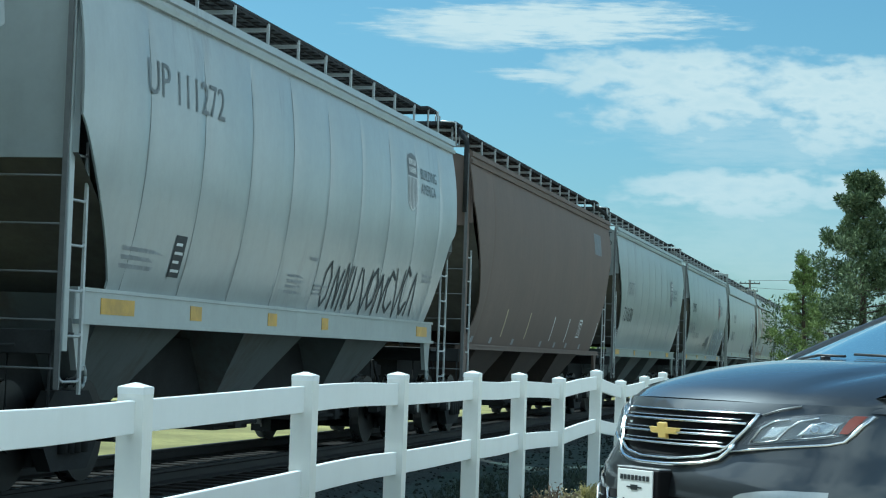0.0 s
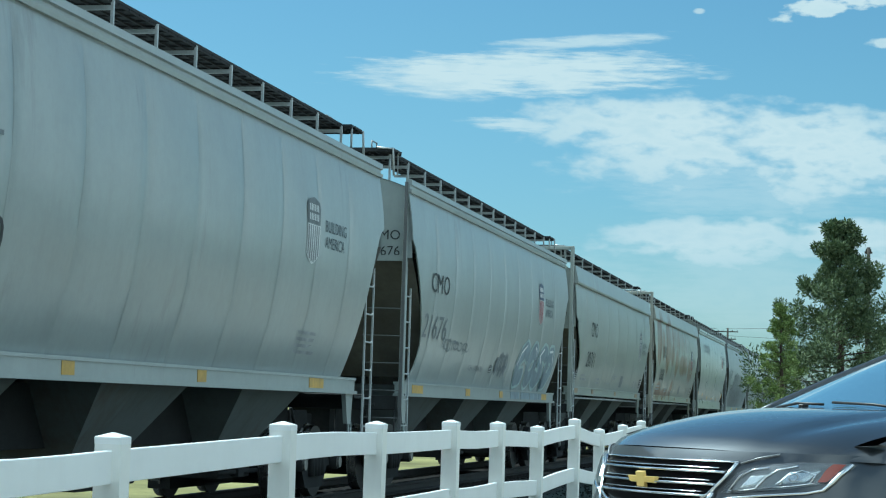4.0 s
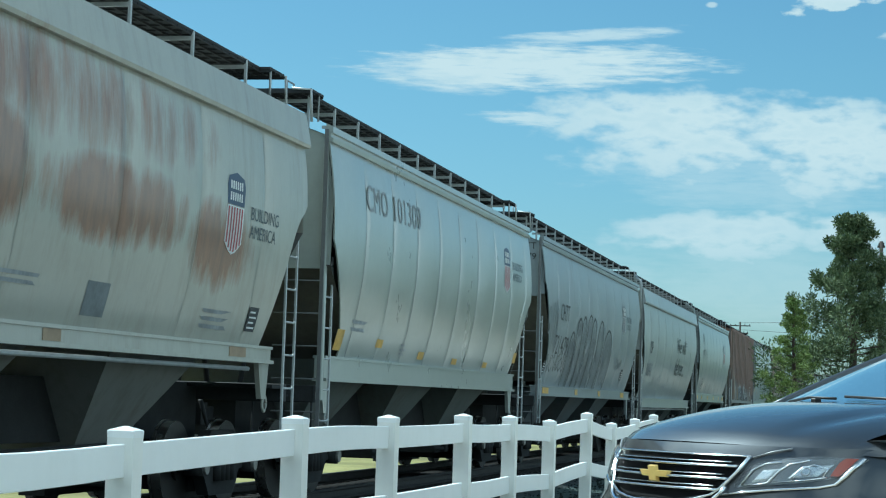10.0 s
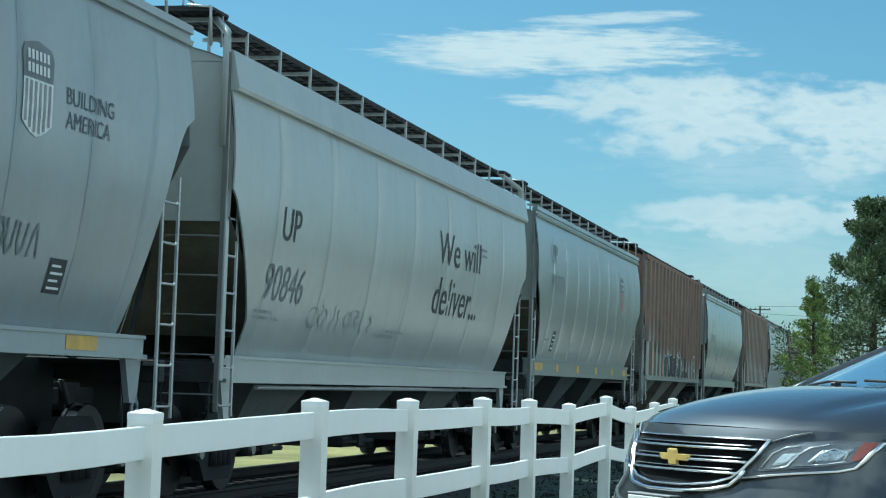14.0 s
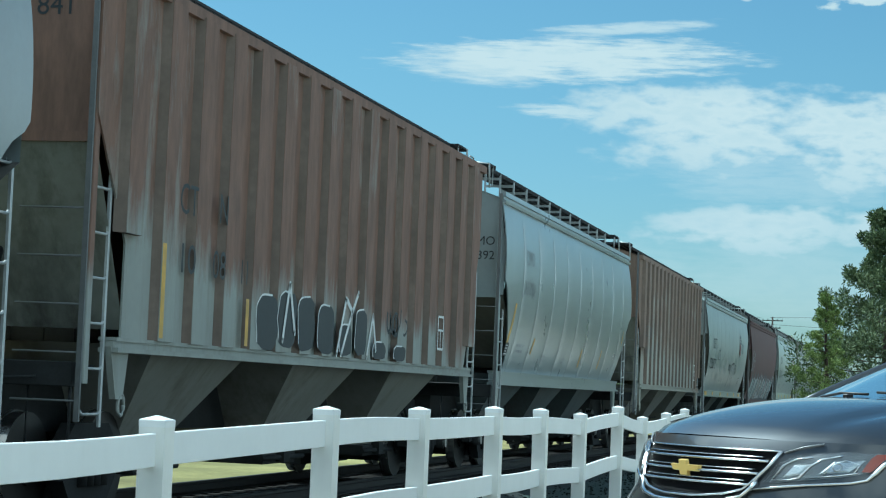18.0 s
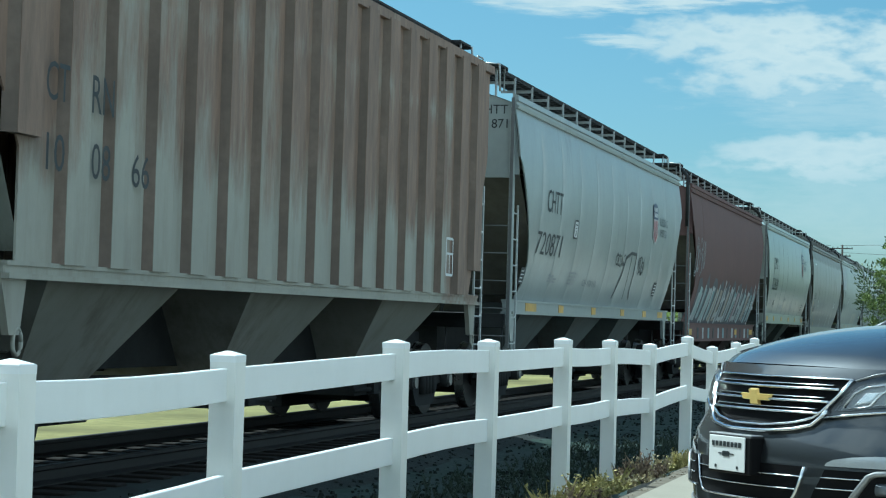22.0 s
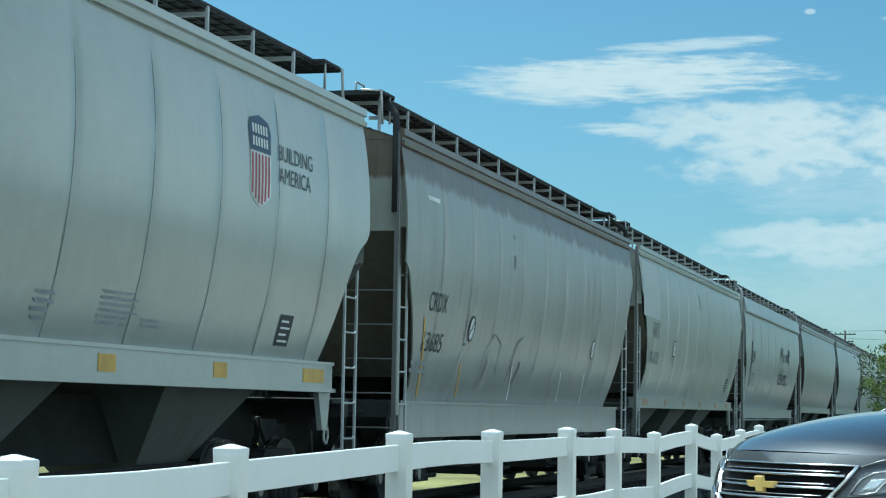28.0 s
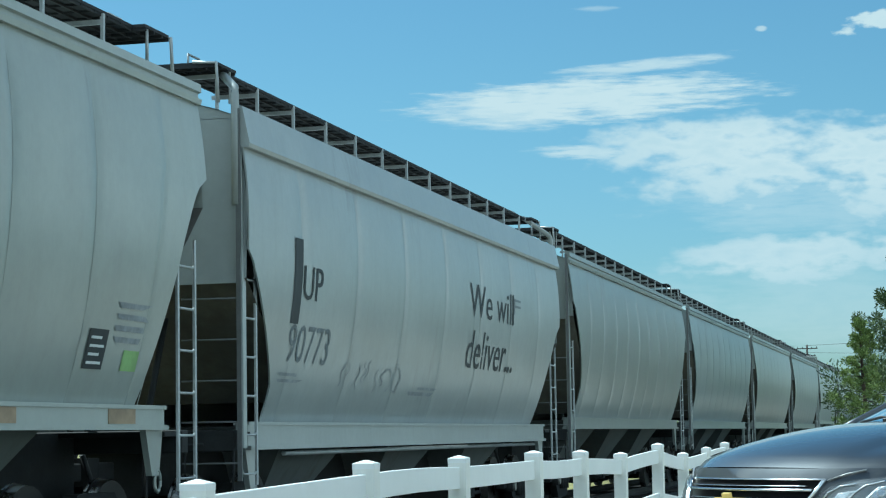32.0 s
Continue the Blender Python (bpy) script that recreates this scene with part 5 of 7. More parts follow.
    for k in range(25):
        y = L + 2.1 + 0.515 * k
        lean, top, foot = r.uniform(0.0, 0.5), r.uniform(1.85, 2.36), r.uniform(1.13, 1.25)
        marks = ribbon([(y, foot), (y + lean, top)], r.uniform(0.10, 0.18))
        if r.random() < 0.55:
            z = r.choice((top - 0.08, (foot + top) / 2, foot + 0.08))
            marks += ribbon([(y + lean * (z - foot) / (top - foot), z), (y + lean + 0.42, z + r.uniform(-0.1, 0.12))], r.uniform(0.09, 0.14))
        lifted(decal(car, "graffiti", marks, M["silver_spray"], s, "pale silver sprayed letter strokes"), 0.007)
    for k in range(12):
        y = L + 2.6 + 1.02 * k
        b = Buf().box(s.x(1.5) + 0.036, s.x(1.5) + 0.040, y, y + r.uniform(0.12, 0.4), 0.72, 1.0)
        part("graffiti", b, M[("black_mark", "silver_spray", "spray_teal")[k % 3]], car, "sprayed graffiti that runs over the sill")
    decal(car, "graffiti", strokes(152, L + 0.6, L + 2.2, 2.2, 3.3, 7, 0.035, 0.8), M["pale_mark"], s)
    reflectors(car, s, [(L + 1.0, 0.7), (L + 10.5, 0.5), (L + 14.2, 0.8)])
    placard(car, s, L + 13.9, 1.62, 0.5, 0.34)
    # 16
    car, s = hopper_car(284.25, 300.02, PALE, label="pale cream-grey hopper car with large black lettering", rough=0.32, amount=0.08, gloss=0.6, streak=0.08)
    L = -s.h
    lettering(car, "CMO", L + 1.63, L + 2.78, 3.02, 3.40, M["black_mark"], s)
    lettering(car, "22620", L + 1.56, L + 3.26, 2.33, 2.72, M["black_mark"], s)
    lettering(car, "WARNING", L + 6.05, L + 6.85, 2.02, 2.12, M["grey_mark"], s)
    end_number(car, s, "CMO", 3.55, 3.70)
    end_number(car, s, "620", 3.30, 3.45)
    shield(car, s, L + 11.79, 3.08, 3.89)
    slogan(car, s, L + 12.66, 3.28, 3.67)
    reflectors(car, s, [(L + 1.1, 0.9), (L + 3.8, 0.35), (L + 6.4, 0.35), (L + 9.0, 0.35), (L + 11.6, 0.35), (L + 14.2, 0.7)])
    stencils(car, s, (L + 1.3, L + 2.3, 1.85, 2.05, 2), (L + 5.1, L + 6.0, 1.69, 1.89, 4), (L + 7.65, L + 8.05, 1.67, 1.94, 4), (L + 8.85, L + 9.7, 1.69, 2.0, 6), (L + 9.75, L + 10.25, 1.70, 1.80, 2))
    placard(car, s, L + 2.75, 1.78, 0.28, 0.2)
    placard(car, s, L + 13.2, 1.66, 0.4, 0.32)
    # 17
    car, s = hopper_car(301.61, 317.84, (0.225, 0.235, 0.220), "curved", deep=True, brace=True, trim=M["dark_steel"], skin=WEATHERED, label="grey-tan hopper car with a weathered brown top edge", rough=0.5, amount=0.2, streak=0.35)
    L = -s.h
    lettering(car, "CRDX", L + 1.25, L + 2.14, 2.30, 2.55, M["black_mark"], s)
    lettering(car, "13685", L + 1.30, L + 2.24, 1.78, 2.03, M["black_mark"], s)
    for y in (3.82, 12.72):
        c = [(L + y - 0.2 + 0.14 * math.cos(a), 2.16 + 0.17 * math.sin(a)) for a in span(0, 2 * math.pi, 16)]
        decal(car, "round_sign", [c[:-1]], M["white_mark"], s, "white round stencil with a dark ring")
        d = decal(car, "round_sign_ring", ribbon(c, 0.03) + ribbon([(L + y - 0.3, 2.06), (L + y - 0.1, 2.26)], 0.03), M["black_mark"], s)
        for v in d.data.vertices:
            v.co.x += 0.004
    arcs = ribbon([(L + 4.6, 1.35), (L + 4.65, 1.92), (L + 5.05, 2.14), (L + 5.5, 2.02), (L + 5.56, 1.57)], 0.03) + ribbon([(L + 6.41, 1.5), (L + 6.5, 1.9), (L + 6.62, 2.08), (L + 6.91, 2.17)], 0.03)
    arcs += ribbon([(L + 4.95, 1.75), (L + 4.84, 1.45)], 0.05) + ribbon([(L + 7.0, 1.8), (L + 6.8, 1.45), (L + 6.95, 1.5), (L + 7.05, 1.78)], 0.04) + ribbon([(L + 3.35, 2.45), (L + 3.35, 1.95), (L + 3.45, 1.93)], 0.025)
    decal(car, "graffiti", arcs, M["grey_mark"], s, "thin dark sprayed arcs")
    decal(car, "stencil", [quad(L + 5.77, L + 5.87, 3.16, 3.36), quad(L + 5.79, L + 5.85, 3.6, 3.66)], M["grey_mark"], s)
    for y, z in ((1.12, 2.2), (3.44, 1.67), (6.54, 1.71), (10.2, 1.71), (12.22, 1.73)):
        run = (z - 1.2) * 0.62
        decal(car, "reflector_strip", [[(L + y + run, 1.2), (L + y + run + 0.07, 1.2), (L + y + 0.07, z), (L + y, z)]], M["yellow_mark" if y < 5 else "white_mark"], s)
    decal(car, "notice_panel", [quad(L + 0.95, L + 1.55, 3.70, 3.76)], M["white_mark"], s, "short white painted dash")
    stencils(car, s, (L + 1.0, L + 2.0, 1.5, 1.7, 2), (L + 14.0, L + 15.0, 1.4, 1.6, 3))
    # 18
    car, s = hopper_car(318.99, 336.05, PALE, label="pale hopper car with repainted panels", rough=0.42, amount=0.2)
    L = -s.h
    lettering(car, "ITFX", L + 1.46, L + 2.36, 2.64, 2.96, M["grey_mark"], s)
    lettering(car, "701078", L + 1.33, L + 2.55, 2.08, 2.34, M["grey_mark"], s)
    decal(car, "paint_patch", [[(L + 0.12, 3.05), (L + 2.3, 3.02), (L + 2.25, 4.2), (L + 0.1, 4.2)]], M["fresh_panel"], s, "paler repainted panel")
    decal(car, "paint_patch", [quad(L + 9.3, L + 12.4, 1.40, 1.95)], M["tan_mark"], s, "tan repainted patch")
    decal(car, "stencil", [[(L + 8.6, 3.6), (L + 8.7, 3.6), (L + 8.5, 3.95), (L + 8.45, 3.95)]], M["black_mark"], s)
    reflectors(car, s, [(L + 1.4, 0.7), (L + 4.4, 0.4), (L + 7.2, 0.4), (L + 10.0, 0.4), (L + 13.0, 0.4), (L + 15.2, 0.6)], True)
    stencils(car, s, (L + 8.0, L + 8.8, 1.7, 2.05, 5), (L + 10.0, L + 10.6, 1.7, 1.95, 4), (L + 15.1, L + 15.9, 1.9, 2.3, 4))
    notice(car, s, L + 4.45, 2.32, 0.32, 0.33)
    placard(car, s, L + 14.6, 1.66, 0.4, 0.34)
    decal(car, "paint_patch", [quad(L + 15.4, L + 15.75, 1.66, 1.84)], M["spray_lime"], s, "lime green sprayed patch")
    # 20 and the rest of the train down the line
    car, s = hopper_car(355.53, 371.95, GREY, label="grey hopper car with flaking lower paint", amount=0.25)
    at = 373.4
    for i, (col, style) in enumerate(((BLUISH, "curved"), (PALE, "curved"), (GREY, "curved"), (PALE, "wide"), (GREY, "curved"), (PALE, "curved"), (BLUISH, "curved"), (PALE, "curved"), (GREY, "curved"), (PALE, "curved"))):
        hopper_car(at, at + 16.4, col, style, label=GREY_LABEL)
        at += 17.9


M["seam"] = plain("seam", (0.15, 0.165, 0.165), 0.7, vary=0.3, grain=6.0, bump=0.0)
M["tan_reflector"] = plain("tan_reflector", (0.33, 0.24, 0.15), 0.6, vary=0.25, grain=10.0, bump=0.0)
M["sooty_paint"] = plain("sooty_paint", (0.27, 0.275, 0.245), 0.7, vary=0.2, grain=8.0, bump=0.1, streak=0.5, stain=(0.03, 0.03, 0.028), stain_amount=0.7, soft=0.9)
# streaky end paint, its tone lowered to stand for shade
M["end_shade_grime"] = plain("end_shade_grime", (0.125, 0.120, 0.106), 0.85, vary=0.3, grain=8.0, bump=0.1, streak=0.4, soft=0.9)
M["bearing"] = plain("bearing", (0.22, 0.22, 0.21), 0.4, 0.5, vary=0.4, grain=20.0)
M["silver_spray"] = plain("silver_spray", (0.46, 0.48, 0.48), 0.5, vary=0.25, grain=8.0, bump=0.0)
M["fresh_panel"] = plain("fresh_panel", (0.40, 0.44, 0.43), 0.5, vary=0.05, grain=10.0, bump=0.0)
M["tan_mark"] = plain("tan_mark", (0.345, 0.35, 0.295), 0.6, vary=0.15, grain=10.0, bump=0.0)
build_train()

# ---- ground and track ----
def ground_height(x):
    pts = [(-400, -0.4), (-16, -0.4), (-12.5, -0.40), (-10.6, -0.40), (-6.5, -0.42), (-5.4, -0.50), (-3.6, -0.32), (-2.62, -0.08), (-2.5, -0.06), (60, -0.06), (400, -0.06)]
    for (a, za), (b, zb) in zip(pts, pts[1:]):
        if a <= x <= b:
            return za + (zb - za) * (x - a) / (b - a)
    return -0.4


def build_ground():
    xs = [-3000, -400, -60, -30, -20, -16, -14, -12.5, -11.5, -10.6, -9.5, -7.5, -6.5, -6, -5.4, -5, -4.6, -4.2, -3.9, -3.6, -3.3, -3.0, -2.8, -2.62, -2.5, 0, 60, 400, 3000]
    ys = [-400, -60, -20, -5, 0, 3] + span(5, 60, 110) + [70, 90, 120, 180, 300, 600, 1200, 3500]

    def fn(x, y):
        near = 1.0 if 4 < y < 61 and -6.2 < x < -2.7 else 0.0
        return (x, y, ground_height(x) + near * 0.05 * (noise.noise((x * 2.3, y * 2.3, 0)) + 0.5 * noise.noise((x * 6, y * 6, 3))))

    tagged(part("ground", Buf().sheet(fn, xs, ys), M["field"], None), "open ground, dry grass field and gravel darkened for shade", "ground", kind="structure")
    lot = Buf().box(-2.45, 40, -40, 140, -0.2, 0.0)
    tagged(part("concrete_lot", lot, M["concrete"], None), "pale sunlit concrete parking lot beside the fence", "pavement", kind="structure")
    kerb = Buf()
    r = random.Random(3)
    y = -5.0
    while y < 70:
        q = r.uniform(0.5, 1.3)
        kerb.box(-2.64 + r.uniform(-0.03, 0.03), -2.45, y, y + q, -0.15, -0.022 + r.uniform(-0.014, 0.014), 0.012)
        y += q + r.uniform(0.004, 0.02)
    tagged(part("kerb", kerb, M["concrete_dark"], None), "rough grey concrete edging along the weeds", "kerb", kind="structure")
    bed = Buf()
    prof = [(TRACK_X - 2.0, -0.55), (TRACK_X - 1.45, 0.03 - DROP), (TRACK_X + 1.75, 0.03 - DROP), (TRACK_X + 2.9, -0.56)]
    bed.loft([[(x, -120, z) for x, z in prof], [(x, 900, z) for x, z in prof]], closed=False)
    tagged(part("ballast_bed", bed, M["ballast"], None), "crushed-stone ballast bed under the track, coloured dark for shade", "ballast", kind="structure")
    track = tagged(new("track"), "rusty steel rails on dark wooden ties", "railway track", kind="structure")
    for x in (-0.7525, 0.7525):
        b = Buf()
        pr = [(-0.07, 0.05), (0.07, 0.05), (0.07, 0.065), (0.012, 0.09), (0.012, 0.17), (0.036, 0.185), (0.036, 0.215), (0.025, 0.22), (-0.025, 0.22), (-0.036, 0.215), (-0.036, 0.185), (-0.012, 0.17), (-0.012, 0.09), (-0.07, 0.065)]
        b.loft([[(TRACK_X + x + px, -120, pz - DROP) for px, pz in pr], [(TRACK_X + x + px, 900, pz - DROP) for px, pz in pr]], caps=True)
        part("rail", b, M["rail_steel"], track)
    me = Buf().box(-1.3, 1.3, -0.11, 0.11, -0.1, 0.055, 0.01).mesh("tie", M["tie_wood"])
    far = Buf()
    y = -6.0
    k = 0
    while y < 400:
        if 6 < y < 75:
            part("tie", me, None, track, at=pose(TRACK_X + r.uniform(-0.04, 0.04), y, -DROP, 0, 0, r.uniform(-1, 1)))
        else:
            far.box(TRACK_X - 1.3, TRACK_X + 1.3, y - 0.11, y + 0.11, -0.1 - DROP, 0.055 - DROP)
        y += 0.5
    tagged(part("tie_row", far, M["tie_wood"], track), kind="stuff")
    # loose ballast stones on the shoulder and the strip behind the fence
    b = Buf()
    for i in range(5000):
        y = 7 + 48 * r.random() ** 1.5
        x = r.uniform(-6.9, -4.9) if i % 3 else r.uniform(-5.2, -3.3)
        zz = 0.03 - DROP if x < TRACK_X + 1.75 else (0.03 - DROP - (x - TRACK_X - 1.75) / 1.15 * 0.29 if x < TRACK_X + 2.6 else ground_height(x))
        q = r.uniform(0.012, 0.035)
        zz = max(zz, ground_height(x))
        a = r.uniform(0, 6.3)
        ring = lambda z, f: [(x + q * f * math.cos(a + j * 1.571) * r.uniform(0.7, 1.2), y + q * f * math.sin(a + j * 1.571) * r.uniform(0.7, 1.2), zz + z) for j in range(4)]
        b.loft([ring(-0.01, 1.0), ring(q * 0.7, 0.6)], caps=True)
    tagged(part("gravel", b, M["stone"], None), "loose ballast stones, coloured dark for shade", "gravel", kind="stuff")


M["field"] = plain("field", (0.23, 0.215, 0.085), 0.95, spec=0.2, vary=0.5, grain=5.0, bump=0.6, soft=0.3)
M["concrete_dark"] = plain("concrete_dark", (0.165, 0.145, 0.112), 0.9, spec=0.2, vary=0.3, grain=30.0, bump=0.4)
# stones follow the ground, with the train's shade in their colour
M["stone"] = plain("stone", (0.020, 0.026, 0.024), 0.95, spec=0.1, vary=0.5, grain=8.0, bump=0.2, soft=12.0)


def field_material():
    """Dry grass far off; cinders and gravel near the track, darkened for train shade."""
    m = M["field"]
    t = m.node_tree
    b = t.nodes["Principled BSDF"]
    old = b.inputs["Base Color"].links[0].from_socket
    coord = t.nodes.new("ShaderNodeTexCoord").outputs["Object"]
    xyz = t.nodes.new("ShaderNodeSeparateXYZ")
    link(t, coord, xyz.inputs[0])
    n = node(t, "ShaderNodeTexNoise", scale=0.8, detail=6.0, rough=0.65)
    link(t, coord, n.inputs["Vector"])
    fine = node(t, "ShaderNodeTexNoise", scale=14.0, detail=6.0, rough=0.7)
    link(t, coord, fine.inputs["Vector"])
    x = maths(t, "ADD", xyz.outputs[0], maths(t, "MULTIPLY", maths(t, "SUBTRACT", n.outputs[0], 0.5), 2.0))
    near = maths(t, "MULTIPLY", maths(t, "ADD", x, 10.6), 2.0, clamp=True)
    shaded_cinder = mixed(t, ramp(t, fine.outputs[0], [(0.35, 0.0), (0.7, 1.0)]), (0.016, 0.027, 0.026), (0.056, 0.082, 0.076))
    weedy = mixed(t, ramp(t, n.outputs[0], [(0.5, 0.0), (0.62, 0.7)]), shaded_cinder, (0.018, 0.038, 0.027))
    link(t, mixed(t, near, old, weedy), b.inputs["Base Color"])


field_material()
build_ground()


# ---- white vinyl fence ----
POST_Y0, POST_STEP = 8.86, 2.44
POST_X = {-3: -3.30, -2: -3.28, -1: -3.26, 0: -3.40, 1: -3.305, 2: -3.35, 3: -3.324, 4: -3.384, 5: -3.407, 6: -3.366, 7: -3.397, 8: -3.389, 9: -3.403}
POST_TOP = {-3: 1.06, -2: 1.06, -1: 1.06, 0: 1.064, 1: 1.114, 2: 1.11, 3: 1.117, 4: 1.098, 5: 1.05, 6: 1.126, 7: 0.994, 8: 1.04, 9: 1.093}


def post_at(i):
    return Vector((POST_X.get(i, -3.40), POST_Y0 + POST_STEP * i, POST_TOP.get(i, 1.03 + 0.05 * math.sin(i * 2.3))))


def build_fence():
    fence = tagged(new("fence"), "white vinyl two-rail fence with capped square posts", "fence", kind="")
    w = 0.0635
    for i in range(-4, 22):
        p = post_at(i)
        lean = random.Random(i).uniform(-0.6, 0.6)
        b = Buf()
        ring = lambda z, q: [(-q, -q, z), (q, -q, z), (q, q, z), (-q, q, z)]
        b.box(-w, w, -w, w, -1.6, -0.02)
        at = Matrix.Translation(p) @ pose(0, 0, 0, lean, lean * 0.6, 0)
        post = part("post", b, M["vinyl_post"], fence, at=at)
        c = Buf().loft([ring(-0.040, w + 0.001), ring(-0.010, w + 0.0015), ring(-0.006, w - 0.001), ring(0.012, 0.008)], caps=True)
        part("post_cap", c, M["vinyl"], post)
    for i in range(-4, 21):
        a, c = post_at(i), post_at(i + 1)
        sag = 0.012 * math.sin(i * 1.7)
        for k, (zt, tall) in enumerate(((-0.068, 0.152), (-0.55, 0.155))):
            b = Buf()
            rings = []
            for q in span(0, 1, 4):
                p = a.lerp(c, q)
                z = p.z + zt + sag * math.sin(q * math.pi) + (0.0 if k == 0 else 0.01 * math.sin(i))
                y = p.y
                rings.append([(p.x - 0.019, y, z - tall + 0.004), (p.x - 0.015, y, z - tall), (p.x + 0.015, y, z - tall), (p.x + 0.019, y, z - tall + 0.004),
                              (p.x + 0.019, y, z - 0.004), (p.x + 0.015, y, z), (p.x - 0.015, y, z), (p.x - 0.019, y, z - 0.004)])
            b.loft(rings, caps=True)
            part("rail", b, M["vinyl"], fence)


build_fence()


# ---- weeds along the fence ----
def leafy(name, lo, hi):
    m = plain(name, lo, 0.75, vary=0.2, grain=20.0, bump=0.0)
    t = m.node_tree
    b = t.nodes["Principled BSDF"]
    old = b.inputs["Base Color"].links[0].from_socket
    geo = t.nodes.new("ShaderNodeNewGeometry")
    link(t, mixed(t, geo.outputs["Random Per Island"], old, hi), b.inputs["Base Color"])
    b.inputs["Subsurface Weight"].default_value = 0.0
    return m


M["weed"] = leafy("weed", (0.24, 0.23, 0.065), (0.52, 0.44, 0.18))
M["dry_weed"] = leafy("dry_weed", (0.36, 0.29, 0.15), (0.52, 0.45, 0.28))
# weeds behind the fence: the train's shade is mixed into this green
M["shade_weed"] = leafy("shade_weed", (0.014, 0.028, 0.018), (0.035, 0.055, 0.036))
M["needles"] = leafy("needles", (0.045, 0.080, 0.034), (0.16, 0.205, 0.085))
M["leaves"] = leafy("leaves", (0.09, 0.145, 0.035), (0.24, 0.31, 0.08))


def sprig(b, r, x, y, z, tall, leaf, stems):
    """A leafy weed: thin stems that spread from one root, with small leaves up their length."""
    for _ in range(stems):
        a = r.uniform(0, 6.283)
        lean = r.uniform(0.05, 0.55) * tall
        hgt = tall * r.uniform(0.45, 1.0)
        dx, dy = math.cos(a), math.sin(a)
        w = r.uniform(0.0015, 0.003)
        at = lambda q: Vector((x + dx * lean * q * q, y + dy * lean * q * q, z + hgt * q))
        p, m, e = at(0), at(0.6), at(1)
        s = Vector((-dy * w, dx * w, 0))
        b.face([p - s, p + s, m + s, e, m - s])
        for k in range(r.randint(5, 11)):
            c = at(r.uniform(0.15, 1.0))
            d = Vector((r.gauss(0, 1), r.gauss(0, 1), r.gauss(0.2, 0.7))).normalized() * leaf * r.uniform(0.5, 1.3)
            t = d.cross(Vector((r.gauss(0, 1), r.gauss(0, 1), r.gauss(0, 1)))).normalized() * leaf * r.uniform(0.2, 0.4)
            b.face([c, c + d * 0.5 + t, c + d, c + d * 0.5 - t])


WEED_KINDS = (("weed", "green and straw weeds beside the fence"), ("dry_weed", "dry straw-coloured weeds beside the kerb"), ("brown_weed", "brown withered weeds at the fence posts"))


def build_weeds():
    r = random.Random(21)
    for k in range(26):
        y = 11.6 + k * 0.56 + r.uniform(-0.22, 0.22)
        size = (1.0 if 13.0 < y < 20.5 else 0.6) * r.uniform(0.45, 1.0)
        kind, label = WEED_KINDS[(0, 1, 0, 2, 1, 0, 1, 2, 0)[k % 9]]
        b = Buf()
        cx = r.uniform(-3.25, -2.85)
        for j in range(int(26 * size) + 5):
            x, yy = cx + r.gauss(0, 0.13), y + r.gauss(0, 0.17)
            fall = max(0.25, 1 - 2.2 * math.hypot(x - cx, yy - y))
            sprig(b, r, min(x, -2.66), yy, ground_height(x) - 0.02, 0.40 * size * fall * r.uniform(0.6, 1.15), 0.030, 6)
        tagged(part("weed_clump", b, M[kind], None), label, "weeds", "weeds along the fence")
    b = Buf()
    for i in range(1500):
        y = 8.5 + 20 * r.random()
        x = r.uniform(-5.6, -3.42)
        sprig(b, r, x, y, ground_height(x) - 0.01, r.uniform(0.05, 0.18) * (1.8 if r.random() < 0.1 else 1.0), 0.022, 3)
    tagged(part("low_weeds", b, M["shade_weed"], None), "sparse low weeds on gravel behind the fence, both darkened for shade", "weeds", kind="stuff")
    # dry litter and dirt crumbs along the edging
    b = Buf()
    for i in range(260):
        y = 9 + 18 * r.random()
        x = -2.62 + abs(r.gauss(0, 0.10)) * (-1 if r.random() < 0.55 else 1)
        q = r.uniform(0.004, 0.014)
        z = (0.0 if x > -2.45 else -0.02) if x > -2.62 else ground_height(x)
        ring = lambda h, f: [(x + q * f * math.cos(i + j * 1.571) * r.uniform(0.6, 1.3), y + q * f * math.sin(i + j * 1.571) * r.uniform(0.6, 1.3), z + h) for j in range(4)]
        b.loft([ring(-0.004, 1.0), ring(q * 0.7, 0.5)], caps=True)
    tagged(part("litter", b, M["dirt"], None), "dry crumbs and dirt along the concrete edge", "litter", kind="stuff")


M["brown_weed"] = leafy("brown_weed", (0.10, 0.065, 0.045), (0.30, 0.22, 0.14))
M["dirt"] = plain("dirt", (0.22, 0.185, 0.135), 0.95, vary=0.4, grain=20.0)
build_weeds()


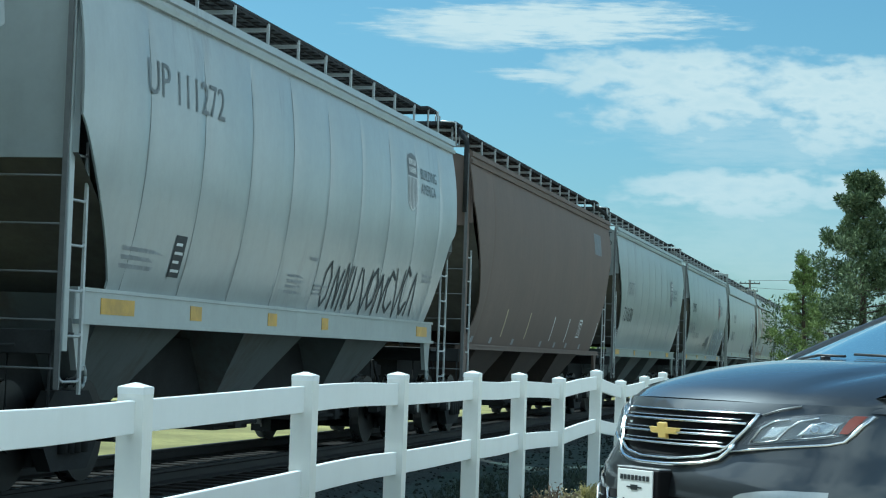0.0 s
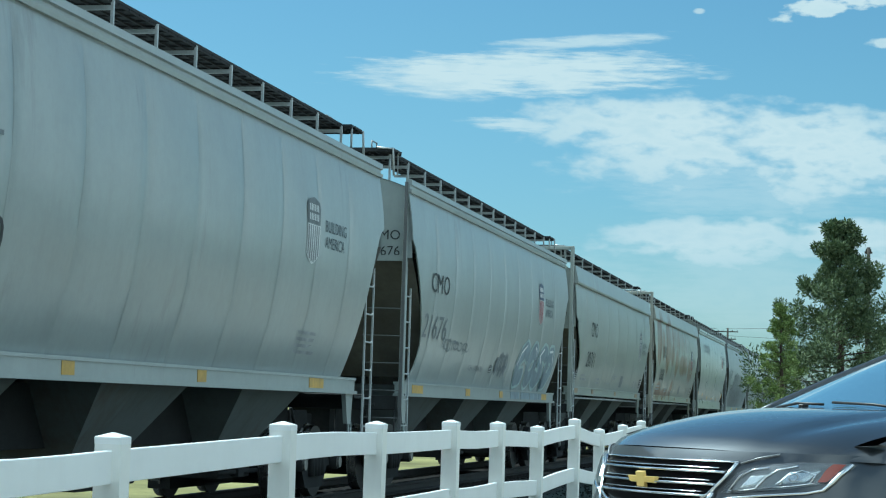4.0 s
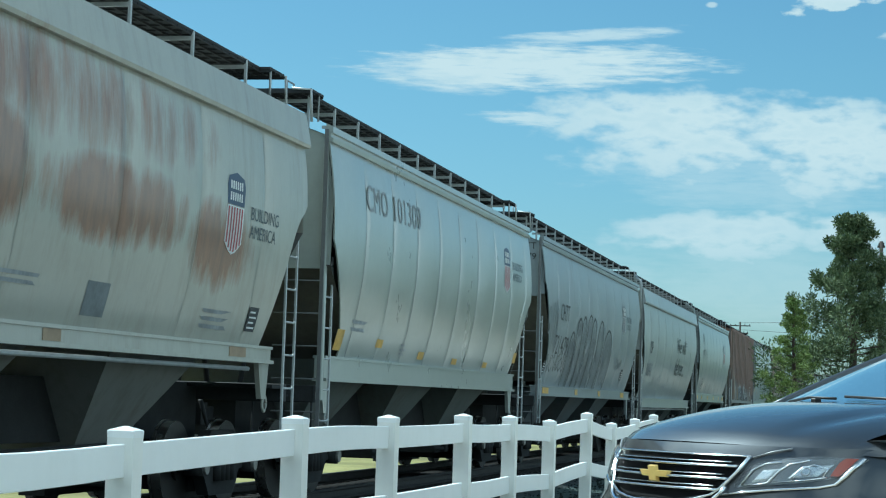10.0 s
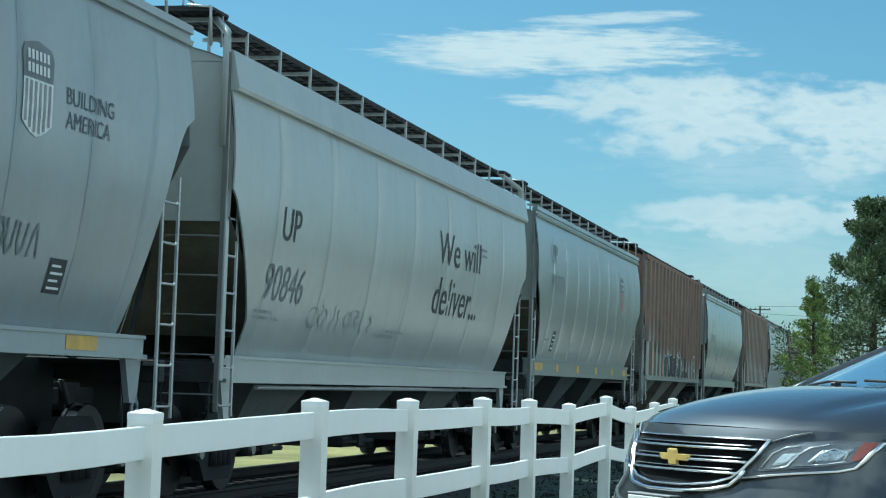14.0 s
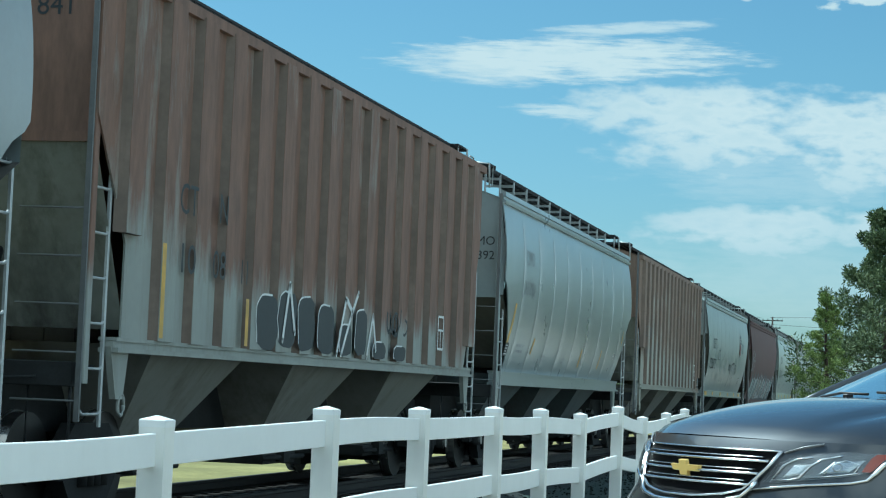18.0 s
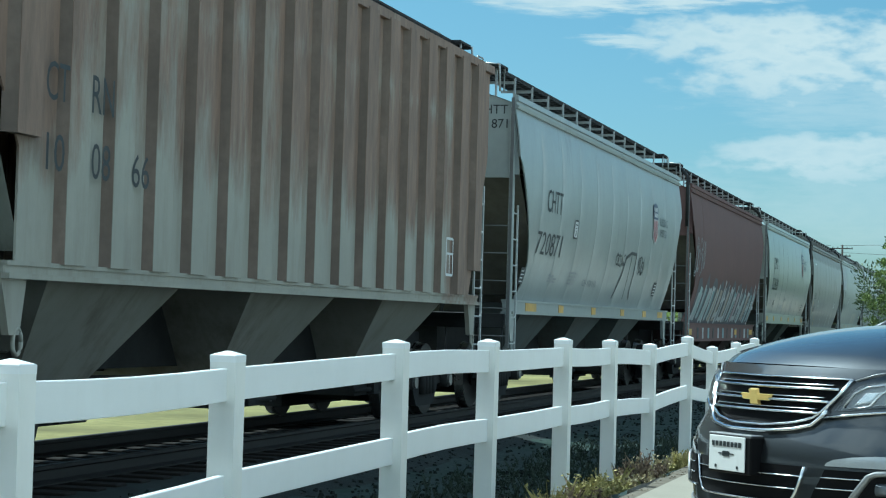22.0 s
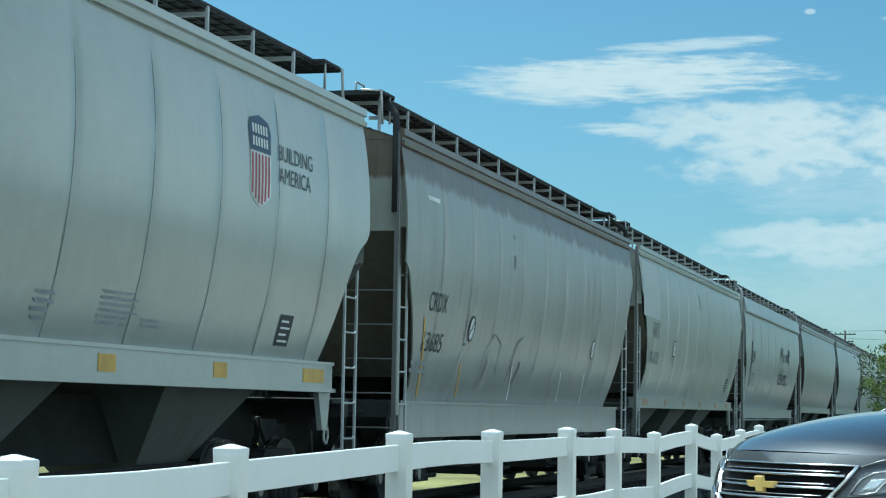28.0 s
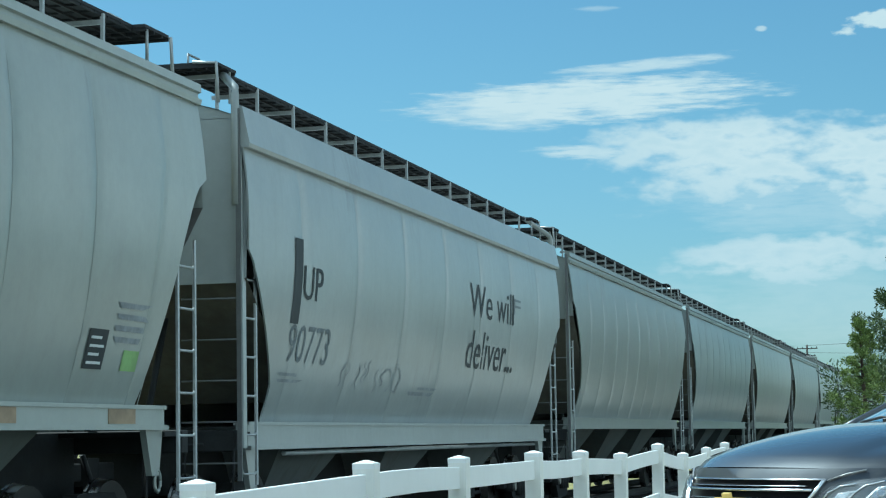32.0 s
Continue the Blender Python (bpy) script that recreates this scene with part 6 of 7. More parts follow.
# ---- trees, poles and far woods ----
def pine(name, x, y, tall, wide, seed, mat, label, low=0.06, limbs=66, tufts=210):
    """A pine: tapered trunk, whorled limbs that droop and lift, and needle tufts round every limb."""
    r = random.Random(seed)
    tree = tagged(new(name), label, "tree")
    tree.matrix_basis = pose(x, y, -0.2)
    b = Buf().tube([(0, 0, 0), (0.06, 0.02, tall * 0.4), (-0.03, 0.05, tall * 0.75), (0, 0, tall)], [tall * 0.022, tall * 0.016, tall * 0.008, 0.02], 8)
    part("trunk", b, M["bark"], tree)
    crown = Buf()
    for i in range(limbs):
        f = low + (0.98 - low) * (i + r.random() * 0.6) / limbs
        z0 = tall * f
        reach = wide * ((1 - f) ** 0.95 * 1.08 + 0.03) * r.uniform(0.5, 1.1)
        a = i * 2.4 + r.uniform(-0.5, 0.5)
        lift = r.uniform(0.05, 0.42) * reach
        pts = [(0, 0, z0), (reach * 0.5 * math.cos(a), reach * 0.5 * math.sin(a), z0 + lift * 0.25), (reach * math.cos(a), reach * math.sin(a), z0 + lift)]
        part("limb", Buf().tube(pts, [0.035 * tall / 9, 0.02 * tall / 9, 0.006], 5), M["bark"], tree)
        # needle clumps along the limb, ragged and apart from one another
        for q in (0.42, 0.68, 0.88, 1.02):
            hub = Vector((reach * q * math.cos(a) + r.gauss(0, 0.05) * wide, reach * q * math.sin(a) + r.gauss(0, 0.05) * wide, z0 + lift * q * q + r.gauss(0.04, 0.03) * wide))
            girth = wide * r.uniform(0.09, 0.16) * (0.4 + 0.8 * (1 - f))
            for k in range(tufts):
                out = Vector((r.gauss(0, 1), r.gauss(0, 1), r.gauss(0.1, 0.75))).normalized()
                c = hub + out * girth * r.random() ** 0.4
                size = r.uniform(0.09, 0.17) * tall / 9
                d = (out + Vector((r.gauss(0, 0.5), r.gauss(0, 0.5), r.gauss(0.5, 0.5)))).normalized() * size
                s = Vector((r.gauss(0, 1), r.gauss(0, 1), r.gauss(0, 1))).cross(d).normalized() * size * 0.17
                crown.face([c - s, c + d * 0.6 - s * 0.8, c + d, c + d * 0.6 + s * 0.8, c + s])
    part("crown", crown, mat, tree)
    return tree


def far_woods():
    r = random.Random(7)
    b = Buf()
    for i in range(5200):
        y = r.uniform(380, 520)
        x = r.uniform(-70, 60)
        top = 3.2 + 2.2 * (noise.noise((x * 0.09, 4, 0)) + 0.5)
        z = top * r.random() ** 0.6
        s = r.uniform(0.3, 0.8)
        d = Vector((r.gauss(0, 1), r.gauss(0, 1), r.gauss(0, 1))).normalized() * s
        e = Vector((r.gauss(0, 1), r.gauss(0, 1), r.gauss(0, 1))).normalized() * s
        c = Vector((x, y, z))
        b.face([c - d, c - e, c + d, c + e])
    tagged(part("far_woods", b, M["leaves"], None), "far band of green trees at the horizon", "trees", kind="stuff")


def utility_pole(x, y, tall, label, arms=((0.45, 1.25), (1.35, 1.0))):
    pole = tagged(new("utility_pole"), label, "utility pole", "utility poles along the line")
    pole.matrix_basis = pose(x, y, -0.3)
    part("pole", Buf().tube([(0, 0, 0), (0, 0, tall)], [0.16, 0.11], 10), M["pole_wood"], pole)
    for dz, w in arms:
        arm = part("crossarm", Buf().box(-w, w, -0.06, 0.06, tall - dz - 0.06, tall - dz + 0.06), M["pole_wood"], pole)
        for xx in (-w + 0.1, -w * 0.45, w * 0.45, w - 0.1):
            part("insulator", Buf().tube([(xx, 0, tall - dz + 0.05), (xx, 0, tall - dz + 0.22)], [0.045, 0.035], 8), M["dark_steel"], arm)
    return pole


def wires():
    b = Buf()
    for x0, z0, x1, z1 in ((-17.2, 11.3, 30, 14.5), (-17.2, 10.5, 30, 11.2), (-18.3, 11.3, -60, 12.5)):
        pts = [(x0 + (x1 - x0) * q, 245 - 100 * q, z0 + (z1 - z0) * q - 2.0 * math.sin(math.pi * q)) for q in span(0, 1, 16)]
        b.tube(pts, 0.018, 4)
    tagged(part("overhead_wires", b, M["dark_steel"], None), "thin dark overhead wires", "wires", kind="stuff")


pine("pine_tree", -1.25, 80, 8.9, 4.0, 5, M["needles"], "dark green pine tree with an uneven crown")
pine("leafy_tree", -3.2, 74, 5.4, 1.7, 9, M["leaves"], "young bright green tree beside the pine", 0.12, 44, 110)
pine("pine_tree", 4.6, 86, 8.2, 3.2, 15, M["needles"], "dark green pine tree behind the parked car")
utility_pole(-17.3, 250, 11.9, "distant wooden utility pole with two crossarms")
utility_pole(-0.3, 118, 11.2, "wooden utility pole behind the pine tree", ((0.3, 0.22),))
far_woods()
wires()

# ---- the parked car ----
def car_paint():
    m = plain("metallic_grey", (0.058, 0.063, 0.070), 0.42, 0.9, vary=0.04, grain=60.0, bump=0.0, coat=1.0, soft=1.0)
    m.node_tree.nodes["Principled BSDF"].inputs["Coat IOR"].default_value = 1.6
    return m


M["body_paint"] = car_paint()
M["chrome"] = plain("chrome", (0.80, 0.81, 0.82), 0.12, 1.0, vary=0.02, bump=0.0)
M["black_plastic"] = plain("black_plastic", (0.012, 0.012, 0.013), 0.5, vary=0.1, bump=0.05)
M["gold"] = plain("gold", (0.86, 0.62, 0.20), 0.35, 0.5, vary=0.06, bump=0.0)
M["grille_black"] = plain("grille_black", (0.004, 0.004, 0.005), 0.6, vary=0.1, bump=0.0, spec=0.15)
M["lamp_pale"] = plain("lamp_pale", (0.55, 0.57, 0.58), 0.25, 0.3, vary=0.15, grain=25.0, bump=0.1, coat=1.0)
M["lamp_bowl"] = plain("lamp_bowl", (0.42, 0.46, 0.49), 0.2, 0.8, vary=0.25, grain=30.0, bump=0.3)
M["amber"] = plain("amber", (0.38, 0.06, 0.03), 0.2, vary=0.1, bump=0.0, coat=0.8)
M["lamp_inner"] = plain("lamp_inner", (0.15, 0.165, 0.18), 0.3, 0.2, vary=0.2, grain=25.0, bump=0.1)
M["lower_trim"] = plain("lower_trim", (0.30, 0.31, 0.32), 0.4, 0.4, vary=0.05, bump=0.0)
M["tyre"] = plain("tyre", (0.018, 0.018, 0.018), 0.85, vary=0.2)
M["plate_white"] = plain("plate_white", (0.72, 0.73, 0.72), 0.4, vary=0.05, bump=0.0)


def glass_mat(name, tint, rough=0.02, ior=1.5, clear=1.0):
    m = bpy.data.materials.new(name)
    m.use_nodes = True
    b = m.node_tree.nodes["Principled BSDF"]
    b.inputs["Base Color"].default_value = (*tint, 1)
    b.inputs["Roughness"].default_value = rough
    b.inputs["Transmission Weight"].default_value = clear
    b.inputs["IOR"].default_value = ior
    return m


M["windscreen"] = glass_mat("windscreen", (0.10, 0.20, 0.25), 0.03, 2.0, 0.6)
M["lens"] = glass_mat("lens", (0.95, 0.97, 0.98))


def plan(x):
    """How far the front lies back at a distance x from the middle."""
    a = min(abs(x) / 0.985, 1.0)
    return -0.46 * a ** 2 - 0.27 * a ** 8


def nose(x, z):
    """Surface of the front bumper and grille: y at (x, z)."""
    pts = [(0.28, -0.12), (0.33, -0.02), (0.40, 0.03), (0.52, 0.045), (0.66, 0.04), (0.74, 0.02), (0.80, -0.03), (0.95, -0.085), (1.02, -0.12), (1.06, -0.17)]
    for (a, ya), (b, yb) in zip(pts, pts[1:]):
        if z <= b:
            k = max(0.0, (z - a) / (b - a))
            break
    else:
        ya, yb, k = pts[-1][1], pts[-1][1], 0
    return plan(x) + ya + (yb - ya) * k


def side_x(z):
    """Half width at a height."""
    pts = [(0.16, 0.94), (0.30, 0.985), (0.55, 0.995), (0.72, 0.99), (0.80, 0.965), (0.86, 0.93), (0.98, 0.92), (1.10, 0.88), (1.20, 0.80)]
    for (a, xa), (b, xb) in zip(pts, pts[1:]):
        if z <= b:
            return xa + (xb - xa) * max(0.0, (z - a) / (b - a))
    return 0.80


HOOD_LEN = 1.40


def hood(u, v):
    """u across from -1 to 1, v back from the lip (0) to the windscreen (1)."""
    x = u * (0.78 + 0.06 * v)
    lip = nose(x, 1.03) + 0.0
    back = -HOOD_LEN - 0.10 * (1 - u * u) * -1 - 0.12 * u * u
    y = lip + (back - lip) * v
    crown = 1.035 + 0.19 * math.sin(min(1.0, v * 1.05) * math.pi / 2) ** 0.62 * (1 - 0.05 * u * u)
    z = crown - 0.03 * abs(u) ** 3.0 - 0.016 * math.exp(-((abs(u) - 0.66) / 0.08) ** 2) * min(1.0, v * 3)
    return (x, y, z)


def facing(x, z, off):
    return (x, nose(x, z) + off, z)


def strip(pts, w, off, thick=0.012, surface=facing):
    """A moulding along (x, z) points on the front."""
    b = Buf()
    rings = []
    for i, (x, z) in enumerate(pts):
        x0, z0 = pts[max(i - 1, 0)]
        x1, z1 = pts[min(i + 1, len(pts) - 1)]
        l = math.hypot(x1 - x0, z1 - z0) or 1
        nx, nz = -(z1 - z0) / l * w / 2, (x1 - x0) / l * w / 2
        rings.append([surface(x - nx, z - nz, off), surface(x - nx * 0.5, z - nz * 0.5, off + thick), surface(x + nx * 0.5, z + nz * 0.5, off + thick), surface(x + nx, z + nz, off)])
    b.loft(rings, caps=True, smooth=True)
    return b


def plate_on(outline, off, nx=10, surface=facing):
    """A panel on the front inside an outline given as rows of (z, x left, x right)."""
    b = Buf()
    b.sheet(lambda i, k: surface(outline[i][1] + (outline[i][2] - outline[i][1]) * k, outline[i][0], off), range(len(outline)), span(1, 0, nx))
    return b


def build_suv():
    car = tagged(new("parked_car"), "dark metallic grey family car parked on the concrete", "car")
    P = M["body_paint"]
    # front, hood, wings
    part("front_bumper", Buf().sheet(lambda x, z: facing(x * side_x(z) / 0.985, z, 0), [0.985 * math.sin(a) for a in span(-math.pi / 2, math.pi / 2, 44)], [0.40, 0.44, 0.52, 0.6, 0.66, 0.73, 0.8, 0.87, 0.95, 0.99, 1.03]), P, car)
    part("bumper_apron", Buf().sheet(lambda x, z: facing(x * side_x(z) / 0.985, z, 0.002), [0.985 * math.sin(a) for a in span(-math.pi / 2, math.pi / 2, 44)], [0.28, 0.305, 0.33, 0.36, 0.40]), M["black_plastic"], car, "dark lower apron of the bumper")
    part("hood", Buf().sheet(hood, span(-1, 1, 36), span(0, 1, 22)), P, car)
    for sx in (-1, 1):
        def wing(v, k, sx=sx):
            y0 = nose(0.985, 0.8)
            y = y0 + (-1.62 - y0) * v
            if k < 0.75:
                z = 0.30 + (0.98 - 0.30) * k / 0.75
                x = side_x(z)
            else:
                q = (k - 0.75) / 0.25
                hx, hy, hz = hood(1.0, v)
                z = 0.98 + (hz - 0.98) * math.sin(q * math.pi / 2)
                x = side_x(0.98) + (hx - side_x(0.98)) * (1 - math.cos(q * math.pi / 2))
                y = y * (1 - q * q) + hy * q * q
            arch = ((y + 1.02) / 0.43) ** 2
            if arch < 1:
                z = max(z, 0.35 + 0.43 * math.sqrt(1 - arch))
                x = max(x, side_x(z)) + 0.008
            return (sx * x, y, z)
        part("wing", Buf().sheet(wing, span(0, 1, 40) if sx < 0 else span(1, 0, 40), span(0, 1, 16)), P, car)
        # flank, doors and cabin
        b = Buf()
        b.sheet(lambda y, z: (sx * (side_x(z) + 0.0), y, z), span(-1.62, -4.7, 20) if sx < 0 else span(-4.7, -1.62, 20), [0.24, 0.35, 0.5, 0.65, 0.8, 0.95, 1.05])
        part("flank", b, P, car)
        for y in (-1.02, -4.04):
            wheel = Buf().disc((0, 0, 0), 0, 0.20, 0.37, 0.12, 28)
            w = part("wheel", wheel, M["tyre"], car, at=pose(sx * 0.84, y, 0.37))
            rim = Buf().disc((0, 0, 0), 0, 0.06, 0.24, 0.10, 24)
            for j in range(5):
                a = j * 1.2566
                rim.tube([(sx * 0.10, 0.05 * math.cos(a), 0.05 * math.sin(a)), (sx * 0.125, 0.22 * math.cos(a), 0.22 * math.sin(a))], 0.03, 6)
            part("rim", rim, M["lower_trim"], w)
    # cabin: windscreen, pillars, roof, side glass, tail
    base = [hood(u, 1.0) for u in span(-1, 1, 12)]
    roof_y = -2.5

    def screen(u, v):
        hx, hy, hz = hood(u, 1.0)
        tx, tz = u * 0.60, 1.72 - 0.06 * u * u
        ty = roof_y - 0.16 * u * u
        k = v
        return (hx * (1 - k) + tx * k, (hy + 0.13) * (1 - k) + ty * k + 0.05 * math.sin(math.pi * k), hz * (1 - k) + tz * k - 0.005)
    ws = part("windscreen", Buf().sheet(screen, span(-0.96, 0.96, 16), span(0, 1, 12)), M["windscreen"], car)
    ws.visible_shadow = False
    for sx in (-1, 1):
        b = Buf()
        edge = [screen(sx * 0.97, v) for v in span(0, 1, 10)]
        b.tube([(x + sx * 0.015, y, z) for x, y, z in edge], 0.018, 8)
        part("pillar", b, P, car)
        def glass(v, k, sx=sx):
            y = -1.45 - 3.0 * v
            zt = 1.68 if v > 0.36 else 1.12 + 0.56 * v / 0.36
            return (sx * (0.86 - 0.25 * k * (zt - 1.04) / 0.66), y, 1.04 + (zt - 1.04) * k)
        part("side_glass", Buf().sheet(glass, span(0, 1, 14) if sx < 0 else span(1, 0, 14), span(0, 1, 5)), M["dark_glass"], car)
        m = Buf().loft([[(sx * (0.93 + 0.26 * q), -1.55 - 0.05 * q + dy, 1.12 + dz) for dy, dz in ((-0.06, -0.07), (0.06, -0.07), (0.06, 0.08), (-0.06, 0.08))] for q in (0, 0.4, 1.0)], caps=True)
        part("mirror", m, P, car)
    part("roof", Buf().sheet(lambda u, v: (u * 0.62, roof_y - 0.16 * u * u - 2.15 * v, 1.725 - 0.07 * u * u + 0.03 * math.sin(v * 2.6)), span(-1, 1, 12), span(0, 1, 12)), P, car)
    part("tail", Buf().sheet(lambda u, v: (u * (0.62 + 0.33 * v), -4.65 - 0.22 * v, 1.68 - 1.35 * v), span(-1, 1, 8), span(1, 0, 6)), P, car)
    part("dashboard", Buf().sheet(lambda u, v: (u * 0.75, -1.28 - 0.5 * v, 1.12 - 0.12 * v), span(-1, 1, 6), span(0, 1, 4)), M["black_plastic"], car)
    part("underbody", Buf().box(-0.86, 0.86, -4.6, -0.55, 0.2, 0.9), M["black_plastic"], car)
    # grille
    rows = [(0.798, -0.14, 0.14), (0.808, -0.22, 0.22), (0.826, -0.335, 0.335), (0.852, -0.388, 0.388), (0.92, -0.44, 0.44), (0.985, -0.475, 0.475)]
    part("grille", plate_on(rows, 0.004, 24), M["grille_black"], car, "black radiator grille with chrome bars")
    for z, w in ((0.944, 0.438), (0.892, 0.41), (0.845, 0.383)):
        part("grille_bar", strip([(x, z) for x in span(-w, w, 24)], 0.015, 0.006, 0.024), M["chrome"], car, "chrome grille bar")
        part("grille_bar", strip([(x, z + 0.016) for x in span(-w * 0.93, w * 0.93, 24)], 0.006, 0.006, 0.016), M["chrome"], car, "thin upper edge of a chrome grille bar")
    inner = [(0.478, 0.985), (0.444, 0.92), (0.394, 0.856), (0.36, 0.826), (0.28, 0.803), (0.16, 0.790)]
    outer = [(0.410, 0.86), (0.396, 0.835), (0.362, 0.796), (0.287, 0.777), (0.17, 0.765)]
    for line, mid, w, name in ((inner, 0.786, 0.014, "grille_frame"), (outer, 0.762, 0.020, "grille_surround")):
        ring = [(-x, z) for x, z in line] + [(x, mid) for x in span(-0.10, 0.10, 6)] + line[::-1]
        part(name, strip(ring, w, 0.004, 0.022), M["chrome"], car, "bright chrome moulding round the grille")
    part("hood_lip", strip([(x, 0.986) for x in span(-0.475, 0.475, 30)], 0.009, 0.004, 0.014), M["chrome"], car)
    bow = [(-0.108, -0.014), (-0.036, -0.014), (-0.042, -0.035), (0.024, -0.035), (0.030, -0.014), (0.096, -0.014), (0.122, 0.014), (0.036, 0.014), (0.042, 0.035), (-0.024, 0.035), (-0.030, 0.014), (-0.128, 0.014)]
    b = Buf().loft([[(x * 0.88, nose(0, 0.89) + 0.02 + plan(x), 0.896 + z) for x, z in bow[::-1]], [(x * 0.82, nose(0, 0.89) + 0.036 + plan(x), 0.896 + z * 0.84) for x, z in bow[::-1]]], caps=True)
    part("emblem", b, M["gold"], car, "plain gold cross-shaped badge")
    # lamps
    for sx in (-1, 1):
        rows = [(0.860, 0.452, 0.50), (0.875, 0.457, 0.60), (0.890, 0.463, 0.70), (0.910, 0.473, 0.785), (0.935, 0.486, 0.812), (0.958, 0.52, 0.826), (0.978, 0.585, 0.836), (0.996, 0.71, 0.842)]
        if sx < 0:
            rows = [(z, -b_, -a_) for z, a_, b_ in rows]
        lamp = part("headlamp", plate_on(rows, 0.006, 18), M["lamp_inner"], car, "clear angular headlamp with silver inside")
        for line in (((0.47, 0.872), (0.50, 0.935), (0.545, 0.962), (0.60, 0.972)), ((0.47, 0.872), (0.54, 0.876), (0.575, 0.885), (0.605, 0.935), (0.64, 0.965), (0.70, 0.982)),
                     ((0.60, 0.887), (0.70, 0.900), (0.765, 0.915)), ((0.66, 0.90), (0.68, 0.945), (0.72, 0.965), (0.765, 0.95), (0.755, 0.915))):
            part("lamp_line", strip([(sx * x, z) for x, z in line], 0.007, 0.008, 0.008), M["chrome"], lamp)
        for x0, x1, z0, z1, rake in ((0.505, 0.575, 0.885, 0.945, 0.035), (0.64, 0.735, 0.905, 0.968, 0.04)):
            four = [(x0, z0), (x1, z0 + 0.012), (x1 + rake, z1), (x0 + rake, z1 - 0.008)]
            b = Buf().loft([[facing(sx * x, z, 0.008) for x, z in four], [facing(sx * (x * 0.7 + (x0 + x1 + rake) * 0.15), z * 0.7 + (z0 + z1) * 0.15, 0.016) for x, z in four]], caps=True)
            part("reflector", b, M["lamp_bowl"], lamp)
        for cx, cz, rad in ((0.70, 0.935, 0.016),):
            b = Buf()
            ring_at = lambda q, off: [facing(sx * (cx + q * math.cos(k)), cz + q * math.sin(k), off) for k in span(0, 2 * math.pi, 14)[:-1]]
            b.loft([ring_at(rad, 0.008), ring_at(rad, 0.016), ring_at(rad * 0.85, 0.016), ring_at(rad * 0.5, 0.008)], caps=True, smooth=True)
            part("reflector", b, M["lower_trim"], lamp)
        lens = part("lens", plate_on(rows, 0.026, 18), M["lens"], lamp)
        lens.visible_shadow = False
        part("lamp_edge", strip([(sx * x, z) for x, z in ((0.397, 0.826), (0.50, 0.842), (0.612, 0.857), (0.70, 0.867), (0.755, 0.874), (0.797, 0.888), (0.815, 0.92), (0.828, 0.952), (0.85, 0.995))], 0.014, 0.006, 0.016), M["chrome"], lamp)
        part("hood_seam", strip([(sx * x, z) for x, z in ((0.487, 0.982), (0.555, 1.008), (0.62, 1.024))], 0.008, 0.004, 0.008), M["lower_trim"], car)
        am = plate_on([(z, *sorted((sx * x0, sx * x1))) for z, x0, x1 in ((0.92, 0.783, 0.806), (0.95, 0.790, 0.822), (0.975, 0.797, 0.832), (0.993, 0.808, 0.840))], 0.029, 4)
        part("marker_lamp", am, M["amber"], lamp, "amber-red side marker lamp")
        # fog lamp pocket
        rows = [(0.497, 0.41, 0.74), (0.53, 0.425, 0.77), (0.58, 0.452, 0.79), (0.622, 0.47, 0.80)]
        if sx < 0:
            rows = [(z, -b_, -a_) for z, a_, b_ in rows]
        pocket = part("fog_pocket", plate_on(rows, 0.004, 12), M["grille_black"], car)
        part("fog_bar", strip([(sx * x, 0.590) for x in span(0.462, 0.615, 5)], 0.007, 0.006, 0.010), M["chrome"], pocket)
        part("fog_bar", strip([(sx * x, 0.546) for x in span(0.445, 0.60, 5)], 0.007, 0.006, 0.010), M["chrome"], pocket)
        frame_line = [(0.402, 0.494), (0.48, 0.494), (0.567, 0.496), (0.64, 0.497), (0.705, 0.503), (0.745, 0.53), (0.775, 0.60)]
        part("fog_frame", strip([(sx * x, z) for x, z in frame_line], 0.012, 0.008, 0.014), M["chrome"], pocket)
        part("fog_bezel", strip([(sx * x, z) for x, z in ((0.582, 0.502), (0.612, 0.55), (0.648, 0.606), (0.672, 0.617), (0.72, 0.620), (0.78, 0.622))], 0.024, 0.008, 0.018), M["lower_trim"], pocket)
        part("fog_lamp", strip([(sx * x, 0.555) for x in (0.67, 0.70, 0.73)], 0.05, 0.006, 0.008), M["lamp_inner"], pocket)
        lamp_rows = [(0.637, 0.472, 0.79), (0.650, 0.480, 0.80), (0.664, 0.508, 0.80), (0.677, 0.575, 0.80), (0.686, 0.66, 0.80)]
        if sx < 0:
            lamp_rows = [(z, -b_, -a_) for z, a_, b_ in lamp_rows]
        part("driving_lamp", plate_on(lamp_rows, 0.008, 14), M["lamp_pale"], car, "narrow clear running lamp")
    # lower grille, plate, lip
    rows = [(0.480, -0.315, 0.315), (0.525, -0.35, 0.35), (0.58, -0.37, 0.37), (0.628, -0.385, 0.385)]
    part("lower_grille", plate_on(rows, 0.004, 14), M["grille_black"], car)
    for z, w in ((0.535, 0.345), (0.588, 0.37)):
        part("lower_bar", strip([(x, z) for x in span(-w, w, 16)], 0.007, 0.006, 0.010), M["chrome"], car)
    part("lower_frame", strip([(-0.387, 0.628), (-0.352, 0.525), (-0.33, 0.492), (-0.312, 0.480)] + [(x, 0.477) for x in span(-0.27, 0.27, 10)] + [(0.312, 0.480), (0.33, 0.492), (0.352, 0.525), (0.387, 0.628)], 0.012, 0.005, 0.014), M["chrome"], car)
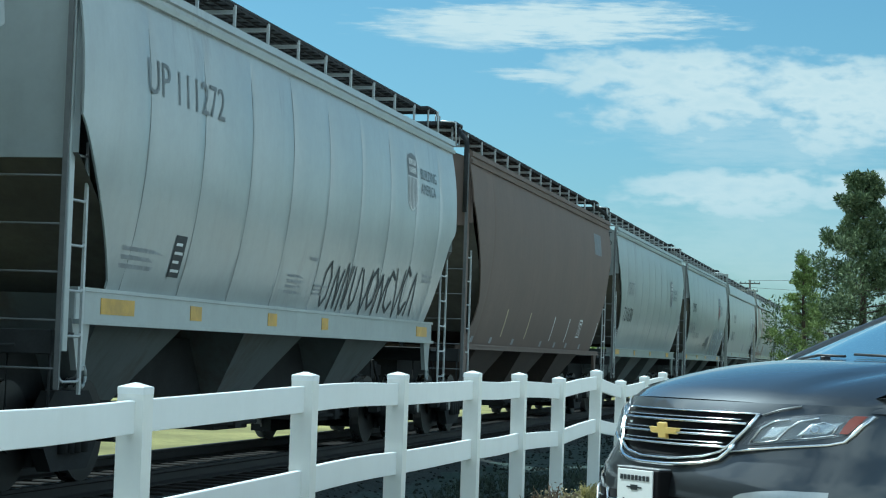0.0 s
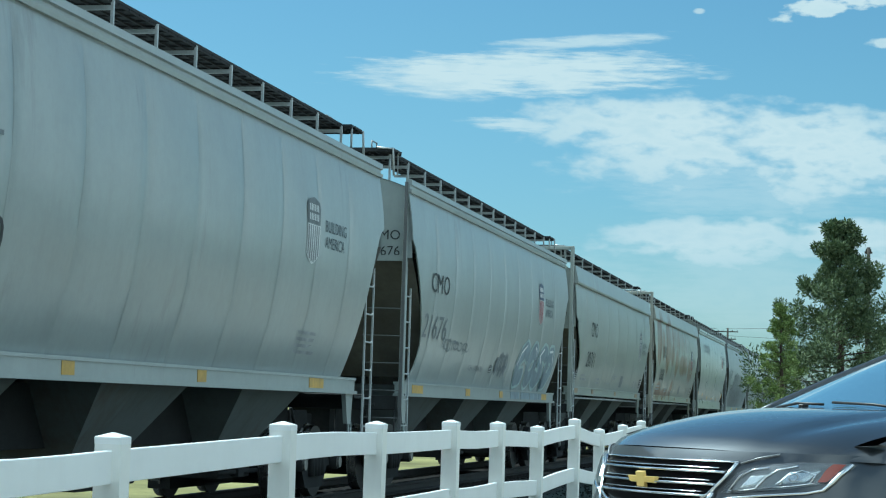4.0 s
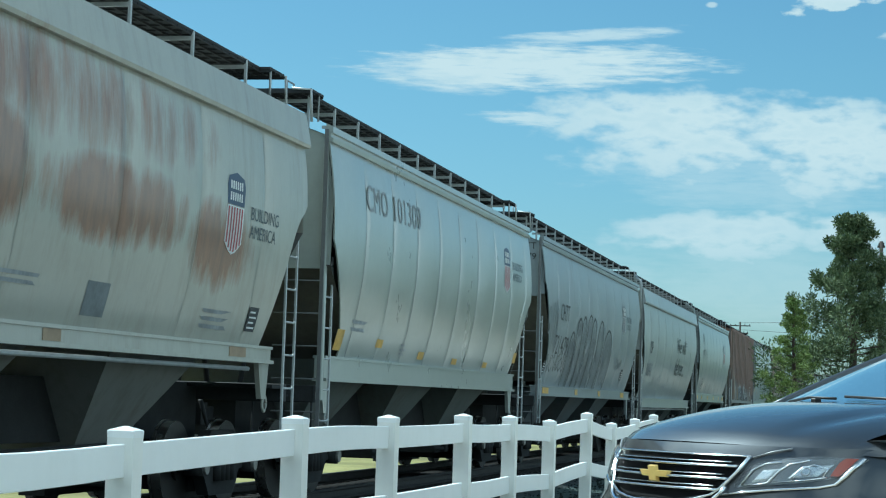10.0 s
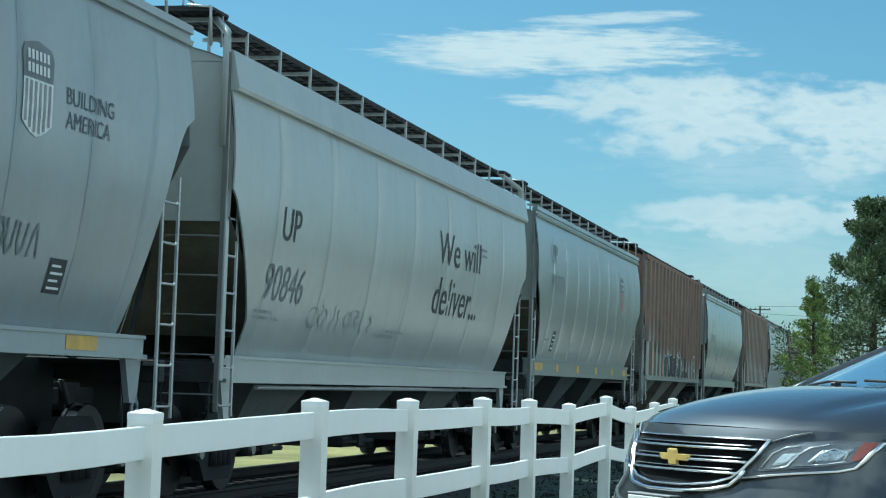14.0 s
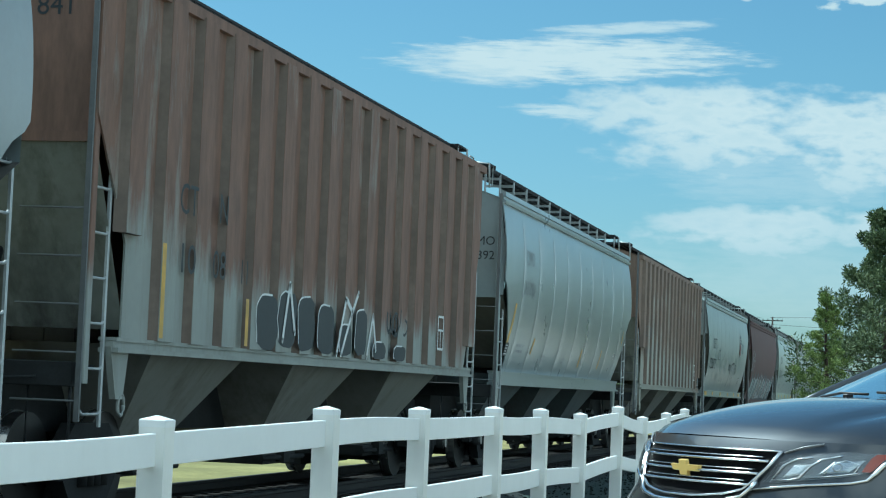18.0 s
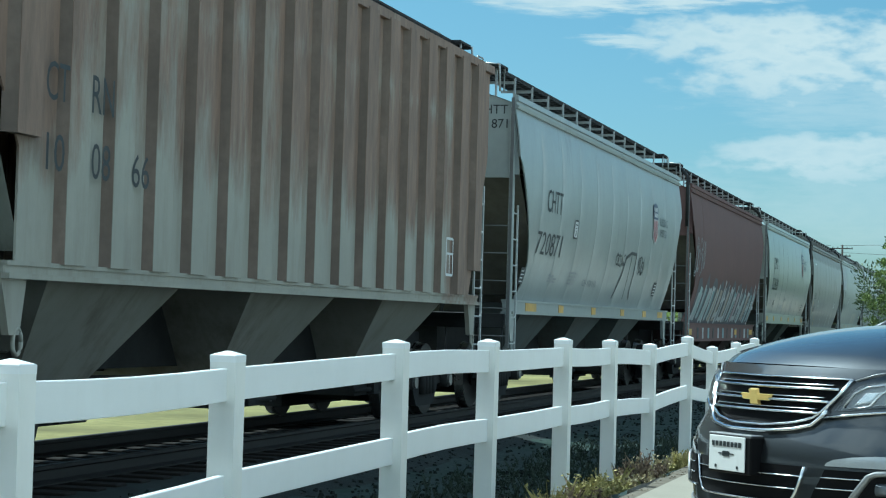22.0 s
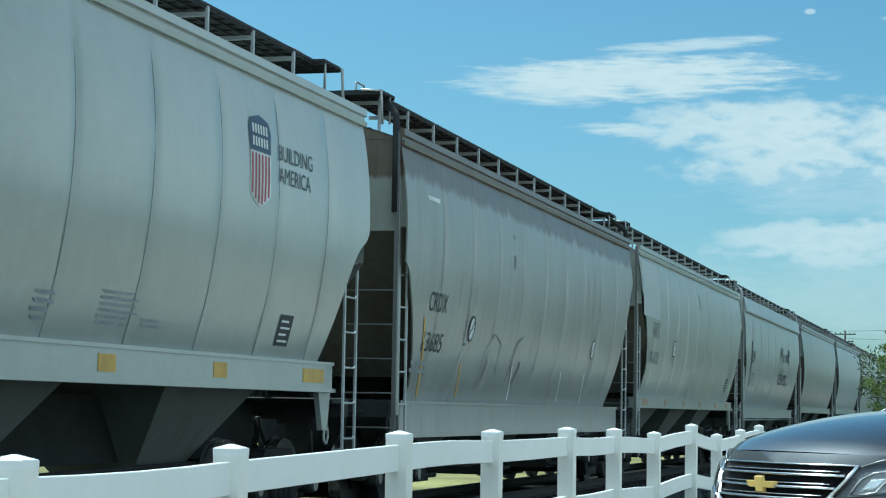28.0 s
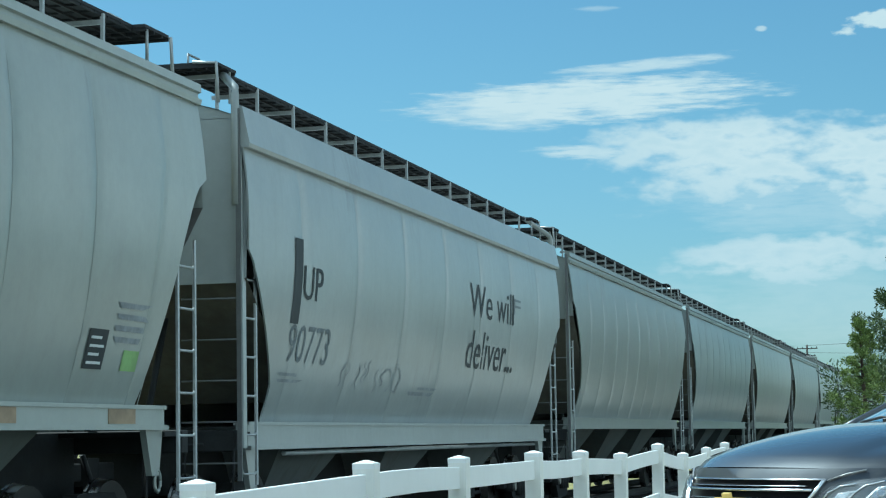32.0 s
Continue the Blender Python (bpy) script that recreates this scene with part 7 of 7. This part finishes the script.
    part("bumper_lip", strip([(x, 0.405 + 0.05 * x * x) for x in span(0.10, 0.93, 24)], 0.010, 0.004, 0.010), M["lower_trim"], car, "thin silver line along the bumper")
    yb = nose(0, 0.6)
    part("plate_shelf", Buf().box(-0.13, 0.19, yb - 0.07, yb + 0.03, 0.731, 0.738, 0.002), M["lower_trim"], car)
    holder = part("plate_holder", Buf().box(-0.145, 0.17, yb - 0.07, yb + 0.045, 0.572, 0.733, 0.006), M["grille_black"], car)
    pl = part("number_plate", Buf().box(-0.11, 0.155, yb + 0.046, yb + 0.052, 0.583, 0.728, 0.002), M["plate_white"], holder, "white dealer plate with dark bars")
    yb += 0.053
    b = Buf()
    for k in range(8):
        b.box(-0.085 + 0.028 * k, -0.085 + 0.028 * k + 0.019, yb, yb + 0.002, 0.684, 0.705)
    b.box(-0.03, 0.08, yb, yb + 0.002, 0.652, 0.657)
    b.box(0.0, 0.05, yb, yb + 0.002, 0.643, 0.665)
    for x in (-0.065, 0.095):
        b.box(x, x + 0.012, yb, yb + 0.002, 0.594, 0.606)
    tagged(part("plate_lettering", b, M["black_mark"], pl), kind="stuff")
    # washer jets and wipers
    for u, v in ((0.20, 0.84), (0.86, 0.82)):
        hx, hy, hz = hood(u, v)
        part("washer_jet", Buf().box(hx - 0.018, hx + 0.018, hy - 0.02, hy + 0.02, hz - 0.005, hz + 0.014, 0.004), M["black_plastic"], car)
    for x0, x1 in ((-0.60, 0.05), (0.10, 0.68)):
        p = [screen(x, 0.012 + 0.02 * q) for x, q in ((x0, 0), ((x0 + x1) / 2, 0.6), (x1, 1.0))]
        part("wiper", Buf().tube([(a, b_ + 0.012, c + 0.012) for a, b_, c in p], 0.007, 6), M["black_plastic"], car)
    part("cowl", Buf().sheet(lambda u, v: (hood(u, 1.0)[0], hood(u, 1.0)[1] + 0.14 - 0.24 * v, hood(u, 1.0)[2] - 0.004 + 0.01 * v), span(-0.98, 0.98, 12), [0, 1]), M["black_plastic"], car)
    return car


M["dark_glass"] = plain("dark_glass", (0.012, 0.015, 0.016), 0.05, vary=0.0, bump=0.0)
suv = build_suv()
SUV_AT = (-1.03, 9.12, 47.0)         # place of the nose and the turn of its heading
a = radians(SUV_AT[2])
suv.matrix_basis = pose(SUV_AT[0], SUV_AT[1], 0.0, 0, 0, 180 - SUV_AT[2]) @ Matrix.Diagonal((1, 1, 1.055, 1))


# ---- movement ----
def rolled(t):
    for (a, sa), (b, sb) in zip(ROLLED, ROLLED[1:]):
        if a <= t <= b:
            return sa + (sb - sa) * (t - a) / (b - a)
    return ROLLED[-1][1]


def motions():
    for car, mid in CARS:
        walk(car, [(t, pose(TRACK_X, mid - s, RAIL_Z)) for t, s in ROLLED])
    # wheels turn as the train rolls: fine steps while a truck passes the fence
    for w, mid, dy in WHEELS:
        seen = [t / 15 for t in range(0, 481) if 12 < mid - rolled(t / 15) < 40]
        rows = {0.0: 0.0, 32.0: 0.0}
        turn = 0.0
        last = None
        for t in seen[:60]:
            if last is not None:
                turn += degrees((rolled(t) - rolled(last)) / 0.50)
            rows[round(t, 4)] = turn
            last = t
        end = turn
        for t in rows:
            if last is not None and t > last:
                rows[t] = end
        walk(w, [(t, pose(0, dy, 0.50, rows[t], 0, 0)) for t in sorted(rows)])


def degrees(r):
    return r * 180 / math.pi


motions()
